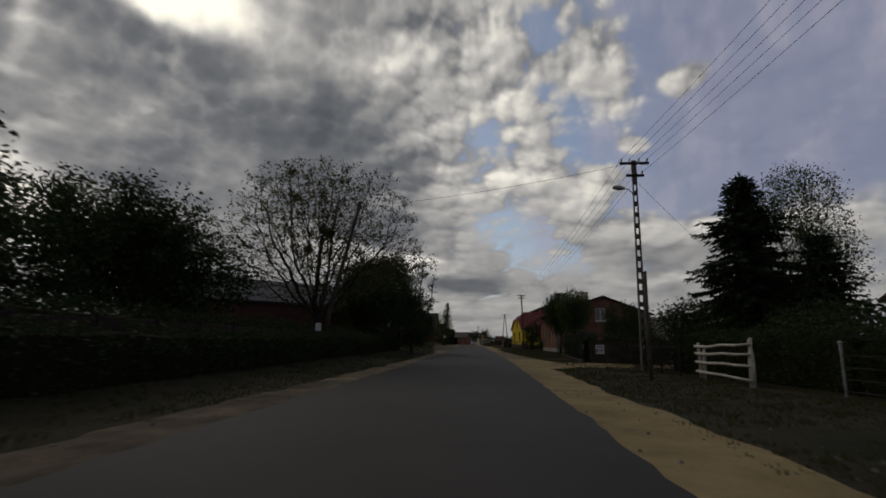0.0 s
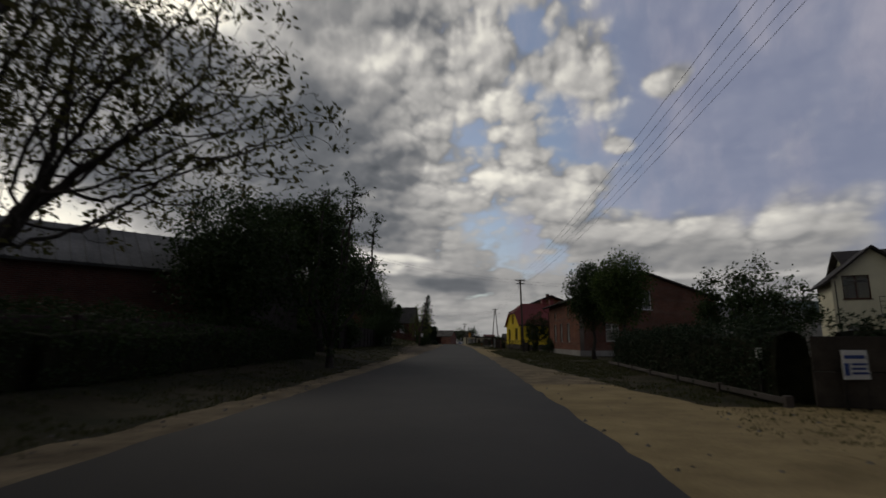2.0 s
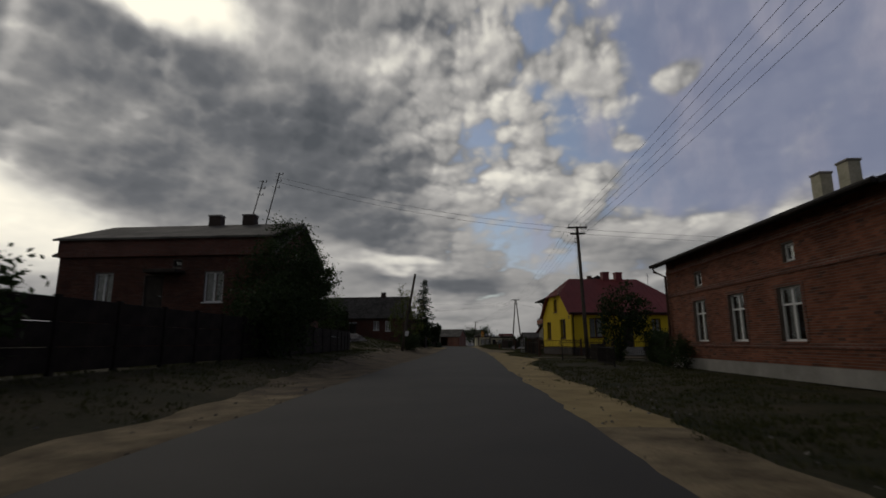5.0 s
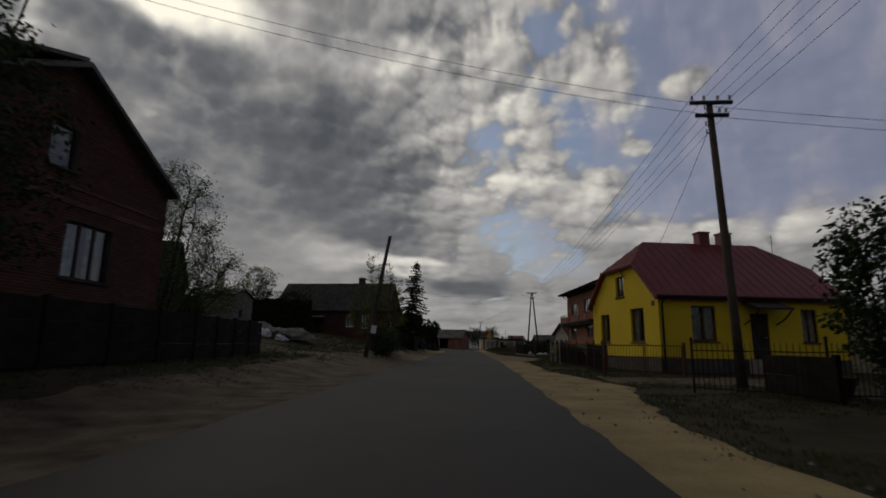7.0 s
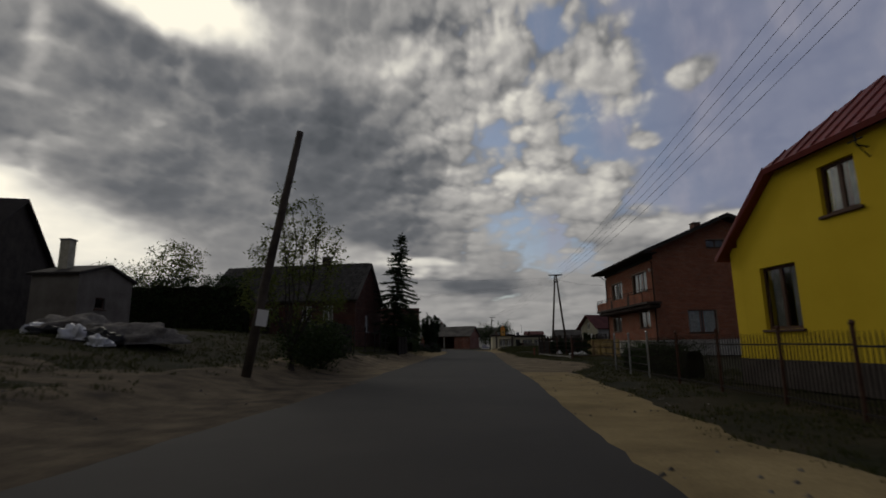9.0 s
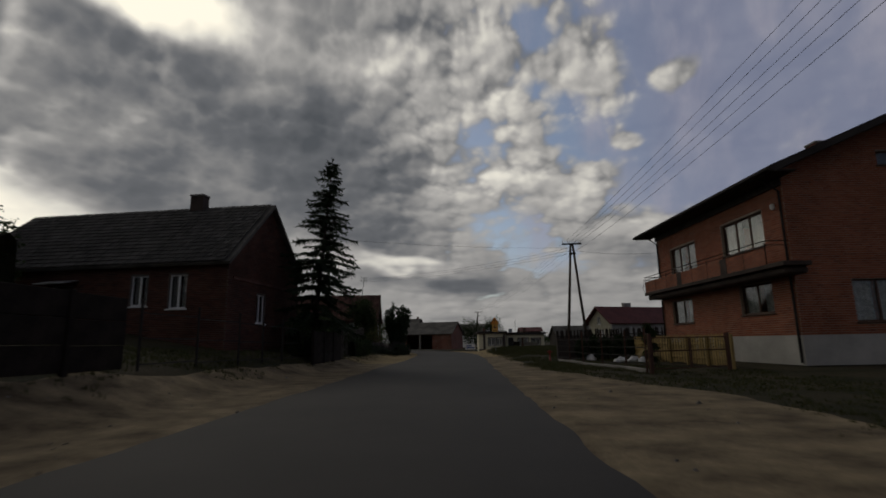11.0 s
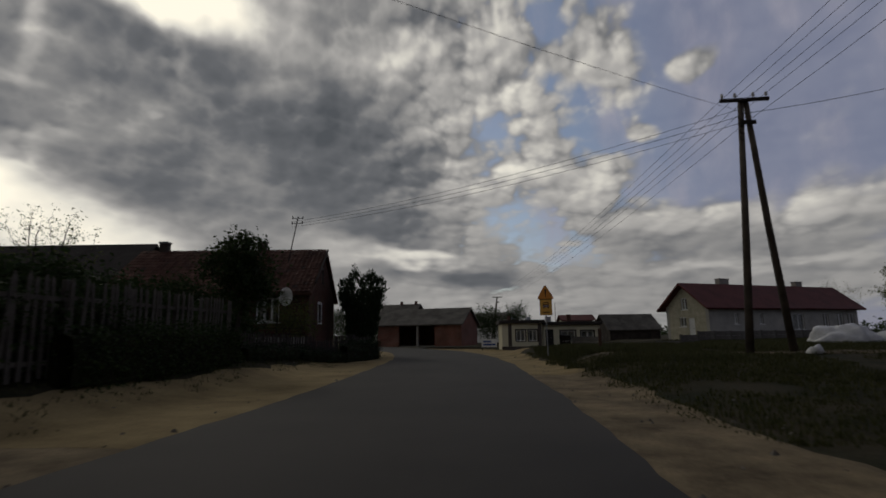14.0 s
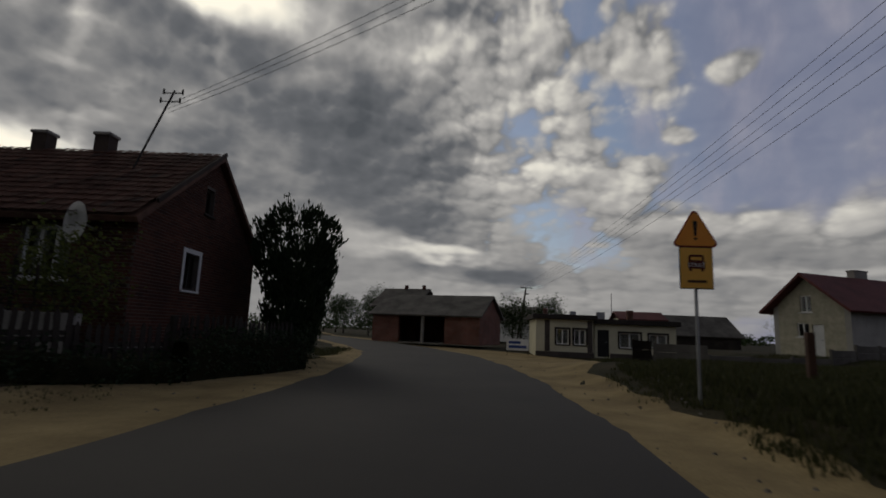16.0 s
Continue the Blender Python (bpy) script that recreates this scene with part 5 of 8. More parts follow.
def round_pole(x, y, h, label, lean=(0.0, 0.0), r=(0.16, 0.11), mat=WOOD_POLE, arms=True):
    p = thing("power_pole", pose(x, y, ground_z(x, y)), label, "utility pole")
    bm = bmesh.new()
    tube(bm, [(lean[0] * t, lean[1] * t, -0.4 * (t == 0) + h * t) for t in (0, 0.33, 0.66, 1)], [r[0], r[0] * 0.7 + r[1] * 0.3, r[0] * 0.35 + r[1] * 0.65, r[1]], 12)
    part("shaft", bm, mat, p, smooth=True)
    if arms:
        crossarm(p, h - 0.10, (-0.6, -0.22, 0.22, 0.6), -0.15, lean[0])
        crossarm(p, h - 0.55, (0.25, 0.45), -0.15, lean[0])
        for k in range(4):
            z = h - 0.35 - 0.28 * k
            bm = bmesh.new()
            tube(bm, [(lean[0] - 0.12, -0.16, z), (lean[0] - 0.24, -0.2, z), (lean[0] - 0.24, -0.2, z + 0.13)], 0.02, 6)
            part("hook", bm, IRON, p)
    return p


def a_pole(x, y, h, spread):
    p = thing("power_pole", pose(x, y, ground_z(x, y)), "A-shaped pair of dark wooden poles with a crossarm", "utility pole")
    for dx, dy in ((-0.85, -0.3), spread):
        bm = bmesh.new()
        tube(bm, [(dx, dy, -0.4), (dx * 0.5, dy * 0.5, h * 0.5), (0.10 if dx > 0 else -0.06, 0, h)], [0.125, 0.108, 0.088], 12)
        part("leg", bm, WOOD_POLE, p, smooth=True)
    part("brace", soft_box(-0.22, -0.17, h - 0.95, 0.30, -0.12, h - 0.80, 0.01), IRON, p)
    crossarm(p, h - 0.06, (-0.72, -0.3, 0.3, 0.72), -0.15)
    for k in range(4):
        z = h - 0.75 - 0.25 * k
        bm = bmesh.new()
        tube(bm, [(-0.12, -0.12, z), (-0.26, -0.16, z), (-0.26, -0.16, z + 0.12)], 0.02, 6)
        part("hook", bm, IRON, p)
    return p


def wire(a, b, sag, r=0.0085, n=16):
    a, b = Vector(a), Vector(b)
    bm = bmesh.new()
    tube(bm, [a.lerp(b, i / n) - Vector((0, 0, 4 * sag * (i / n) * (1 - i / n))) for i in range(n + 1)], r, 4)
    return tagged(part("overhead_wire", bm, CABLE), "thin dark overhead wire between poles", "wire", "overhead wires")


P1, P3, PA, PF = (7.45, 24.6, 10.05), (6.75, 89.6, 9.25), (6.29, 152.3, 8.95), (-1.8, 219.0, 7.6)
P0 = (8.3, -36.0, 9.8)
concrete_pole(P1[0], P1[1], P1[2])
concrete_pole(P0[0], P0[1], P0[2])
round_pole(P3[0] + 0.26, P3[1], P3[2] - 0.0, "round weathered power pole with crossarms", lean=(-0.26, 0.0), r=(0.145, 0.10))
a_pole(PA[0] + 0.2, PA[1], PA[2] - 0.35, (1.0, 0.6))
a_pole(PF[0], PF[1], PF[2], (-1.3, 0.3))
round_pole(-9.3, 28.7, 8.75, "leaning wooden pole among branches", lean=(2.1, 0.0), r=(0.14, 0.10), arms=False)
lp = round_pole(-8.35, 105.6, 7.9, "leaning bare wooden pole with a paper notice", lean=(1.35, 0.3), r=(0.15, 0.11), arms=False)
part("notice", boxes((0.15, -0.20, 1.55, 0.50, -0.185, 2.05)), WHITE, lp, "white paper notice", pose(0, 0, 0, 0, 8, 0))
round_pole(5.5, 17.6, 3.6, "thin upright wooden post", lean=(0, 0), r=(0.06, 0.05), arms=False)
OFFS = ((-0.62, 0.08), (-0.22, 0.08), (0.22, 0.08), (0.62, 0.08), (0.35, -0.6))
for a, b in ((P0, P1), (P1, P3), (P3, PA), (PA, PF)):
    for o, dz in OFFS:
        wire((a[0] + o, a[1] - 0.12, a[2] + dz), (b[0] + o, b[1] - 0.12, b[2] + dz), 0.9)
wire((P1[0], P1[1], P1[2] - 0.05), (-7.25, 28.7, 8.95), 0.25)
wire((-7.25, 28.7, 8.95), (-19.0, 33.0, 5.9), 0.2)
wire((P1[0], P1[1], P1[2] - 0.9), (16.5, 33.0, 5.2), 0.3)
for dz in (0.0, -0.35):
    wire((P3[0], P3[1], P3[2] + dz - 0.1), (-13.85, 85.25, 12.2 + dz), 0.5)
    wire((P3[0], P3[1], P3[2] + dz - 0.15), (44.0, 93.0, 8.6 + dz), 0.6)
wire((P3[0], P3[1], P3[2] - 0.8), (8.75, 101.3, 6.62), 0.12)
for dz in (0.0, -0.25, -0.5):
    wire((PA[0], PA[1], PA[2] + dz - 0.2), (-14.0, 163.0, 7.95 + dz * 0.6), 0.4)
wire((PA[0], PA[1], PA[2] - 0.35), (10.6, 144.9, 6.9), 0.2)
wire((PA[0], PA[1], PA[2] - 0.2), (-9.8, 138.7, 7.3), 0.2, 0.007)

# ---- trees, hedges and shrubs ----
def leaf_cloud(points, rng, per, spread, size, droop=0.3, slim=0.5):
    verts, faces = [], []
    for p in points:
        for _ in range(per):
            c = Vector((p[0] + rng.gauss(0, spread), p[1] + rng.gauss(0, spread), p[2] + rng.gauss(0, spread * 0.8)))
            d = Vector((rng.gauss(0, 1), rng.gauss(0, 1), rng.gauss(-droop, 0.6))).normalized()
            side, up = frame_of(d)
            roll = rng.random() * 6.28
            w = side * math.cos(roll) + up * math.sin(roll)
            s = size * rng.uniform(0.6, 1.3)
            i = len(verts)
            verts += [tuple(c), tuple(c + d * s * 0.5 + w * s * slim * 0.5), tuple(c + d * s), tuple(c + d * s * 0.45 - w * s * slim * 0.5 + up * s * 0.06)]
            faces.append((i, i + 1, i + 2, i + 3))
    return verts, faces


def in_crown(rng, crown, n, shell=0.5):
    pts = []
    vol = [c[3] * c[4] * c[5] for c in crown]
    for _ in range(n):
        c = rng.choices(crown, vol)[0]
        d = Vector((rng.gauss(0, 1), rng.gauss(0, 1), rng.gauss(0, 1))).normalized()
        r = rng.random() ** shell * (1 + 0.16 * noise.noise(d * 2.2 + Vector((c[0], c[1], c[2]))))
        pts.append(Vector((c[0] + d.x * c[3] * r, c[1] + d.y * c[4] * r, c[2] + d.z * c[5] * r)))
    return pts


def broad_tree(name, base, label, crown, seed, stems=1, trunk_r=0.16, fork=1.5, n=160, per=30, spread=0.28, leaf=0.13, leaf_mat=LEAF_GREEN, bark=BARK, limb=0.02, category="tree", lift=0.35, slim=0.5, shell=0.5, group=""):
    """Trunk and limbs that reach out to points of the crown, each with a clump of leaves."""
    rng = random.Random(seed)
    t = thing(name, pose(base[0], base[1], ground_z(base[0], base[1]) - 0.05), label, category, group)
    pts = in_crown(rng, crown, n, shell)
    cx = sum(c[0] for c in crown) / len(crown)
    cy = sum(c[1] for c in crown) / len(crown)
    top = max(c[2] for c in crown)
    bm = bmesh.new()
    nodes, rad = [], []
    for s in range(stems):
        a = 6.28 * s / stems + rng.random()
        foot = Vector((0.15 * math.cos(a), 0.15 * math.sin(a), 0)) * (stems > 1)
        tip = Vector((cx + (1.1 * math.cos(a) if stems > 1 else 0), cy + (1.1 * math.sin(a) if stems > 1 else 0), top))
        path, rr = [], []
        k = 7
        for i in range(k + 1):
            u = i / k
            q = foot.lerp(tip, u ** 1.15)
            q.z = tip.z * u
            q += Vector((rng.gauss(0, 0.06), rng.gauss(0, 0.06), 0)) * (i > 0)
            path.append(q)
            rr.append(max(trunk_r * (1 - 0.85 * u), 0.02) * (1.35 if i == 0 else 1))
            if q.z >= fork * 0.8:
                nodes.append(q)
                rad.append(rr[-1])
        tube(bm, path, rr, 8)
    pts.sort(key=lambda p: (p - Vector((cx, cy, fork))).length)
    arr = np.zeros((len(nodes) + 3 * len(pts) + 3, 3))
    arr[:len(nodes)] = [tuple(q) for q in nodes]
    m = len(nodes)
    for p in pts:
        d = np.linalg.norm(arr[:m] - np.array(p), axis=1) + 0.6 * np.maximum(arr[:m, 2] - p.z, 0)
        j = int(np.argmin(d))
        a = Vector(arr[j])
        span = (p - a).length
        r0 = min(rad[j] * 0.8, limb + 0.016 * span)
        path, rr = [a], [r0]
        for u in (0.35, 0.7, 1.0):
            q = a.lerp(p, u) + Vector((rng.gauss(0, 0.05), rng.gauss(0, 0.05), lift * 0.25 * math.sin(u * 3.14))) * min(span, 2)
            path.append(q)
            rr.append(max(r0 * (1 - 0.65 * u), 0.009))
            arr[m] = tuple(q)
            rad.append(rr[-1])
            m += 1
        tube(bm, path, rr, 4, cap=False)
    part("trunk", bm, bark, t, smooth=True)
    v, f = leaf_cloud(pts, rng, per, spread, leaf, slim=slim)
    raw("crown", v, f, leaf_mat, t)
    return t


def grown_tree(name, base, label, crown, seed, n=1500, step=0.32, fork=1.0, stems=6, spread=0.6, trunk_r=0.3, kill=0.55, shell=0.55, up=0.12, tip=0.007, per=6, clump=0.16, leaf=0.18, slim=0.45, droop=0.3, leaf_mat=LEAF_GREEN, bark=BARK, category="tree", group="", everywhere=0.0):
    """A tree grown towards points spread through its crown: limbs fork and taper as they fill it, leaves in tufts at the tips."""
    rng = random.Random(seed)
    t = thing(name, pose(base[0], base[1], ground_z(base[0], base[1]) - 0.05), label, category, group)
    goals = np.array([tuple(p) for p in in_crown(rng, crown, n, shell)])
    pos, parent = [np.array((0.0, 0.0, -0.1)), np.array((0.0, 0.0, fork * 0.5))], [-1, 0]
    for s in range(stems):
        a = 6.28 * (s + rng.uniform(-0.3, 0.3)) / stems
        tilt = spread * rng.uniform(0.4, 1.1) * (stems > 1)
        last = 1
        for k in range(4):
            d = np.array((math.sin(tilt) * math.cos(a), math.sin(tilt) * math.sin(a), math.cos(tilt)))
            pos.append((pos[last] if k else np.array((0.0, 0.0, fork * rng.uniform(0.6, 1.0)))) + d * step * (k > 0))
            parent.append(last)
            last = len(pos) - 1
    reach = np.full(len(goals), 1e9)
    near = np.zeros(len(goals), int)

    def look_at(first):
        for i in range(first, len(pos)):
            d = np.linalg.norm(goals - pos[i], axis=1)
            hit = d < reach
            reach[hit], near[hit] = d[hit], i
    look_at(2)
    noisy = np.random.RandomState(seed)
    for _ in range(70):
        live = reach > kill
        if not live.any():
            break
        pull = {}
        d = goals[live] - np.array(pos)[near[live]]
        d /= np.linalg.norm(d, axis=1)[:, None]
        for i, v in zip(near[live], d):
            pull[i] = pull.get(i, 0) + v
        first = len(pos)
        for i, v in pull.items():
            v = v / max(np.linalg.norm(v), 1e-6) + np.array((0, 0, up)) + noisy.normal(0, 0.16, 3)
            pos.append(pos[i] + v / np.linalg.norm(v) * step)
            parent.append(i)
        look_at(first)
    kids = [[] for _ in pos]
    rad = np.zeros(len(pos))
    for i in range(len(pos) - 1, -1, -1):
        rad[i] = max((sum(rad[k] ** 2.2 for k in kids[i])) ** (1 / 2.2), tip) if kids[i] else tip
        if parent[i] >= 0:
            kids[parent[i]].append(i)
    rad = tip + (rad - tip) * (trunk_r - tip) / max(rad[1] - tip, 1e-6)
    rad[0] = rad[1] * 1.25
    bm = bmesh.new()
    todo = [(0, -1)]
    tips = []
    while todo:
        i, frm = todo.pop()
        path, rr = ([pos[frm]] if frm >= 0 else []), ([min(rad[frm], rad[i] * 1.3)] if frm >= 0 else [])
        while True:
            path.append(pos[i])
            rr.append(rad[i])
            if not kids[i]:
                tips.append(i)
                break
            if rad[i] < 4 * tip and rng.random() < everywhere:
                tips.append(i)
            order = sorted(kids[i], key=lambda k: -rad[k])
            todo += [(k, i) for k in order[1:]]
            i = order[0]
        if len(path) > 1:
            tube(bm, [Vector(p) for p in path], [float(r) for r in rr], 7 if rr[0] > 0.06 else 4, cap=False)
    part("trunk", bm, bark, t, smooth=True)
    v, f = leaf_cloud([pos[i] for i in tips], rng, per, clump, leaf, droop=droop, slim=slim)
    raw("crown", v, f, leaf_mat, t)
    return t


def limb_tree(name, base, label, seed, limbs, lean, reach, crown, r0=0.16, trunk=1.0, levels=5, split=(2, 3), spread=34, up=0.10, per=10, clump=0.17, leaf=0.2, slim=0.42, leaf_mat=LEAF_GREEN, bark=BARK, trunk_r=0.25, category="tree", shrink=0.76, droop=0.3, side=0.5, leafy=2):
    """A tree that forks again and again inside an oval crown (x, y, z, rx, ry, rz), leaves in tufts on its twigs."""
    rng = random.Random(seed)
    t = thing(name, pose(base[0], base[1], ground_z(base[0], base[1]) - 0.05), label, category)
    bm = bmesh.new()
    tufts = []
    c, rad = Vector(crown[:3]), crown[3:]

    def inside(p):
        d = p - c
        return (d.x / rad[0]) ** 2 + (d.y / rad[1]) ** 2 + (d.z / rad[2]) ** 2

    def grow(p, d, ln, r, lev):
        path, rr = [p.copy()], [r]
        k = 4
        for i in range(k):
            d = (d + Vector((rng.gauss(0, 0.13), rng.gauss(0, 0.13), rng.gauss(0, 0.10) + up))).normalized()
            p = p + d * ln / k
            path.append(p.copy())
            rr.append(max(r * (1 - 0.42 * (i + 1) / k), 0.006))
            if lev <= leafy and rng.random() < (0.75 if lev <= 1 else 0.35):
                tufts.append(p.copy())
            if lev > 0 and i > 0 and rng.random() < side:
                grow(p, turned(d, rng.uniform(35, 60)), ln * rng.uniform(0.35, 0.6), rr[-1] * 0.45, max(lev - 2, 0))
        tube(bm, path, rr, 6 if lev > 2 else 4, cap=False)
        if lev <= leafy:
            tufts.append(p.copy())
        if lev == 0 or inside(p) > 1.0:
            return
        for _ in range(rng.randint(*split)):
            grow(p, turned(d, rng.uniform(0.5, 1.0) * spread), ln * shrink * rng.uniform(0.85, 1.15), rr[-1] * rng.uniform(0.78, 0.98), lev - 1)

    def turned(d, deg):
        s_, u_ = frame_of(d)
        a = rng.random() * 6.28
        return (d * math.cos(radians(deg)) + (s_ * math.cos(a) + u_ * math.sin(a)) * math.sin(radians(deg))).normalized()
    tube(bm, [(0, 0, -0.1), (0.02, 0.02, trunk * 0.5), (0, 0, trunk + 0.05)], [trunk_r * 1.3, trunk_r, trunk_r * 0.9], 10)
    for i in range(limbs):
        a = 6.28 * (i + rng.uniform(-0.25, 0.25)) / limbs
        tilt = lean * rng.uniform(0.45, 1.1)
        grow(Vector((0.08 * math.cos(a), 0.08 * math.sin(a), trunk * rng.uniform(0.75, 1.0))), Vector((math.sin(tilt) * math.cos(a), math.sin(tilt) * math.sin(a), math.cos(tilt))), reach * rng.uniform(0.85, 1.15), r0 * rng.uniform(0.8, 1.1), levels)
    part("trunk", bm, bark, t, smooth=True)
    v, f = leaf_cloud(tufts, rng, per, clump, leaf, droop=droop, slim=slim)
    raw("crown", v, f, leaf_mat, t)
    return t


def spruce(base, h, reach, seed, label, low=0.6, gappy=0.15, every=0.33, arms=7, lean=0.0):
    rng = random.Random(seed)
    t = thing("spruce", pose(base[0], base[1], ground_z(base[0], base[1]) - 0.05, 0, lean, 0), label, "tree")
    bm = bmesh.new()
    tube(bm, [(0, 0, 0), (0.03, 0.02, h * 0.5), (0, 0, h)], [0.18 * h / 11, 0.11 * h / 11, 0.015], 8)
    verts, faces = [], []

    def spray(c, d, s, w):
        i = len(verts)
        side = d.cross(Vector((0, 0, 1)))
        side = side.normalized() if side.length > 1e-3 else Vector((1, 0, 0))
        for axis in (side, Vector((0, 0, 1))):
            i = len(verts)
            a = axis * w
            verts.extend([tuple(c - a * 0.3), tuple(c + d * s * 0.55 - a), tuple(c + d * s), tuple(c + d * s * 0.5 + a)])
            faces.append((i, i + 1, i + 2, i + 3))
    z = low
    while z < h - 0.15:
        u = (z - low) / (h - low)
        r = reach * (1 - u) ** 0.8 * (0.75 + 0.5 * noise.noise(Vector((z * 0.9, seed, 0))) + 0.25) + 0.12
        turn = rng.random() * 6.28
        for k in range(arms):
            if rng.random() < gappy:
                continue
            a = turn + 6.28 * k / arms + rng.gauss(0, 0.15)
            ln = r * rng.uniform(0.55, 1.2)
            out = Vector((math.cos(a), math.sin(a), 0))
            path = []
            for i in range(5):
                s = i / 4
                path.append(Vector((0, 0, z)) + out * ln * s + Vector((0, 0, (0.30 * s - 0.85 * s * s + 0.36 * s ** 4) * ln * (1.1 - 0.9 * u))))
            tube(bm, path, [0.03 * (1 - u) + 0.008, 0.02 * (1 - u) + 0.007, 0.012, 0.008, 0.004], 4, cap=False)
            steps = max(int(ln / 0.12), 3)
            for i in range(steps):
                s = (i + 0.7) / steps
                j = min(int(s * 4), 3)
                c = path[j].lerp(path[j + 1], s * 4 - j)
                for sgn in (-1, 1):
                    tw = (out * 0.75 + out.cross(Vector((0, 0, 1))) * sgn * rng.uniform(0.5, 1.0) + Vector((0, 0, rng.uniform(-0.75, -0.1)))).normalized()
                    spray(c, tw, rng.uniform(0.18, 0.42) * (0.55 + 0.5 * min(ln, 1.5)), rng.uniform(0.035, 0.065))
                spray(c, (out * 0.3 + Vector((0, 0, -1))).normalized(), rng.uniform(0.15, 0.45), 0.045)
            spray(path[-1], (out + Vector((0, 0, 0.25))).normalized(), 0.25, 0.03)
        z += every * (1.05 - 0.45 * u) * rng.uniform(0.8, 1.2)
    for k in range(5):
        spray(Vector((0, 0, h - 0.25)), Vector((0.25 * math.cos(k * 1.3), 0.25 * math.sin(k * 1.3), 1)).normalized(), 0.35, 0.03)
    part("trunk", bm, BARK, t, smooth=True)
    raw("crown", verts, faces, NEEDLES, t)
    return t


def thuja(base, h, r, seed, label="dark clipped thuja by the path", mat=NEEDLES, name="thuja", group="", per=26, fan=0.0):
    rng = random.Random(seed)
    t = thing(name, pose(base[0], base[1], ground_z(base[0], base[1]) - 0.03), label, "shrub", group)
    bm = bmesh.new()
    tube(bm, [(0, 0, 0), (0, 0, h * 0.9)], [0.06, 0.015], 6)
    pts = []
    for _ in range(int((150 if fan else 90) * h)):
        z = rng.random() ** 0.8 * h
        a = rng.random() * 6.28
        z *= 1 + 0.22 * fan * noise.noise(Vector((math.cos(a) * 1.6, math.sin(a) * 1.6, seed)))
        u = min(z / h, 0.98)
        rr = r * (min(1.0, 0.36 + 0.72 * u) * (1 - u ** 16) ** 0.6 if fan else min(1.0, 0.55 + u * 0.9) * (1 - u ** 2.2) ** 0.6) * (0.35 + 0.65 * rng.random() ** 0.4)
        pts.append((rr * math.cos(a), rr * math.sin(a), 0.08 + z))
    part("stem", bm, BARK, t)
    v, f = [], []
    for p in pts:
        for _ in range(per // 3):
            c = Vector(p) + Vector((rng.gauss(0, 0.09), rng.gauss(0, 0.09), rng.gauss(0, 0.09)))
            d = Vector((p[0] * 0.7 + rng.gauss(0, 0.25), p[1] * 0.7 + rng.gauss(0, 0.25), 0.8 + fan)).normalized()
            side, up = frame_of(d)
            s = rng.uniform(0.12, 0.26)
            w = (side * math.cos(c.x * 50) + up * math.sin(c.x * 50)) * 0.035
            i = len(v)
            v += [tuple(c), tuple(c + d * s * 0.5 + w), tuple(c + d * s), tuple(c + d * s * 0.5 - w)]
            f.append((i, i + 1, i + 2, i + 3))
    raw("foliage", v, f, mat, t)
    return t


def hedge(pts, h, w, seed, label, mat=LEAF_DARK, dens=95, leaf=0.09):
    """A hedge along a line: a shaded core inside, leaves to its uneven faces."""
    rng = random.Random(seed)
    hd = thing("hedge", pose(0, 0, 0), label, "hedge")
    bm, cl = bmesh.new(), []
    for (x0, y0), (x1, y1) in zip(pts, pts[1:]):
        ln = math.hypot(x1 - x0, y1 - y0)
        nx, ny = -(y1 - y0) / ln, (x1 - x0) / ln
        for _ in range(int(ln * dens * h)):
            s, o = rng.random(), rng.choice((-1, 1)) * rng.random() ** 0.45
            x, y = x0 + (x1 - x0) * s + nx * o * w / 2, y0 + (y1 - y0) * s + ny * o * w / 2
            hh = h * (1 + 0.10 * fine(x, y, 0.9) + 0.05 * fine(x, y, 3.1))
            z = rng.random() ** 0.85 * hh
            cl.append((x, y, ground_z(x, y) + z))
    # a solid core closes the hedge, near black for the shade between leaves
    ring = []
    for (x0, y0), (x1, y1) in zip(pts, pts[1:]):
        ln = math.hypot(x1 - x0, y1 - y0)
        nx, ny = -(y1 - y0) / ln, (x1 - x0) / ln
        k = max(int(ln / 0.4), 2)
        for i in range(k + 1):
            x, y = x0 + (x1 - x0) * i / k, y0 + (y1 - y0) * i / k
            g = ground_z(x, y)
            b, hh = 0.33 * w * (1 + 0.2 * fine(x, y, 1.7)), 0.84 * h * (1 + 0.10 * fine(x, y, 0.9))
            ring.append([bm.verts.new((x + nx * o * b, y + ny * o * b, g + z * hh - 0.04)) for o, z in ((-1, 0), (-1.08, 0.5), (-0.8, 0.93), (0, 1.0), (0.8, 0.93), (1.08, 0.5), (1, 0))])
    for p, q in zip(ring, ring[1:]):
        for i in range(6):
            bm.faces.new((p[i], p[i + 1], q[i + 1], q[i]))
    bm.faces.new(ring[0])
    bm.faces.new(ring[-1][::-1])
    part("body", bm, HEDGE_CORE, hd, smooth=True)
    v, f = leaf_cloud(cl, rng, 10, 0.09, leaf)
    raw("foliage", v, f, mat, hd)
    return hd


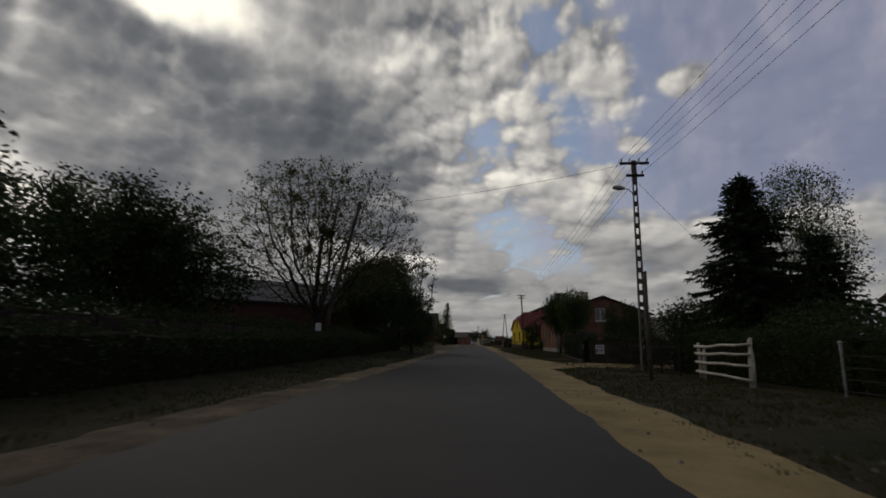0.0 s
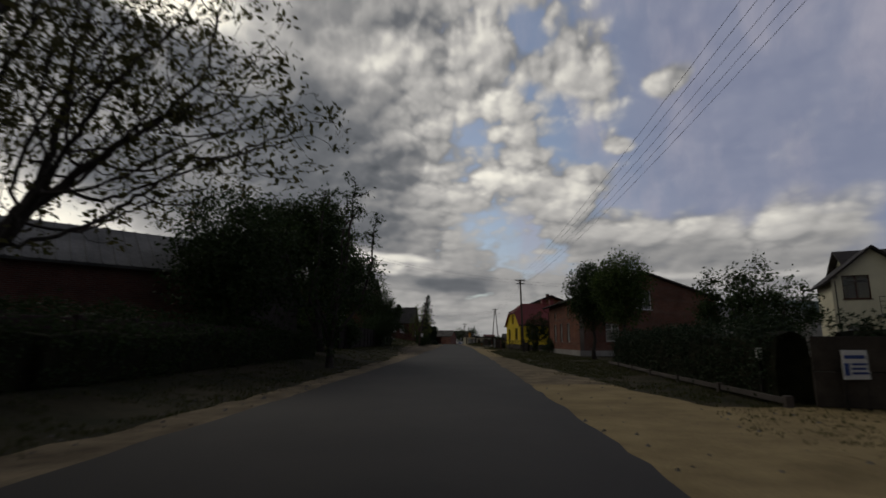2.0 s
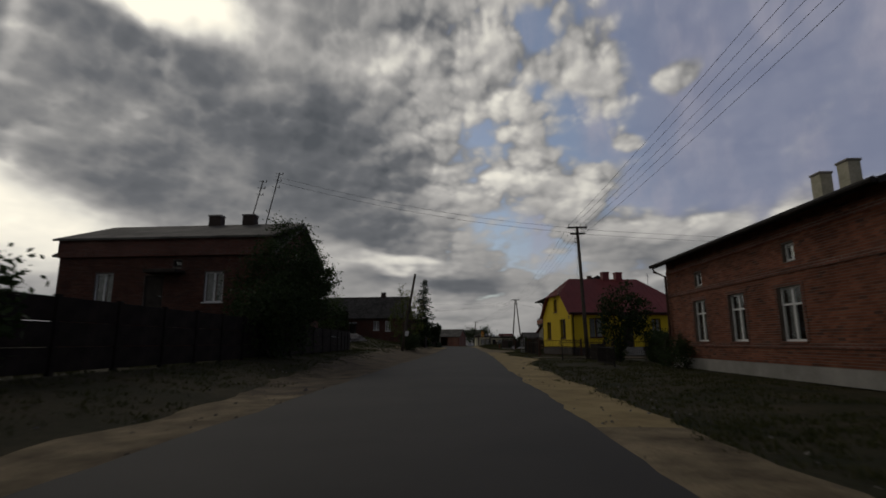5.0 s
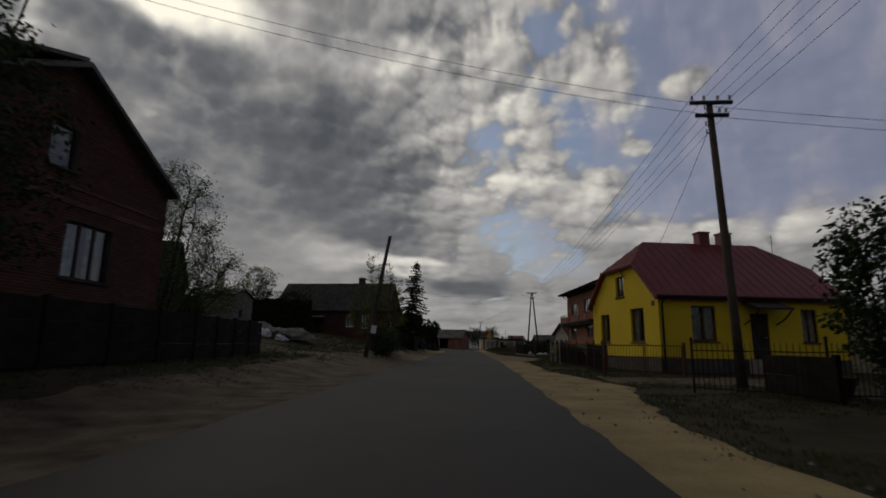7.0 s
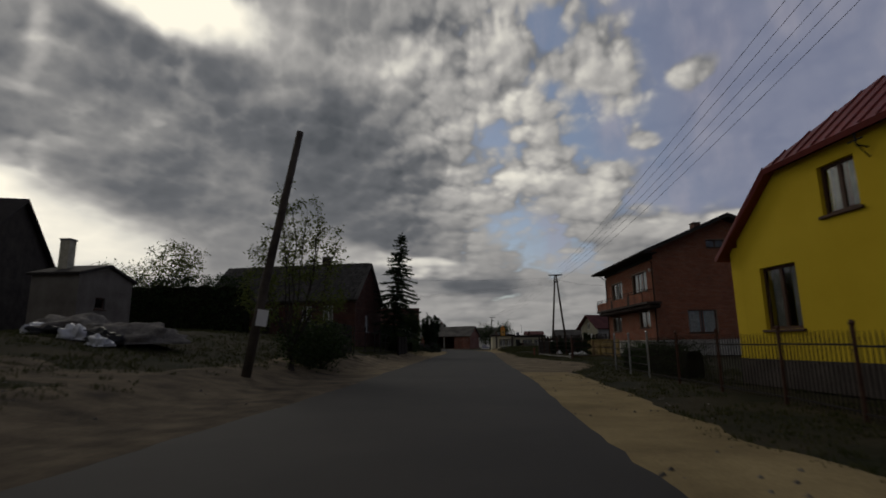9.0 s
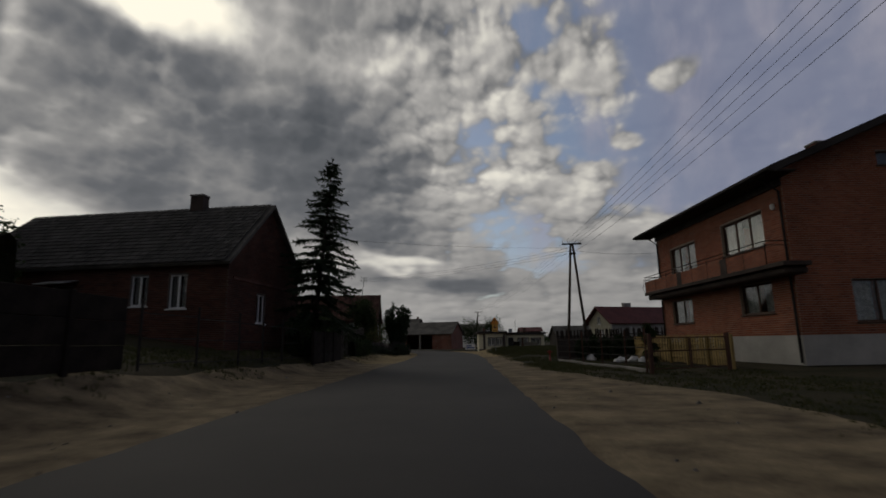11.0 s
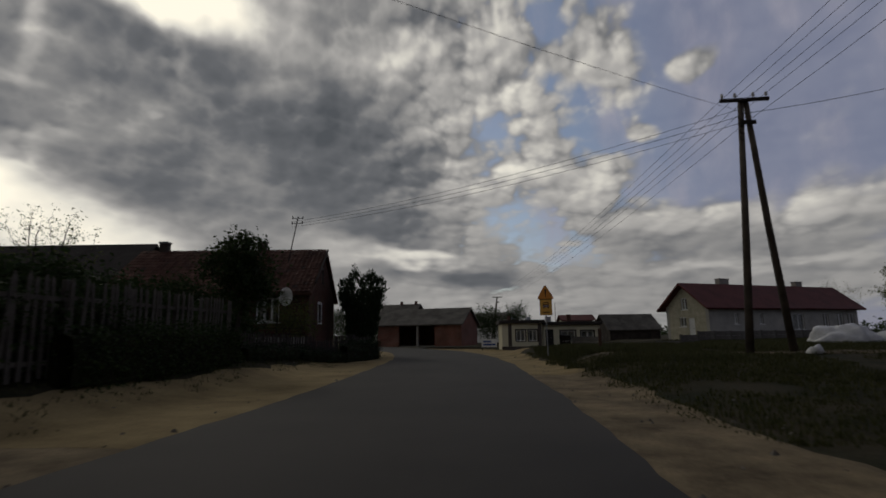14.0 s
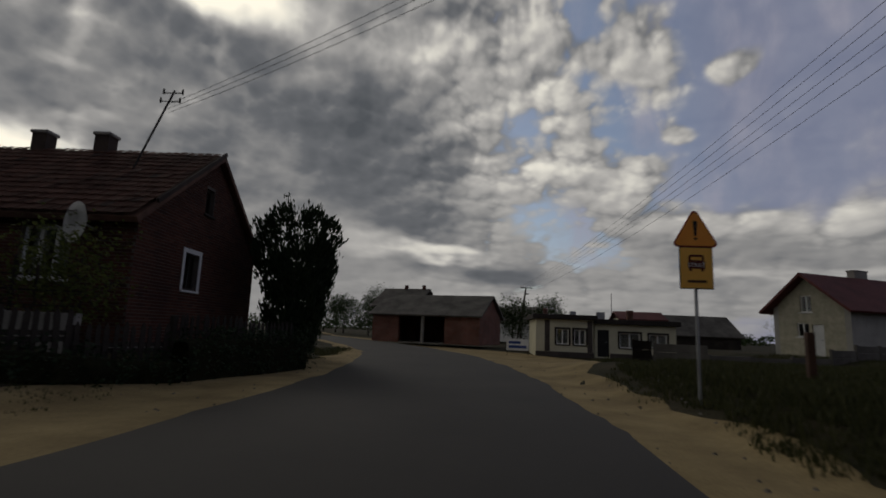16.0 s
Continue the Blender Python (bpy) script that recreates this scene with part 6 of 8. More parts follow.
# the near left: dense dark trees, then the old walnut
broad_tree("tree", (-15.0, 20.5), "dense dark broadleaf tree", [(0, 0, 4.6, 3.6, 3.4, 3.2), (-3.4, 1, 4.8, 3.2, 3, 3.3), (2.4, 1.0, 3.4, 2.2, 2.4, 2.2)], 11, n=567, per=52, spread=0.33, leaf=0.21, leaf_mat=LEAF_DARK, trunk_r=0.25)
broad_tree("tree", (-12.5, 8.5), "dense dark broadleaf tree", [(0, 0, 3.6, 2.6, 3.0, 2.6), (-2.5, 2, 3.8, 3, 3, 2.8)], 12, n=405, per=52, spread=0.33, leaf=0.21, leaf_mat=LEAF_DARK, trunk_r=0.2)
broad_tree("tree", (-20.0, 27.0), "dense dark broadleaf tree", [(0, 0, 5.0, 4, 4, 3.6)], 13, n=351, per=50, spread=0.37, leaf=0.22, leaf_mat=LEAF_DARK, trunk_r=0.25)
grown_tree("walnut_tree", (-10.4, 31.3), "old spreading walnut with thin young leaves", [(0, 0, 7.2, 6.6, 6.0, 4.8), (0, 0, 9.0, 4.4, 4.2, 3.5), (3.6, 0, 5.6, 3.0, 3.0, 1.9), (5.3, 1.4, 5.7, 2.1, 2.6, 1.7), (-3.8, 0, 5.4, 2.6, 3.0, 1.8)], 21, n=4200, step=0.27, fork=2.4, stems=11, spread=0.95, trunk_r=0.30, kill=0.36, shell=0.45, up=0.06, tip=0.008, per=13, clump=0.17, leaf=0.19, leaf_mat=LEAF_WALNUT)
broad_tree("tree", (-9.2, 41.5), "full dark garden tree by the fence", [(0, 0, 3.6, 2.6, 3.0, 3.0), (-1.5, 2.0, 4.3, 2.6, 3.0, 3.2)], 31, n=445, per=42, spread=0.30, leaf=0.19, leaf_mat=LEAF_DARK, trunk_r=0.18)
grown_tree("sumac", (-6.0, 43.5), "upright sumac with bare forked tips", [(0.5, -0.1, 6.2, 1.7, 1.6, 2.5), (0.2, 0, 3.8, 1.9, 1.9, 2.6), (1.3, 0.1, 5.6, 0.8, 0.8, 1.3)], 32, n=420, step=0.34, fork=0.9, stems=5, spread=0.4, trunk_r=0.16, kill=0.7, shell=0.45, up=0.35, tip=0.026, per=26, clump=0.15, leaf=0.21, slim=0.34, leaf_mat=LEAF_DARK, everywhere=0.5)
grown_tree("tree", (-10.2, 55.0), "tall loose tree with light between its leaves", [(0, 0, 5.8, 2.8, 2.8, 4.2), (1.2, -0.6, 4.0, 2.2, 2.2, 2.4)], 33, n=1700, step=0.30, fork=1.4, stems=5, spread=0.5, trunk_r=0.19, kill=0.45, shell=0.5, up=0.2, per=36, clump=0.26, leaf=0.16, slim=0.5, leaf_mat=LEAF_GREEN, everywhere=0.7)
broad_tree("tree", (-8.6, 51.0), "spreading dark tree leaning over the verge", [(1.0, 0, 4.0, 2.4, 2.4, 1.9), (-1.2, 0, 7.0, 3.2, 2.8, 2.5), (-3.6, 0, 6.2, 2.6, 2.6, 2.6)], 34, n=700, per=45, spread=0.30, leaf=0.20, leaf_mat=LEAF_DARK, trunk_r=0.2)
broad_tree("bush", (-9.6, 76.0), "rounded dark bush beside the brick house", [(0, 0, 1.9, 1.8, 2.6, 1.9)], 35, n=229, per=45, spread=0.25, leaf=0.15, leaf_mat=LEAF_DARK, trunk_r=0.08, fork=0.4, stems=3, category="shrub")
broad_tree("tree", (-10.9, 81.0), "garden tree against the brick wall", [(0, 0, 4.4, 2.0, 2.4, 3.4), (0.5, -1.2, 2.6, 1.7, 1.9, 2.0)], 36, n=405, per=32, spread=0.26, leaf=0.16, leaf_mat=LEAF_DARK, trunk_r=0.14)
grown_tree("tree", (-15.0, 94.5), "tall light-leaved shrub tree of many stems", [(0, 0, 5.2, 2.3, 2.3, 3.7), (0.5, 0, 3.0, 2.2, 2.2, 2.0), (2.2, 0, 3.0, 1.6, 1.8, 1.8)], 37, n=1700, step=0.28, fork=0.5, stems=9, spread=0.35, trunk_r=0.22, kill=0.36, shell=0.5, up=0.55, per=44, clump=0.2, leaf=0.105, slim=0.4, leaf_mat=LEAF_GREEN, everywhere=0.7)
grown_tree("tree", (-27.0, 129.0), "small young tree in the yard", [(0.3, 0, 5.4, 2.3, 2.0, 2.3), (-1.2, 0, 4.2, 1.6, 1.5, 1.2)], 38, n=450, step=0.32, fork=2.2, stems=3, spread=0.5, trunk_r=0.11, kill=0.42, up=0.3, per=26, clump=0.22, leaf=0.22, leaf_mat=LEAF_FRESH, everywhere=0.3)
broad_tree("tree", (-40.0, 140.0), "far feathery tree beyond the yard", [(0, 0, 5.6, 4.2, 3.0, 2.6)], 39, n=120, per=20, spread=0.4, leaf=0.22, leaf_mat=LEAF_FRESH, trunk_r=0.12, fork=3)
grown_tree("poplar", (-8.4, 109.3), "young poplar with upright shoots", [(0, 0, 4.3, 1.5, 1.3, 2.9), (1.0, 0, 3.6, 1.3, 1.1, 2.3), (-1.0, 0, 3.4, 1.2, 1.1, 2.2)], 40, n=700, step=0.28, fork=0.5, stems=9, spread=0.3, trunk_r=0.12, kill=0.38, up=0.75, per=26, clump=0.13, leaf=0.14, leaf_mat=LEAF_FRESH, everywhere=0.6)
broad_tree("bush", (-8.3, 112.0), "dark bush beside the road", [(0, 0, 1.0, 1.1, 3.4, 1.0)], 41, stems=4, n=229, per=42, spread=0.20, leaf=0.12, leaf_mat=LEAF_DARK, trunk_r=0.05, fork=0.3, category="shrub")
spruce((-10.3, 136.8), 10.9, 2.4, 50, "tall dark spruce with drooping branches", low=1.8, gappy=0.20, every=0.42, arms=8, lean=5.2)
broad_tree("tree", (-11.0, 151.4), "dark fruit tree behind the palings", [(0, 0, 3.1, 1.15, 1.1, 1.05), (0.4, 0, 2.4, 0.9, 0.9, 0.9)], 51, n=190, per=42, spread=0.19, leaf=0.14, leaf_mat=LEAF_DARK, trunk_r=0.11)
grown_tree("tree", (-27.0, 160.0), "feathery tree behind the barn", [(0, 0, 5.4, 3.0, 3.0, 3.0)], 52, n=600, step=0.34, fork=2.0, stems=5, spread=0.6, trunk_r=0.14, kill=0.5, up=0.2, per=7, clump=0.18, leaf=0.15, leaf_mat=LEAF_FRESH, everywhere=0.3)
broad_tree("bush", (-12.3, 157.8), "flowering shrub under the cottage wall", [(0.6, 0, 1.4, 1.3, 0.8, 1.2)], 53, stems=4, n=120, per=24, spread=0.2, leaf=0.09, leaf_mat=LEAF_FRESH, trunk_r=0.04, fork=0.3, category="shrub")
broad_tree("bush", (-16.0, 156.0), "overgrown lilac by the palings", [(0, 0, 1.7, 1.9, 1.4, 1.6)], 54, stems=4, n=283, per=37, spread=0.23, leaf=0.14, leaf_mat=LEAF_DARK, trunk_r=0.06, fork=0.5, category="shrub")
thuja((-10.3, 165.2), 4.8, 1.5, 55, "bushy dark thuja beside the cottage gable", fan=0.9, per=44)
thuja((-10.9, 167.4), 3.9, 1.2, 56, "bushy dark thuja beside the cottage gable", fan=0.9, per=40)

# the right hand side

spruce((13.1, 26.0), 9.9, 3.9, 60, "broad dark spruce in a front garden", low=0.4, gappy=0.10, arms=10, every=0.27)
spruce((14.3, 22.5), 6.2, 2.4, 61, "smaller dark spruce in a front garden", low=0.3, gappy=0.08, arms=9, every=0.27)
grown_tree("birch", (16.2, 26.8), "white-stemmed birch with hanging leaves", [(0, 0, 7.0, 2.3, 2.3, 3.7), (0.9, 0, 5.4, 2.0, 2.0, 2.2), (-0.6, 0, 8.6, 1.4, 1.4, 2.0)], 62, n=1500, step=0.30, fork=2.4, stems=4, spread=0.3, trunk_r=0.15, kill=0.36, shell=0.55, up=0.25, per=26, clump=0.26, leaf=0.12, slim=0.6, droop=0.9, leaf_mat=LEAF_GREEN, bark=BIRCH_BARK, everywhere=0.7)
broad_tree("bush", (10.0, 25.5), "dark garden bush at the foot of the pole", [(0, 0, 1.7, 2.0, 1.8, 1.7), (2.6, 0.4, 1.6, 2.2, 1.8, 1.6)], 63, stems=4, n=405, per=37, spread=0.25, leaf=0.15, leaf_mat=LEAF_DARK, trunk_r=0.06, fork=0.4, category="shrub")
broad_tree("bush", (11.5, 17.5), "dark bush behind the log fence", [(0, 0, 1.3, 2.2, 2.4, 1.3)], 64, stems=4, n=297, per=37, spread=0.25, leaf=0.15, leaf_mat=LEAF_DARK, trunk_r=0.06, fork=0.4, category="shrub")
broad_tree("tree", (8.6, 58.0), "clipped round linden with a dark crown", [(0, 0, 4.5, 1.8, 1.8, 2.2)], 65, n=350, per=42, spread=0.25, leaf=0.18, leaf_mat=LEAF_DARK, trunk_r=0.15, fork=2.0, group="street lindens")
broad_tree("tree", (9.3, 53.2), "round linden with fresh green leaves", [(0, 0, 4.5, 1.75, 1.75, 2.2)], 66, n=330, per=40, spread=0.25, leaf=0.17, leaf_mat=LEAF_GREEN, trunk_r=0.15, fork=2.0, group="street lindens")
broad_tree("shrub", (12.4, 46.5), "shrub of upright shoots over the hedge", [(-1.0, 0, 2.9, 0.7, 0.7, 1.6), (0.8, 0.3, 3.1, 0.8, 0.8, 1.7), (2.2, 0.5, 2.6, 0.6, 0.6, 1.5)], 67, stems=5, n=202, per=32, spread=0.18, leaf=0.16, leaf_mat=LEAF_DARK, trunk_r=0.06, fork=0.6, category="shrub")
grown_tree("shrub", (10.8, 41.5), "tall shrub of upright leafy shoots behind the hedge", [(-0.8, 0, 2.7, 0.5, 0.5, 1.6), (0.25, 0, 3.0, 0.55, 0.55, 1.8), (1.25, 0.2, 2.6, 0.45, 0.45, 1.5), (2.1, 0.2, 2.5, 0.4, 0.4, 1.3)], 68, n=420, step=0.2, fork=0.4, stems=7, spread=0.45, trunk_r=0.09, kill=0.34, up=0.9, tip=0.01, per=26, clump=0.15, leaf=0.16, leaf_mat=LEAF_DARK, category="shrub", everywhere=0.7)
grown_tree("magnolia", (8.0, 85.0), "young magnolia with clustered leaves", [(-0.5, 0, 2.8, 0.85, 0.85, 1.8), (0.5, 0.2, 2.9, 0.9, 0.9, 1.9), (1.5, 0.3, 2.6, 0.75, 0.75, 1.5)], 69, n=620, step=0.2, fork=0.5, stems=8, spread=0.45, trunk_r=0.10, kill=0.32, up=0.6, tip=0.010, per=26, clump=0.14, leaf=0.17, slim=0.5, leaf_mat=LEAF_DARK, everywhere=0.6)
broad_tree("bush", (8.8, 77.3), "small dark bush at the foot of the brick wall", [(0, 0, 0.7, 1.2, 1.3, 0.75)], 70, stems=3, n=170, per=34, spread=0.12, leaf=0.09, leaf_mat=LEAF_DARK, trunk_r=0.03, fork=0.1, category="shrub")
hedge([(9.5, 80.6), (10.3, 86.0)], 1.75, 1.1, 71, "clipped dark hedge between two gardens")
hedge([(6.6, 32.6), (7.4, 41.0), (8.4, 51.0)], 1.75, 1.0, 72, "low dark roadside hedge", NEEDLES)
hedge([(9.0, 50.6), (16.0, 49.8)], 1.5, 0.9, 73, "dark clipped garden hedge")
broad_tree("tree", (36.0, 196.0), "bare-topped fruit tree beyond the long house", [(0, 0, 4.2, 2.6, 2.2, 2.4)], 75, n=120, per=8, spread=0.25, leaf=0.12, leaf_mat=LEAF_FRESH, trunk_r=0.1, fork=1.6)
broad_tree("tree", (19.5, 196.0), "small tree by the block house", [(0, 0, 2.9, 1.8, 1.6, 1.7)], 76, n=90, per=10, spread=0.25, leaf=0.13, leaf_mat=LEAF_FRESH, trunk_r=0.08, fork=1.4)
for i, (x, y) in enumerate(((-3.5, 212.0), (1.0, 216.0), (-21.0, 216.0), (-25.0, 224.0), (-31.0, 230.0), (-36.0, 240.0))):
    broad_tree("tree", (x, y), "distant round tree behind the village", [(0, 0, 3.4 + 0.5 * (i % 3), 2.6, 2.4, 2.6)], 80 + i, n=170, per=26, spread=0.35, leaf=0.22, leaf_mat=LEAF_DARK, trunk_r=0.12, fork=1.4)

# rank growth behind the old palings
for i, (x, y, h, r) in enumerate(((-12.2, 145.0, 2.2, 1.7), (-13.6, 149.0, 2.3, 1.9), (-12.4, 153.0, 1.7, 1.2), (-17.0, 151.0, 2.3, 2.0), (-13.2, 141.5, 2.3, 1.6))):
    broad_tree("lilac", (x, y), "rank dark lilac behind the palings", [(0, 0, h * 0.5, r, r, h * 0.5)], 120 + i, stems=4, n=260, per=38, spread=0.24, leaf=0.15, leaf_mat=LEAF_DARK, trunk_r=0.06, fork=0.4, category="shrub", group="lilacs")
hedge([(-9.7, 143.0), (-9.9, 147.0), (-10.3, 150.0)], 1.1, 0.7, 130, "rank weeds and suckers before the palings", dens=110)
for i, (x, y, h, r) in enumerate(((-13.2, 58.5, 3.8, 2.4), (-10.4, 61.5, 2.6, 1.7), (-15.2, 14.2, 4.6, 2.8), (-16.6, 61.5, 4.2, 3.0))):
    broad_tree("bush", (x, y), "tall dense dark garden bush", [(0, 0, h * 0.5, r, r, h * 0.5)], 140 + i, stems=4, n=330, per=40, spread=0.26, leaf=0.17, leaf_mat=LEAF_DARK, trunk_r=0.07, fork=0.4, category="shrub")
limb_tree("tree", (22.5, 167.0), "small pale-leaved fruit tree before the long house", 150, 6, 0.8, 1.3, (0, 0, 3.2, 2.0, 1.8, 2.2), r0=0.05, trunk=1.0, levels=4, split=(2, 3), spread=34, up=0.06, per=6, clump=0.12, leaf=0.11, leaf_mat=LEAF_FRESH, trunk_r=0.09, leafy=1)
limb_tree("tree", (-10.2, 78.6), "loose garden tree reaching out over the fence", 151, 6, 0.8, 1.8, (0, 0, 2.9, 2.2, 2.0, 2.4), r0=0.06, trunk=0.7, levels=4, split=(2, 3), spread=34, up=0.05, per=8, clump=0.18, leaf=0.17, leaf_mat=LEAF_DARK, trunk_r=0.12, leafy=1)
hedge([(-36.0, 127.5), (-24.0, 128.0), (-20.0, 128.5)], 4.4, 1.6, 131, "tall dark hedge at the back of the yard", dens=40, leaf=0.16)

# ---- fences, gates and walls ----
def along(pts, every):
    """Points at even steps along a line, with the heading of each."""
    out = []
    for (x0, y0), (x1, y1) in zip(pts, pts[1:]):
        ln = math.hypot(x1 - x0, y1 - y0)
        n = max(int(round(ln / every)), 1)
        for i in range(n):
            t = i / n
            out.append((x0 + (x1 - x0) * t, y0 + (y1 - y0) * t, math.degrees(math.atan2(y1 - y0, x1 - x0)), ln / n))
    return out


def slab_fence(pts, rows, slab_h, label, mat=CONCRETE, every=2.0, thick=0.06):
    """Posts with stacked panels slotted between them."""
    fence = thing("fence", pose(0, 0, 0), label, "fence")
    slabs, post_me = {}, None
    for x, y, deg, ln in along(pts, every):
        m = pose(x, y, ground_z(x, y), 0, 0, deg)
        if post_me is None:
            first = part("post", soft_box(-0.07, -0.07, -0.2, 0.07, 0.07, rows * slab_h + 0.08, 0.012), mat, fence, "", m)
            post_me = first.data
        else:
            hang(new("post", post_me), fence, "", m)
        key = round(ln, 2)
        for r in range(rows):
            mr = m @ pose(0, 0.006 * ((r * 7 + int(x * 3)) % 3 - 1), 0.04 + r * slab_h)
            if key not in slabs:
                slabs[key] = part("slab", soft_box(0.075, -thick / 2, 0, ln - 0.075, thick / 2, slab_h - 0.012, 0.01), mat, fence, "", mr).data
            else:
                hang(new("slab", slabs[key]), fence, "", mr)
    return fence


def bar_fence(pts, h, label, post_mat=RUST, bar_mat=IRON, every=2.4, gap=0.13, base=0.0, spear=0.06, bars=True, post_h=0.15, mesh_rails=2):
    """Iron posts, two rails and upright bars, on a low kerb where there is one."""
    fence = thing("fence", pose(0, 0, 0), label, "fence")
    post_me, bar_me, rails, kerbs, count = None, None, {}, {}, 0
    for x, y, deg, ln in along(pts, every):
        m = pose(x, y, ground_z(x, y), 0, 0, deg)
        if post_me is None:
            bm = bmesh.new()
            tube(bm, [(0, 0, -0.2), (0, 0, base + h + post_h)], 0.035, 8)
            tube(bm, [(0, 0, base + h + post_h), (0, 0, base + h + post_h + 0.05), (0, 0, base + h + post_h + 0.1)], [0.03, 0.05, 0.02], 8)
            post_me = part("post", bm, post_mat, fence, "", m).data
        else:
            hang(new("post", post_me), fence, "", m)
        key = round(ln, 2)
        for z in [base + 0.12 + (h - 0.24) * k / (mesh_rails - 1) for k in range(mesh_rails)]:
            mr = m @ pose(0, 0, z)
            if key not in rails:
                rails[key] = part("rail", boxes((0.0, -0.015, -0.015, ln, 0.015, 0.015)), bar_mat, fence, "", mr).data
            else:
                hang(new("rail", rails[key]), fence, "", mr)
        if base:
            if key not in kerbs:
                kerbs[key] = part("kerb", soft_box(0, -0.09, -0.2, ln, 0.09, base, 0.012), CONCRETE, fence, "", m).data
            else:
                hang(new("kerb", kerbs[key]), fence, "", m)
        if bars:
            n = int(ln / gap)
            for i in range(1, n):
                mb = m @ pose(i * ln / n, 0, base + 0.05)
                if bar_me is None:
                    bm = bmesh.new()
                    tube(bm, [(0, 0, 0), (0, 0, h - 0.05), (0, 0, h + spear)], [0.011, 0.011, 0.004], 5)
                    bar_me = part("bar", bm, bar_mat, fence, "", mb).data
                else:
                    hang(new("bar", bar_me), fence, "", mb)
    return fence


def paling(pts, h, label, mat=WOOD_DARK, board=0.09, gap=0.07, every=2.2, seed=3, missing=0.0, category="fence"):
    """A wooden fence of pointed pales, a little uneven."""
    rng = random.Random(seed)
    fence = thing("fence", pose(0, 0, 0), label, category)
    post_me, pale_me, rails = None, [], {}
    for i in range(3):
        bm = bmesh.new()
        b = board / 2 * (0.9 + 0.1 * i)
        v = [(-b, 0), (b, 0), (b, h - 0.07), (0, h + 0.02 * i), (-b, h - 0.07)]
        lo, hi = [bm.verts.new((x, -0.011, z)) for x, z in v], [bm.verts.new((x, 0.011, z)) for x, z in v]
        bm.faces.new(lo)
        bm.faces.new(hi[::-1])
        for k in range(5):
            bm.faces.new((lo[(k + 1) % 5], lo[k], hi[k], hi[(k + 1) % 5]))
        me = bpy.data.meshes.new("pale")
        bm.to_mesh(me)
        bm.free()
        me.materials.append(mat)
        pale_me.append(me)
    for x, y, deg, ln in along(pts, every):
        m = pose(x, y, ground_z(x, y), 0, 0, deg)
        if post_me is None:
            post_me = part("post", soft_box(-0.06, 0.03, -0.3, 0.06, 0.14, h + 0.02, 0.01), mat, fence, "", m).data
        else:
            hang(new("post", post_me), fence, "", m)
        key = round(ln, 2)
        for z in (0.3, h - 0.35):
            mr = m @ pose(0, 0, z)
            if key not in rails:
                rails[key] = part("rail", boxes((0, 0.013, 0, ln, 0.05, 0.08)), mat, fence, "", mr).data
            else:
                hang(new("rail", rails[key]), fence, "", mr)
        n = int(ln / (board + gap))
        for i in range(n):
            if rng.random() < missing:
                continue
            hang(new("pale", rng.choice(pale_me)), fence, "", m @ pose((i + 0.5) * ln / n, 0, 0.06 + rng.uniform(-0.03, 0.03), rng.gauss(0, 1.0), rng.gauss(0, 2.0), 0))
    return fence


def log_gate():
    """A pole gate of peeled logs between crooked posts."""
    g = thing("gate", pose(7.85, 19.5, 0, 0, 0, -89), "gate of pale peeled logs, rails uneven", "gate")
    for x, tilt, h in ((0.0, -3, 1.25), (0.35, 2, 1.15), (3.4, 6, 1.4), (3.55, -4, 1.35)):
        bm = bmesh.new()
        tube(bm, [(x, 0, -0.3), (x + 0.02, 0, h * 0.5), (x + math.radians(tilt) * h, 0, h)], [0.065, 0.06, 0.05], 8)
        part("post", bm, WOOD_PALE, g, smooth=True)
    for z, dz in ((0.22, -0.06), (0.55, 0.03), (0.85, 0.07), (1.10, 0.12)):
        bm = bmesh.new()
        tube(bm, [(-0.1, -0.09, z + 0.02), (0.9, -0.10, z + 0.0), (1.9, -0.09, z + dz * 0.5 + 0.02), (2.8, -0.10, z + dz * 0.6), (3.6, -0.09, z + dz)], [0.05, 0.048, 0.045, 0.042, 0.038], 8)
        part("rail", bm, WOOD_PALE, g, smooth=True)
    return g


def double_gate(x, y, deg, w, h, label, mat=RUST):
    g = thing("gate", pose(x, y, ground_z(x, y), 0, 0, deg), label, "gate")
    for px in (0.0, w):
        part("post", soft_box(px - 0.06, -0.06, -0.2, px + 0.06, 0.06, h + 0.15, 0.012), mat, g)
    for i in range(2):
        a, b = (0.08, w / 2 - 0.02) if i == 0 else (w / 2 + 0.02, w - 0.08)
        fr = wall_mesh([(0, h - 0.1), (b - a, h - 0.1)], [(0.04, 0.04, b - a - 0.04, h * 0.5), (0.04, h * 0.5 + 0.04, b - a - 0.04, h - 0.14)], 0.03)
        leaf = part("leaf", fr, mat, g, "", pose(a, -0.015, 0.12))
        n = int((b - a) / 0.12)
        for k in range(1, n):
            bm = bmesh.new()
            bar(bm, (k * (b - a) / n, 0.015, 0.04), (k * (b - a) / n, 0.015, h - 0.12), 0.009, 5)
            part("bar", bm, IRON, leaf)
    return g


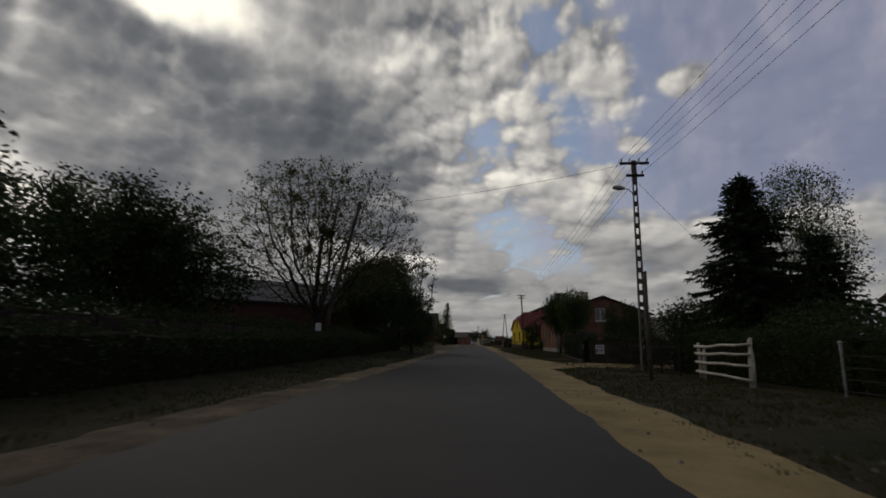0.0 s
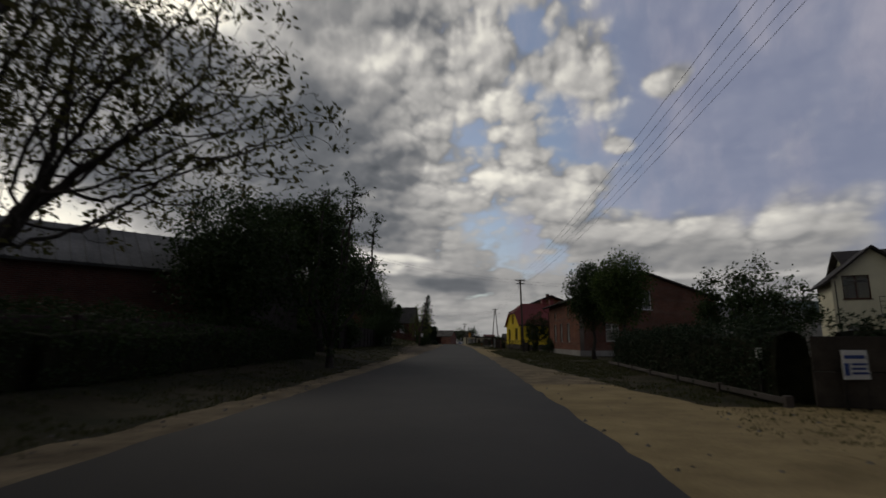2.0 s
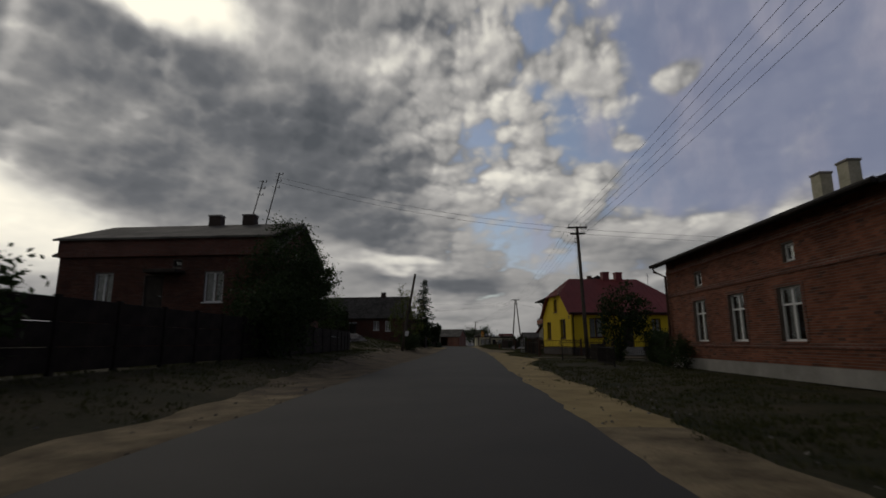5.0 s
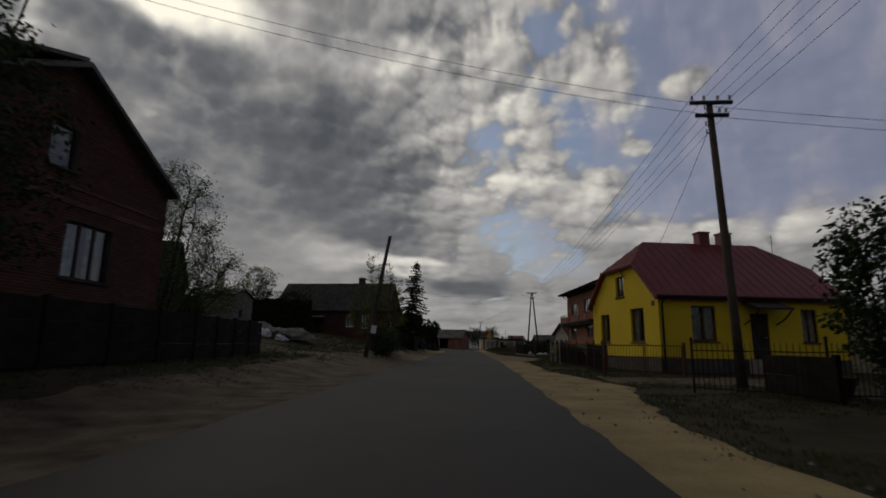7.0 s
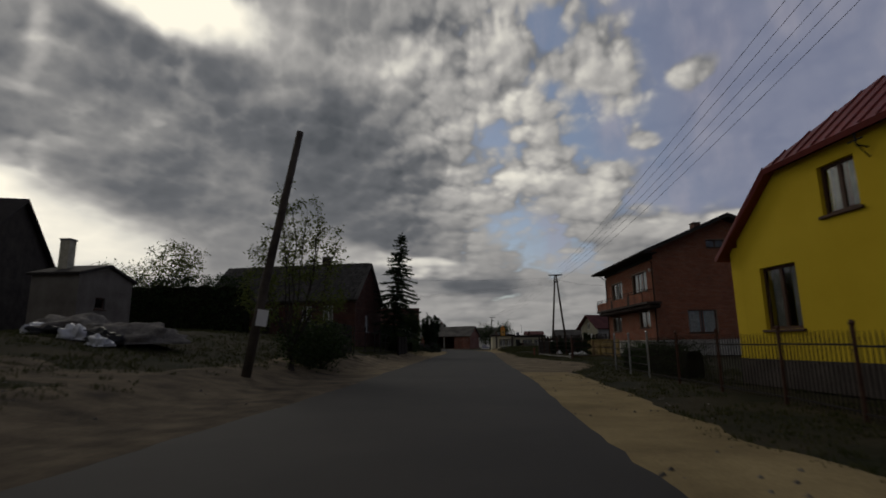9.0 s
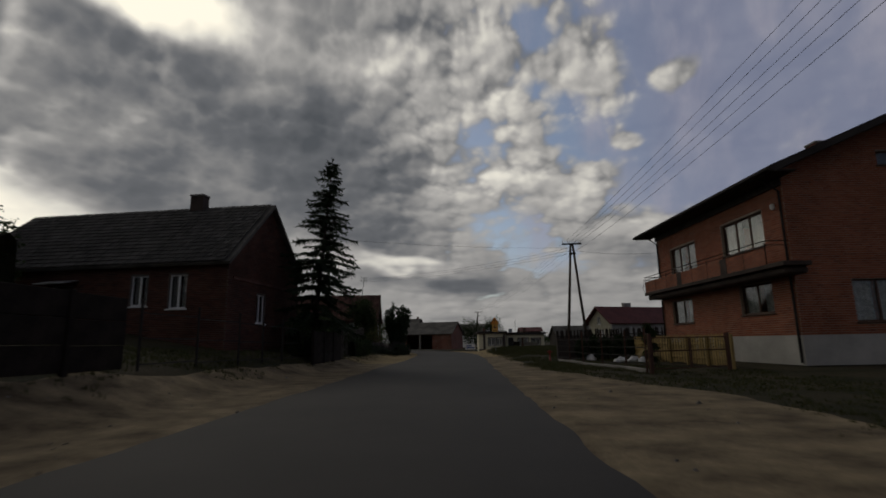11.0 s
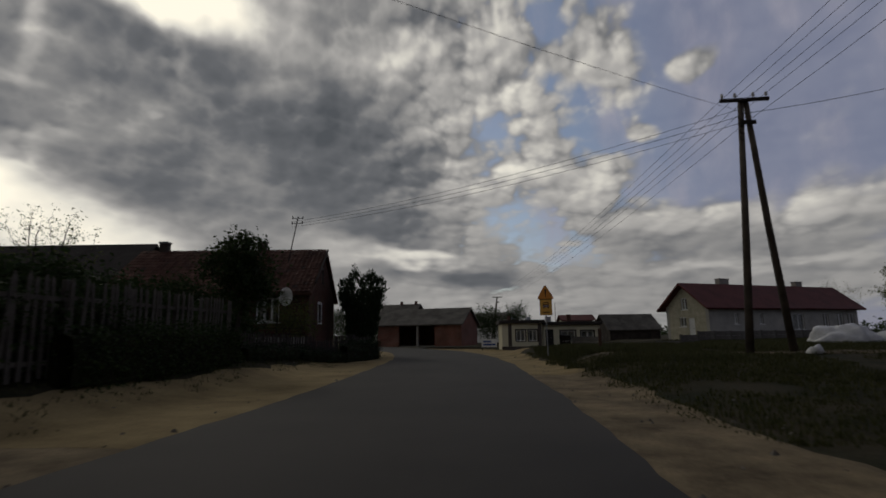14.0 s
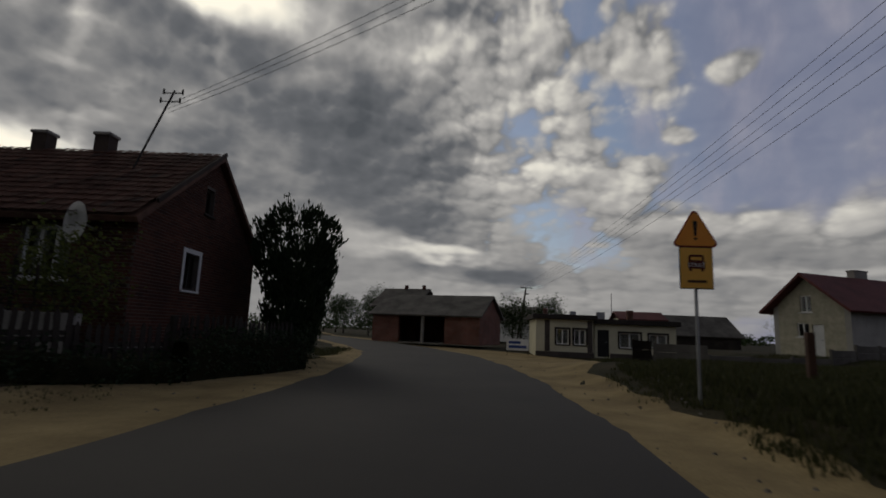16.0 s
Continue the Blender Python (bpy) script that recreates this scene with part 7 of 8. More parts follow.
# left side
hedge([(-7.7, 2.0), (-7.3, 8.0), (-7.6, 30.0), (-7.8, 46.5)], 1.15, 0.7, 97, "rank dark weeds and suckers before the panel fence", dens=80)
slab_fence([(-8.6, -18), (-7.9, 8), (-8.2, 30), (-8.4, 47)], 2, 0.55, "dark red panel fence between concrete posts", RED_FENCE)
slab_fence([(-9.4, 58), (-9.6, 68), (-10.0, 79)], 3, 0.55, "dark panel fence before the brick house", WOOD_BLACK)
slab_fence([(-10.0, 79.2), (-10.6, 90), (-11.6, 97.5)], 3, 0.5, "dark panel fence before the brick house", WOOD_BLACK)
slab_fence([(-9.4, 112.5), (-9.6, 121.5)], 3, 0.55, "dark upright board fence by the cottage", WOOD_BLACK)
bar_fence([(-9.6, 122.0), (-9.5, 127.0), (-9.6, 133.0)], 1.5, "dark iron rail fence before the cottage", IRON, IRON, every=2.2, gap=0.5, base=0.0, bars=False, mesh_rails=3)
slab_fence([(-9.0, 133.3), (-9.2, 138.7)], 3, 0.5, "dark board fence under the spruce", WOOD_BLACK)
# pale pales stand in for the brightness seen through the dark fence's gaps
paling([(-11.6, 141.6), (-11.9, 145.2)], 1.35, "short run of pale palings in place of light through the fence", GAP_LIGHT_WOOD, seed=15, gap=0.09, missing=0.12)
paling([(-9.3, 138.9), (-9.8, 141.5), (-10.2, 147.0), (-10.6, 150.4)], 1.75, "tall old dark wooden palings, some leaning", WOOD_OLD, gap=0.10, seed=5, missing=0.10)
paling([(-10.7, 150.8), (-10.6, 155.0), (-9.7, 158.5)], 0.75, "dark low palings at the bend", WOOD_DARK, seed=6)
paling([(-9.7, 158.7), (-9.2, 163.0)], 1.15, "dark palings before the cottage gable", WOOD_DARK, seed=7)
bar_fence([(-16.5, 157.0), (-13.5, 157.2), (-10.9, 157.6)], 0.8, "iron fence on pale concrete panels", IRON, IRON, every=1.5, base=0.55, bars=False, mesh_rails=3)
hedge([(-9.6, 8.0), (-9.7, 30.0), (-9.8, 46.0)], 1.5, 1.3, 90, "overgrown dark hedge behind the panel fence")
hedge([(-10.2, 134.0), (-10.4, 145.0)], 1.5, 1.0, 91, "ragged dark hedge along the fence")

hedge([(-10.5, 151.0), (-10.3, 155.0), (-9.35, 158.3)], 0.5, 0.6, 95, "rank weeds before the low palings", NEEDLES)
hedge([(-9.35, 158.4), (-8.9, 163.0)], 1.0, 0.6, 96, "rank weeds before the low palings", NEEDLES)
# right side
hedge([(10.6, 31.5), (7.4, 32.4)], 1.75, 0.9, 94, "dense dark hedge behind the corner fence", NEEDLES)
log_gate()
hedge([(10.2, 4.0), (10.0, 14.0), (9.0, 24.0)], 1.75, 1.4, 93, "dense dark hedge behind the log gate")
bar_fence([(8.95, 13.7), (9.3, 9.0), (9.5, -12.0)], 1.1, "wire fence on thin pale posts", ZINC, IRON, every=2.6, bars=False, mesh_rails=4)
bar_fence([(7.4, 20.2), (7.3, 26.0)], 1.2, "dark garden fence by the pole", IRON, IRON, every=2.0, gap=0.12)
slab_fence([(10.6, 30.6), (6.3, 31.7)], 2, 0.65, "dark board fence at the corner of the side lane", WOOD_DARK)
slab_fence([(6.0, 31.9), (6.75, 41.5), (7.7, 51.0)], 1, 0.13, "low dark kerb along the hedge", PLINTH, every=3.0)
bar_fence([(6.0, 78.5), (6.2, 83.0)], 1.0, "dark iron garden fence", IRON, IRON, every=2.2, gap=0.14)
slab_fence([(7.2, 85.6), (6.9, 88.2)], 2, 0.5, "dark board fence by the pole", WOOD_BLACK)
bar_fence([(5.1, 88.3), (7.4, 86.2), (12.5, 86.9)], 1.25, "iron bar fence before the yellow cottage", IRON, IRON, every=2.3, gap=0.13)
double_gate(4.5, 96.3, 2, 3.4, 1.25, "low iron double gate, rust-brown posts")
bar_fence([(4.45, 96.5), (4.65, 101.0), (4.3, 108.5)], 1.2, "iron bar fence along the yellow cottage", RUST, IRON, every=2.2, gap=0.125)
bar_fence([(4.3, 108.5), (4.35, 116.0)], 1.25, "mesh fence on thin iron posts", ZINC, IRON, every=2.4, bars=False, mesh_rails=5)
hedge([(5.6, 108.0), (5.4, 115.5)], 1.05, 0.8, 92, "dark hedge behind the mesh fence")
double_gate(4.6, 128.4, 24, 3.6, 1.2, "rust-brown iron gate of the brick house")
bar_fence([(4.7, 129.2), (4.6, 131.5), (3.75, 136.0), (3.3, 140.9)], 1.2, "mesh fence with brown posts on a low kerb", RUST, IRON, every=2.5, bars=False, mesh_rails=4, base=0.1)
paling([(8.4, 130.5), (8.2, 136.5), (7.9, 141.5)], 1.25, "yellow board fence before the brick house", WOOD_YELLOW, board=0.10, gap=0.04, seed=8)
slab_fence([(3.3, 141.2), (9.5, 144.4), (20.0, 149.0)], 3, 0.42, "dark grey fence of concrete panels", PLINTH)
paling([(3.4, 141.5), (9.5, 144.7), (20.0, 149.3)], 1.72, "dark picket fence standing behind concrete panels", WOOD_DARK, board=0.10, gap=0.045, seed=18, missing=0.06)
slab_fence([(5.8, 174.5), (12.0, 176.5), (24.0, 184.0), (34.0, 190.0)], 2, 0.36, "low grey block wall before the long house", OLD_CONCRETE)
slab_fence([(3.65, 175.4), (5.8, 174.5)], 3, 0.4, "low grey wall of blocks", OLD_CONCRETE)
slab_fence([(2.75, 175.75), (3.58, 175.45)], 3, 0.44, "narrow dark board gate beside the block wall", WOOD_BLACK, every=1.0)

# ---- signs ----
def bars_on(parent, rows, m, mat=BLACK, y=-0.008):
    for x0, z0, x1, z1 in rows:
        part("print_bar", boxes((x0, y, z0, x1, y + 0.006, z1)), mat, parent, "", m)


def warning_sign(x, y):
    """Orange triangle with an exclamation mark over an amber plate with a fire engine."""
    s = thing("road_sign", pose(x, y, 0, 0, 0, 4), "orange warning triangle above an amber plate on a grey post", "road sign")
    bm = bmesh.new()
    tube(bm, [(0, 0, -0.3), (0, 0, 3.05)], 0.027, 10)
    part("post", bm, ZINC, s)

    def tri(size, y0, y1, zc):
        b = bmesh.new()
        pts = []
        for k in range(3):
            a = math.pi / 2 + k * 2 * math.pi / 3
            for d in (-0.12, 0, 0.12):
                r = size * (0.94 if d == 0 else 0.90)
                pts.append((r * math.cos(a + d), zc + r * math.sin(a + d)))
        lo, hi = [b.verts.new((px, y0, pz)) for px, pz in pts], [b.verts.new((px, y1, pz)) for px, pz in pts]
        b.faces.new(lo)
        b.faces.new(hi[::-1])
        n = len(pts)
        for k in range(n):
            b.faces.new((lo[(k + 1) % n], lo[k], hi[k], hi[(k + 1) % n]))
        return b
    part("triangle_rim", tri(0.475, -0.052, -0.036, 2.83), RED_PAINT, s, "red rim of the triangle")
    part("triangle", tri(0.43, -0.060, -0.0535, 2.83), ORANGE, s)
    bm = bmesh.new()
    v = [(-0.04, 3.07), (0.04, 3.07), (0.018, 2.79), (-0.018, 2.79)]
    lo, hi = [bm.verts.new((a, -0.068, b)) for a, b in v], [bm.verts.new((a, -0.0615, b)) for a, b in v]
    bm.faces.new(lo[::-1])
    bm.faces.new(hi)
    for k in range(4):
        bm.faces.new((lo[k], lo[(k + 1) % 4], hi[(k + 1) % 4], hi[k]))
    part("mark", bm, BLACK, s)
    bm = bmesh.new()
    tube(bm, [(0, -0.068, 2.73), (0, -0.0615, 2.73)], 0.026, 10)
    part("mark_dot", bm, BLACK, s)
    part("plate_rim", soft_box(-0.305, -0.052, 1.78, 0.305, -0.036, 2.575, 0.006), BLACK, s)
    plate = part("plate", soft_box(-0.288, -0.060, 1.797, 0.288, -0.0535, 2.558, 0.003), SIGN_YELLOW, s)
    # a fire engine seen from the front, a word across it, and a line of print below
    cab = wall_mesh([(0, 0.10), (0.035, 0.125), (0.245, 0.125), (0.28, 0.10)], [(0.04, 0.02, 0.24, 0.085)], 0.006)
    symbol = part("fire_engine_symbol", cab, MAROON_PRINT, plate, "", pose(-0.14, -0.068, 2.30))
    part("symbol_body", boxes((-0.155, -0.0685, 2.165, 0.155, -0.0622, 2.298)), MAROON_PRINT, plate)
    for x in (-0.13, 0.085):
        part("symbol_wheel", boxes((x, -0.0685, 2.115, x + 0.045, -0.0622, 2.163)), MAROON_PRINT, plate)
    word = bpy.data.curves.new("lettering", "FONT")
    word.body, word.size, word.align_x, word.extrude = "STRAŻ", 0.105, "CENTER", 0.001
    holder = new("lettering", word)
    letters = bpy.data.meshes.new_from_object(holder)
    bpy.data.objects.remove(holder)
    letters.materials.clear()
    letters.materials.append(WHITE)
    hang(new("lettering", letters), plate, "", pose(0, -0.071, 2.195, 90))
    bars_on(plate, [(-0.17, 1.90, 0.17, 1.945)], None, WOOD_BROWN, -0.068)
    # the boards are of the small size, their lower edge 2.0 m up
    small = Matrix.Translation((0, 0, 2.05 - 0.90 * 1.78)) @ Matrix.Diagonal((0.90, 1, 0.90, 1))
    for ob in s.children:
        if not ob.name.startswith("post"):
            ob.matrix_local = small @ ob.matrix_local
    return s


def notice_board(x, y, deg, w, h, z, label, rows):
    b = thing("notice_board", pose(x, y, ground_z(x, y), 0, 0, deg), label, "sign")
    for px in (-w / 2 + 0.05, w / 2 - 0.05):
        part("post", boxes((px - 0.02, 0.0, -0.1, px + 0.02, 0.04, z + h)), IRON, b)
    panel = part("panel", soft_box(-w / 2, -0.022, z, w / 2, -0.003, z + h, 0.003), WHITE, b)
    bars_on(panel, rows, None, SIGN_BLUE, -0.03)
    return b


warning_sign(0.03, 158.3)
fence_plate = thing("plate", pose(-7.93, 24.3, 0), "small white enamel plate on the fence top", "sign")
part("board", soft_box(-0.14, -0.012, 1.60, 0.14, 0.0, 1.98, 0.003), WHITE, fence_plate)
part("stake", boxes((-0.025, 0.002, 0.3, 0.025, 0.03, 1.95)), WOOD_DARK, fence_plate)
notice_board(6.95, 31.4, 12, 0.56, 0.52, 0.55, "white notice with rows of unreadable print", [(-0.24, 0.92, 0.2, 0.98), (-0.26, 0.62, -0.16, 0.84), (-0.1, 0.8, 0.22, 0.84), (-0.1, 0.72, 0.2, 0.76), (-0.1, 0.64, 0.24, 0.68)])
notice_board(-2.9, 184.0, -12, 1.5, 0.75, 0.35, "white roadside board with blue print", [(-0.6, 0.5, 0.6, 0.68), (-0.6, 0.78, 0.2, 0.95)])
for x, y in ((6.3, 33.3), (9.3, 30.7)):
    t = thing("marker_post", pose(x, y, 0), "short white marker on a dark post", "post", "marker posts")
    part("post", boxes((-0.03, -0.03, -0.1, 0.03, 0.03, 0.8)), IRON, t)
    part("reflector", boxes((-0.05, -0.045, 0.8, 0.05, 0.045, 1.1)), WHITE, t)

# ---- things lying about ----
def lump(name, x, y, sx, sy, sz, seed, mat, label, category, rough=0.35, turn=0.0, sub=3):
    bm = bmesh.new()
    bmesh.ops.create_icosphere(bm, subdivisions=sub, radius=1.0)
    for v in bm.verts:
        p = v.co.copy()
        k = 1 + rough * noise.noise(p * 1.6 + Vector((seed, 0, 0))) + rough * 0.5 * noise.noise(p * 4.1 + Vector((0, seed, 0)))
        v.co = Vector((p.x * sx * k, p.y * sy * k, max(p.z, -0.12) * sz * k))
    ob = part(name, bm, mat, None, "", pose(x, y, ground_z(x, y) + 0.02, 0, 0, turn), smooth=True)
    return tagged(ob, label, category)


lump("mound", -15.0, 109.2, 1.9, 1.3, 0.72, 5, RUBBLE, "rough grey heap of building rubble", "heap", 0.4, 10, 4)
lump("mound", -17.6, 109.4, 2.0, 1.3, 0.62, 8, RUBBLE, "low heap of rubble under torn sheeting", "heap", 0.5, -15, 4)
for i, (x, y, sx, sz, mat) in enumerate(((-15.2, 107.9, 0.8, 0.42, BLACK), (-15.9, 107.7, 0.45, 0.5, FOIL), (-17.0, 108.2, 0.9, 0.36, BLACK), (-17.8, 108.0, 0.4, 0.34, FOIL), (-14.6, 107.3, 0.3, 0.3, FOIL))):
    lump("plastic_sheet", x, y, sx, 0.4, sz, 15 + i, mat, ("crumpled pale plastic sheet on the heap" if mat == FOIL else "torn black plastic sheet on the heap"), "sheet", 0.7, 25 * i, 4)
for i, (x, y, s) in enumerate(((6.1, 137.9, 0.36), (6.5, 137.4, 0.3), (6.8, 138.1, 0.42), (6.3, 138.5, 0.3), (7.0, 137.3, 0.3), (7.6, 152.0, 0.34), (5.7, 137.3, 0.26), (5.1, 140.7, 0.45))):
    lump("rubbish_bag", x, y, s * 0.75, s * 0.6, s * 0.65, 30 + i, FOIL, "knotted white plastic rubbish bag", "bag", 0.4, 40 * i)
lump("mound", 8.6, 138.8, 1.4, 1.1, 0.9, 51, SAND, "small heap of yellow building sand", "heap", 0.15, 0, 4)
lump("mound", 18.1, 167.5, 2.0, 1.2, 1.05, 61, FOIL, "heap under white plastic sheeting", "heap", 0.3, 10, 4)
lump("mound", 21.3, 168.2, 1.3, 0.9, 0.55, 63, FOIL, "heap under white plastic sheeting", "heap", 0.3, -20, 4)
for i in range(6):
    thuja((4.6 + 0.85 * i, 140.9 + 0.44 * i), 1.0 + 0.16 * (i % 2), 0.3, 300 + i, "young dark thuja by the panel fence", group="young thujas", per=20)


def hydrant(x, y):
    h = thing("hydrant", pose(x, y, ground_z(x, y)), "small red street hydrant", "hydrant")
    bm = bmesh.new()
    tube(bm, [(0, 0, -0.1), (0, 0, 0.04), (0, 0, 0.05), (0, 0, 0.50), (0, 0, 0.53), (0, 0, 0.58), (0, 0, 0.63)], [0.08, 0.08, 0.045, 0.042, 0.06, 0.055, 0.015], 12)
    part("barrel", bm, RED_PAINT, h, smooth=True)
    for s in (-1, 1):
        bm = bmesh.new()
        tube(bm, [(0.03 * s, 0, 0.52), (0.15 * s, 0, 0.52)], 0.03, 10)
        part("outlet", bm, RED_PAINT, h)
    return h


hydrant(2.8, 141.2)


def planter(x, y):
    p = thing("planter", pose(x, y, ground_z(x, y)), "dark tub of flowers by the gate", "planter")
    bm = bmesh.new()
    tube(bm, [(0, 0, 0), (0, 0, 0.08), (0, 0, 0.45), (0, 0, 0.5)], [0.3, 0.34, 0.48, 0.5], 14)
    part("tub", bm, PLINTH, p)
    rng = random.Random(4)
    v, f = leaf_cloud([(rng.gauss(0, 0.22), rng.gauss(0, 0.22), 0.55 + rng.random() * 0.2) for _ in range(40)], rng, 14, 0.07, 0.07)
    raw("flowers", v, f, LEAF_FRESH, p)
    return p


planter(8.2, 87.3)


def spiral_topiary(x, y):
    t = thing("topiary", pose(x, y, ground_z(x, y)), "dark spiral-cut juniper by the gate", "shrub")
    bm = bmesh.new()
    bar(bm, (0, 0, -0.1), (0, 0, 1.5), 0.03)
    part("stem", bm, BARK, t)
    rng = random.Random(9)
    pts = []
    for i in range(150):
        u = i / 150
        a = u * 6.28 * 2.6
        r = 0.26 * (1 - 0.6 * u)
        pts.append((r * math.cos(a), r * math.sin(a), 0.15 + u * 1.7))
    v, f = leaf_cloud(pts, rng, 40, 0.075, 0.08)
    raw("foliage", v, f, LEAF_DARK, t)
    return t


spiral_topiary(6.85, 135.4)

bank_post = thing("bollard", pose(2.7, 160.2, ground_z(2.7, 160.2) - 0.3), "weathered wooden post on the grassy bank", "post")
part("post", soft_box(-0.07, -0.07, -0.3, 0.07, 0.07, 1.25, 0.015), WOOD_BROWN, bank_post)

# ---- grass, weeds, stones, and the far edge of the woods ----
def grass_patch(name, label, spots, seed, mat=GRASS):
    """Blades in tufts. spots: (x0, y0, x1, y1, tufts, height)."""
    rng = random.Random(seed)
    verts, faces = [], []
    for x0, y0, x1, y1, n, h in spots:
        for _ in range(n):
            x, y = rng.uniform(x0, x1), rng.uniform(y0, y1)
            off = x - mid_x(y)
            if -HALF - width_of(LEFT_SAND, y) * (0.82 + 0.4 * fine(x, y, 0.6)) < off < HALF + width_of(RIGHT_SAND, y) * (0.82 + 0.4 * fine(x, y, 0.6)):
                continue
            if fine(x, y, 0.45) < -0.32:
                continue
            g = ground_z(x, y) - 0.03
            for _ in range(6):
                a, s = rng.random() * 6.28, h * rng.uniform(0.5, 1.3)
                bx, by = x + rng.gauss(0, 0.07), y + rng.gauss(0, 0.07)
                w = 0.011 + 0.02 * h
                lean = rng.uniform(0.1, 0.5) * s
                i = len(verts)
                ca, sa = math.cos(a), math.sin(a)
                verts += [(bx - sa * w, by + ca * w, g), (bx + sa * w, by - ca * w, g), (bx + ca * lean * 0.4 + sa * w * 0.7, by + sa * lean * 0.4 - ca * w * 0.7, g + s * 0.6), (bx + ca * lean, by + sa * lean, g + s)]
                faces += [(i, i + 1, i + 2), (i, i + 2, i + 3)]
    ob = raw(name, verts, faces, mat)
    return tagged(ob, label, "grass", kind="stuff")


grass_patch("grass", "short rough verge grass", [(-12, -4, -3, 60, 9000, 0.07), (1, -4, 9, 62, 10000, 0.075), (-12, 60, -5, 98, 4500, 0.07), (-32, 97, -5, 128, 9000, 0.12), (1, 60, 9, 130, 9000, 0.07), (-13, 120, -6, 172, 6000, 0.08), (-1, 130, 7, 152, 6000, 0.08)], 5)
grass_patch("grass", "tall green grass on the bank", [(-0.6, 146, 16, 176, 10000, 0.10), (-0.2, 150, 5, 176, 6500, 0.14), (0.6, 155, 9, 176, 6500, 0.19), (4, 155, 30, 186, 9000, 0.14), (-13, 160, -8, 185, 3000, 0.13)], 6, LEAF_BANK)


def pebbles():
    rng = random.Random(12)
    verts, faces = [], []
    for _ in range(1500):
        y = rng.uniform(2, 172)
        side = rng.choice((-1, 1))
        table = LEFT_SAND if side < 0 else RIGHT_SAND
        x = mid_x(y) + side * (HALF + rng.random() ** 1.2 * (width_of(table, y) + 0.8))
        s = rng.uniform(0.012, 0.045) * (1 if rng.random() < 0.96 else 2)
        g = ground_z(x, y)
        i = len(verts)
        verts += [(x + s, y, g), (x - s * 0.5, y + s * 0.8, g), (x - s * 0.6, y - s * 0.7, g), (x + s * 0.2, y + s * 0.1, g + s * 0.9)]
        faces += [(i, i + 1, i + 3), (i + 1, i + 2, i + 3), (i + 2, i, i + 3)]
    return tagged(raw("pebbles", verts, faces, RUBBLE), "loose stones on the sandy verges", "stones", kind="stuff")


pebbles()


def far_woods():
    rng = random.Random(77)
    pts = []
    for _ in range(2600):
        a = rng.uniform(-1.15, 1.15)
        r = rng.uniform(300, 420)
        x, y = -10 + r * math.sin(a), 60 + r * math.cos(a)
        pts.append((x, y, rng.random() ** 0.7 * (4.2 + 2.0 * fine(a * 30, 1))))
    v, f = leaf_cloud(pts, rng, 14, 1.0, 1.3)
    return tagged(raw("far_woods", v, f, LEAF_DARK), "low dark line of woods on the horizon", "woods", kind="stuff")


far_woods()

# ---- bricks and tiles, one by one ----
def brick_skin(house, key, material, mortar, keep, width=0.262, row=0.0785, joint=0.017, floor=0.0, rim=0.02, lay=0):
    """Running bond over a wall, round its openings; those inside keep (x0, z0, x1, z1) are pieces of their own."""
    wall, profile, holes = WALL_OF[(house.name, key)]
    wall.data.materials[0] = mortar
    if key in ("x0", "x1"):
        # the ends of the long walls show beside the gable
        t = profile[0][0]
        slope = (profile[1][1] - profile[0][1]) / (profile[1][0] - t)
        profile = [(0.0, profile[0][1] - t * slope), *profile[1:-1], (profile[-1][0] + t, profile[-1][1] - t * slope)]
    px, pz = [p[0] for p in profile], [p[1] for p in profile]
    rng = random.Random(len(house.name) * 7 + lay)
    meshes, verts, faces, single = {}, [], [], 0
    z, r = floor, 0
    while z + row < max(pz):
        x = px[0] + 0.003 - (width / 2 if r % 2 else 0.0)
        while x < px[-1]:
            a, b = max(x, px[0] + 0.003), min(x + width - joint, px[-1] - 0.003)
            c, d = z + joint / 2, z + row - joint / 2
            x += width
            top = min(float(np.interp(a, px, pz)), float(np.interp(b, px, pz)))
            if b - a < 0.05 or d > top - 0.03:
                continue
            pieces = [(a, b)]
            for h in holes:
                if h[1] - rim < d and h[3] + rim > c:
                    pieces = [q for (s, e) in pieces for q in ((s, min(e, h[0] - rim)), (max(s, h[2] + rim), e)) if q[1] - q[0] > 0.04]
            for s, e in pieces:
                out = -0.010 - 0.004 * rng.random()
                if single < 300 and keep[0] < s and e < keep[2] and keep[1] < c and d < keep[3]:
                    size = round(e - s, 2)
                    if size not in meshes:
                        meshes[size] = part("brick", boxes((0, 0, 0, size, 0.016, d - c)), material, wall, "", pose(s, out, c)).data
                    else:
                        hang(new("brick", meshes[size]), wall, "", pose(s, out, c))
                    single += 1
                else:
                    i = len(verts)
                    verts += [(s, out, c), (e, out, c), (e, out, d), (s, out, d), (s, 0.004, c), (e, 0.004, c), (e, 0.004, d), (s, 0.004, d)]
                    faces += [(i, i + 1, i + 2, i + 3), (i, i + 4, i + 5, i + 1), (i + 3, i + 2, i + 6, i + 7), (i, i + 3, i + 7, i + 4), (i + 1, i + 5, i + 6, i + 2)]
        z += row
        r += 1
    ob = raw("brickwork", verts, faces, material, wall)
    ob["kind"] = "stuff"


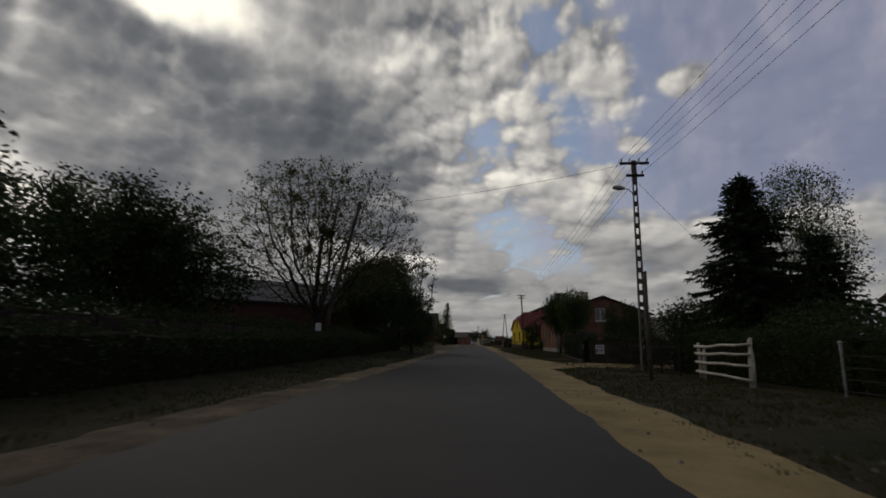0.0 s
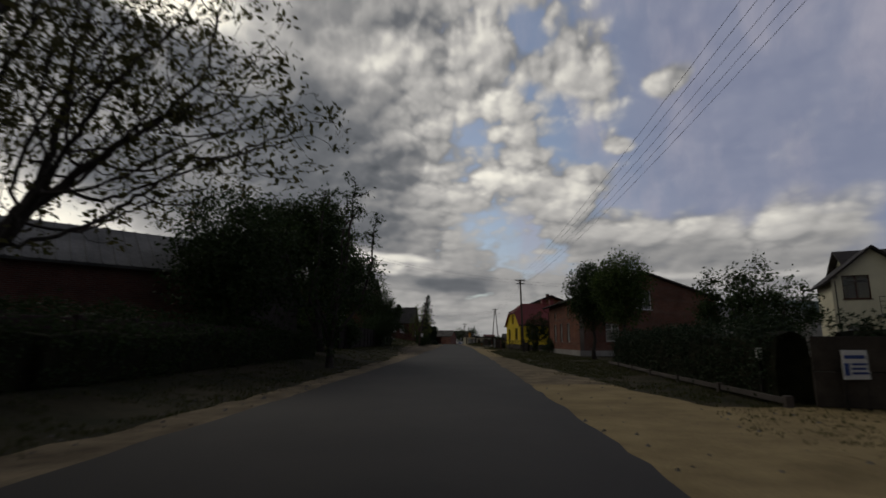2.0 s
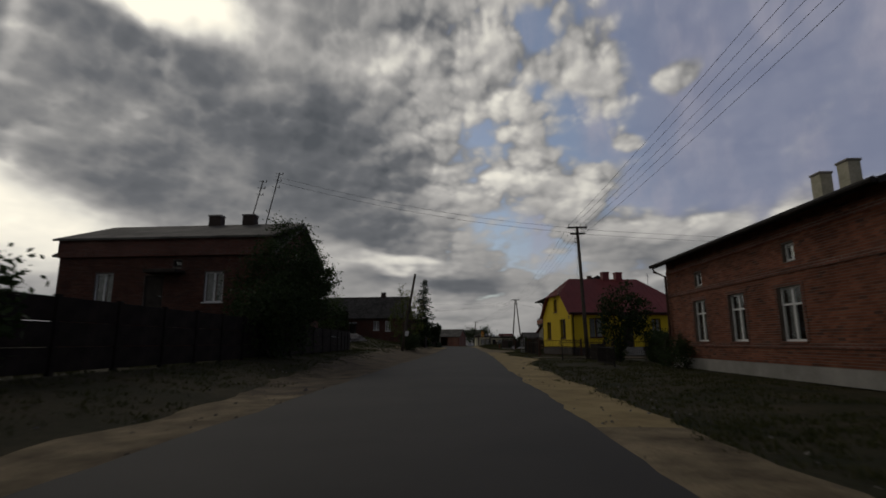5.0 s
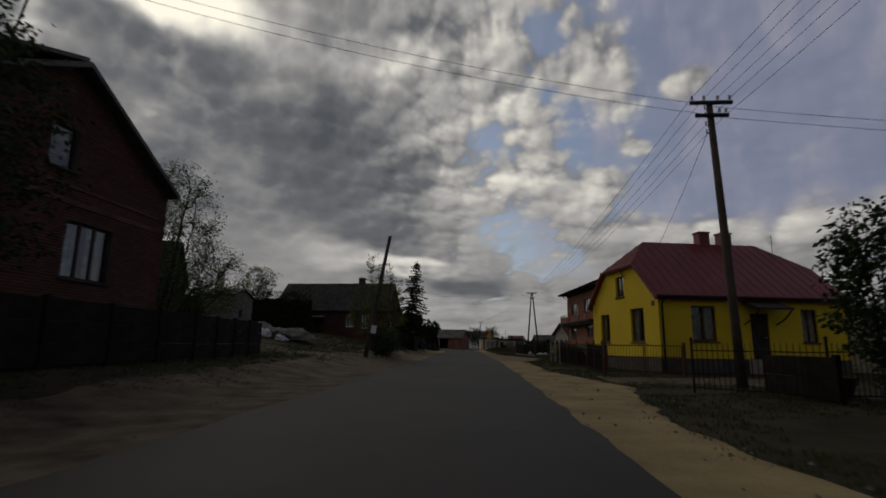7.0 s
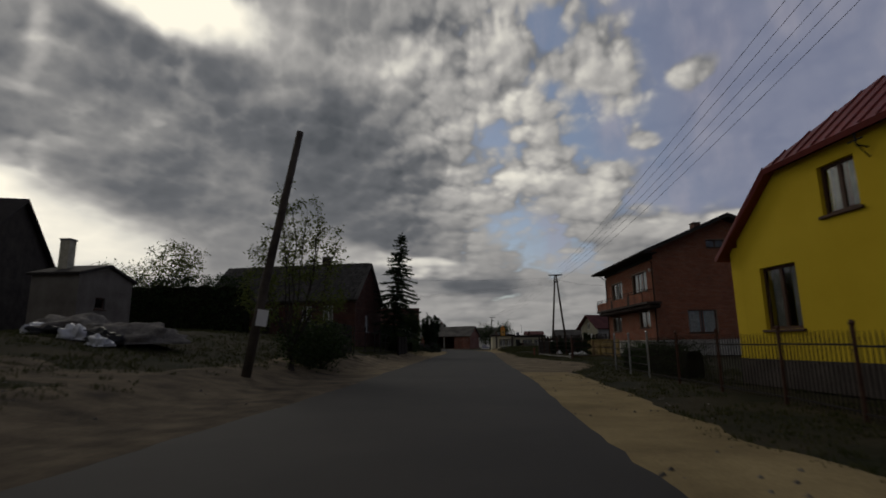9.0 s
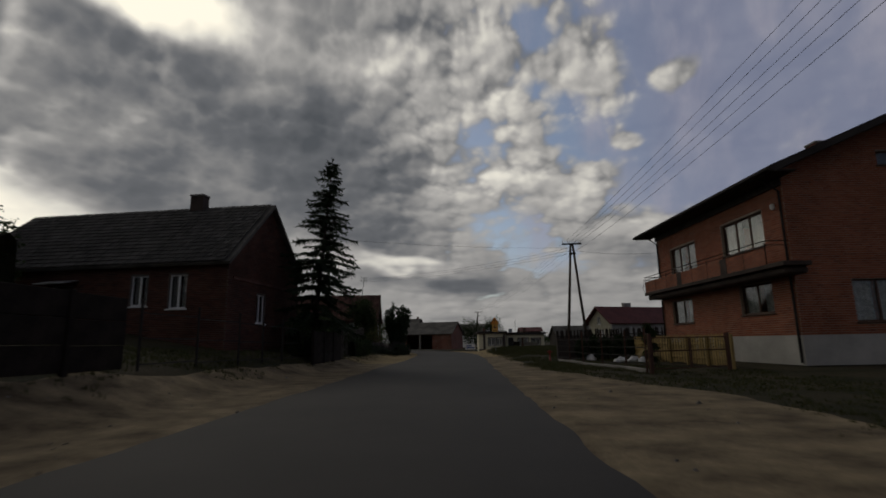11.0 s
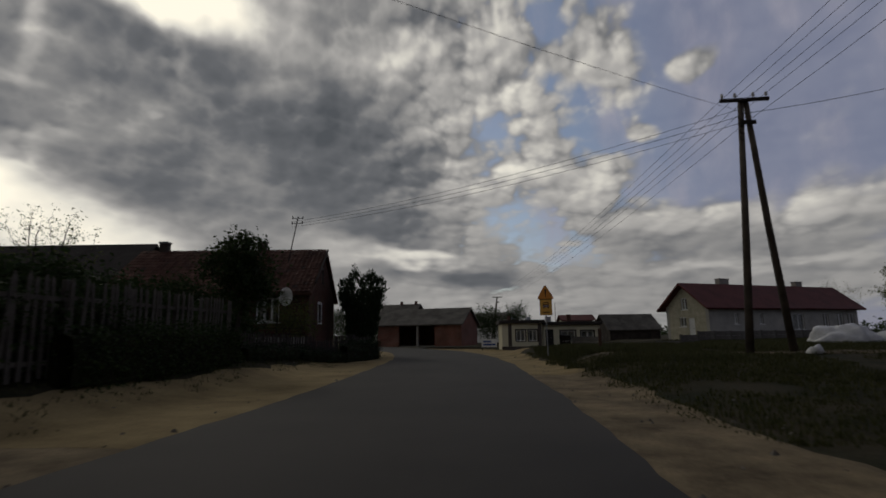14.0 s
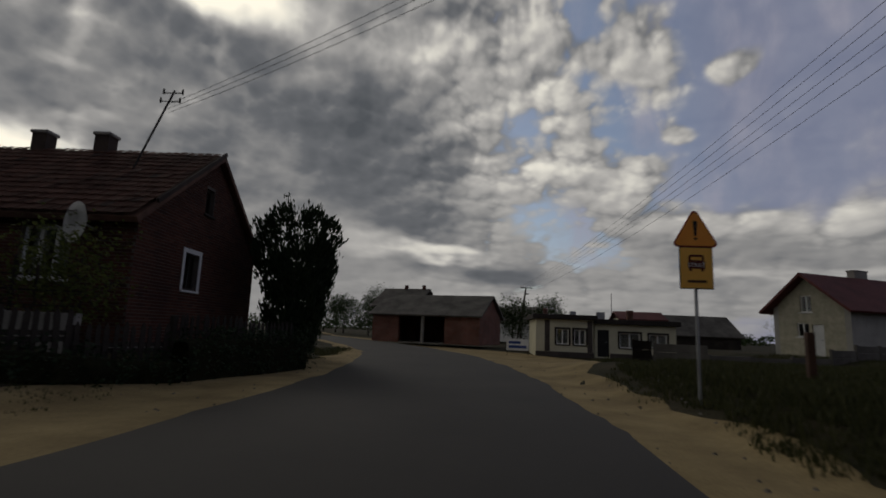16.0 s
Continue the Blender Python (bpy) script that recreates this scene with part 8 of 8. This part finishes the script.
brick_skin(BLOCK, "y1", BRICKS_ORANGE, MORTAR_PALE, (3.95, 1.2, 7.8, 3.2), floor=1.21, lay=1, row=0.098, width=0.29, joint=0.022)
brick_skin(BLOCK, "x0", BRICKS_ORANGE, MORTAR_PALE, (5.5, 1.2, 8.0, 4.0), floor=1.21, lay=2, row=0.098, width=0.29, joint=0.022)
brick_skin(FARM, "y1", BRICKS_OLD, MORTAR_OLD, (0.1, 0.45, 2.2, 4.3), floor=0.46, lay=3)
brick_skin(MAST_HOUSE, "x0", BRICKS_DARK, MORTAR_DARK, (1.5, 1.0, 4.0, 4.0), floor=0.51, lay=4)
brick_skin(MAST_HOUSE, "y1", BRICKS_DARK, MORTAR_DARK, (9.8, 1.0, 12.3, 4.0), floor=0.51, lay=5)
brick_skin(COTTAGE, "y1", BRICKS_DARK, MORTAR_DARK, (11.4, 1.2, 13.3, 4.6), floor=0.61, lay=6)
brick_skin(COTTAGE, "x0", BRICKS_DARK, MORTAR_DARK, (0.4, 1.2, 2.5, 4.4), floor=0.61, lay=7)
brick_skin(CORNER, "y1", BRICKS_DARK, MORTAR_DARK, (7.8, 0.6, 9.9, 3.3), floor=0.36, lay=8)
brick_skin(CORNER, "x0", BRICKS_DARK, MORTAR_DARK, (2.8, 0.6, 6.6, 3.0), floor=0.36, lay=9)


def tile_skin(roof, L, W, eave, ridge, over, material, keep, wide=0.24, pitch=0.33, lay=0, rough=1.0):
    """Single tiles in overlapping courses on the slope facing the street."""
    rng = random.Random(90 + lay)
    rise = (ridge - eave) / (W / 2)
    ang = math.atan(rise)
    run = (W / 2 + over[1]) / math.cos(ang)
    w = wide - 0.012
    prof = [(0, 0.020), (w * 0.25, 0.006), (w * 0.55, 0.004), (w * 0.8, 0.022), (w, 0.026)]
    long = pitch * 1.18
    v, f = [], []
    for x, h in prof:
        v += [(x, 0, h + 0.022), (x, long, h - 0.012), (x, 0, h + 0.002)]
    for i in range(len(prof) - 1):
        a = 3 * i
        f += [(a, a + 3, a + 4, a + 1), (a + 2, a + 5, a + 3, a)]
    tile_me = None
    verts, faces, single = [], [], 0
    face = pose(L, W, 0, 0, 0, 180) @ pose(0, -over[1], eave - over[1] * rise, math.degrees(ang))
    n, m = int(run / pitch), int((L + 2 * over[0]) / wide)
    for s in range(n):
        for k in range(m):
            t = face @ pose(-over[0] + k * wide + 0.006, s * run / n, 0.035 + rng.gauss(0, 0.004) * rough, rng.gauss(0, 0.8) * rough, rng.gauss(0, 0.8) * rough, rng.gauss(0, 0.7) * rough)
            if single < 300 and keep[0] < k < keep[2] and keep[1] <= s < keep[3]:
                if tile_me is None:
                    ob = raw("tile", v, f, material, roof)
                    ob.matrix_basis = t
                    tile_me = ob.data
                else:
                    hang(new("tile", tile_me), roof, "", t)
                single += 1
            else:
                i = len(verts)
                verts += [tuple(t @ Vector(p)) for p in v]
                faces += [tuple(i + q for q in g) for g in f]
    ob = raw("tiling", verts, faces, material, roof)
    ob["kind"] = "stuff"


def roof_of(house):
    return [c for c in house.children if c.name.split(".")[0] == "roof"][0]


tile_skin(roof_of(CORNER), 10.0, 7.0, 3.45, 5.91, (0.2, 0.4), TILE_PIECES, (0, 0, 22, 13), lay=1)
tile_skin(roof_of(COTTAGE), 13.4, 7.4, 4.80, 8.01, (0.25, 0.4), SLATE_PIECES, (0, 0, 20, 16), lay=2)
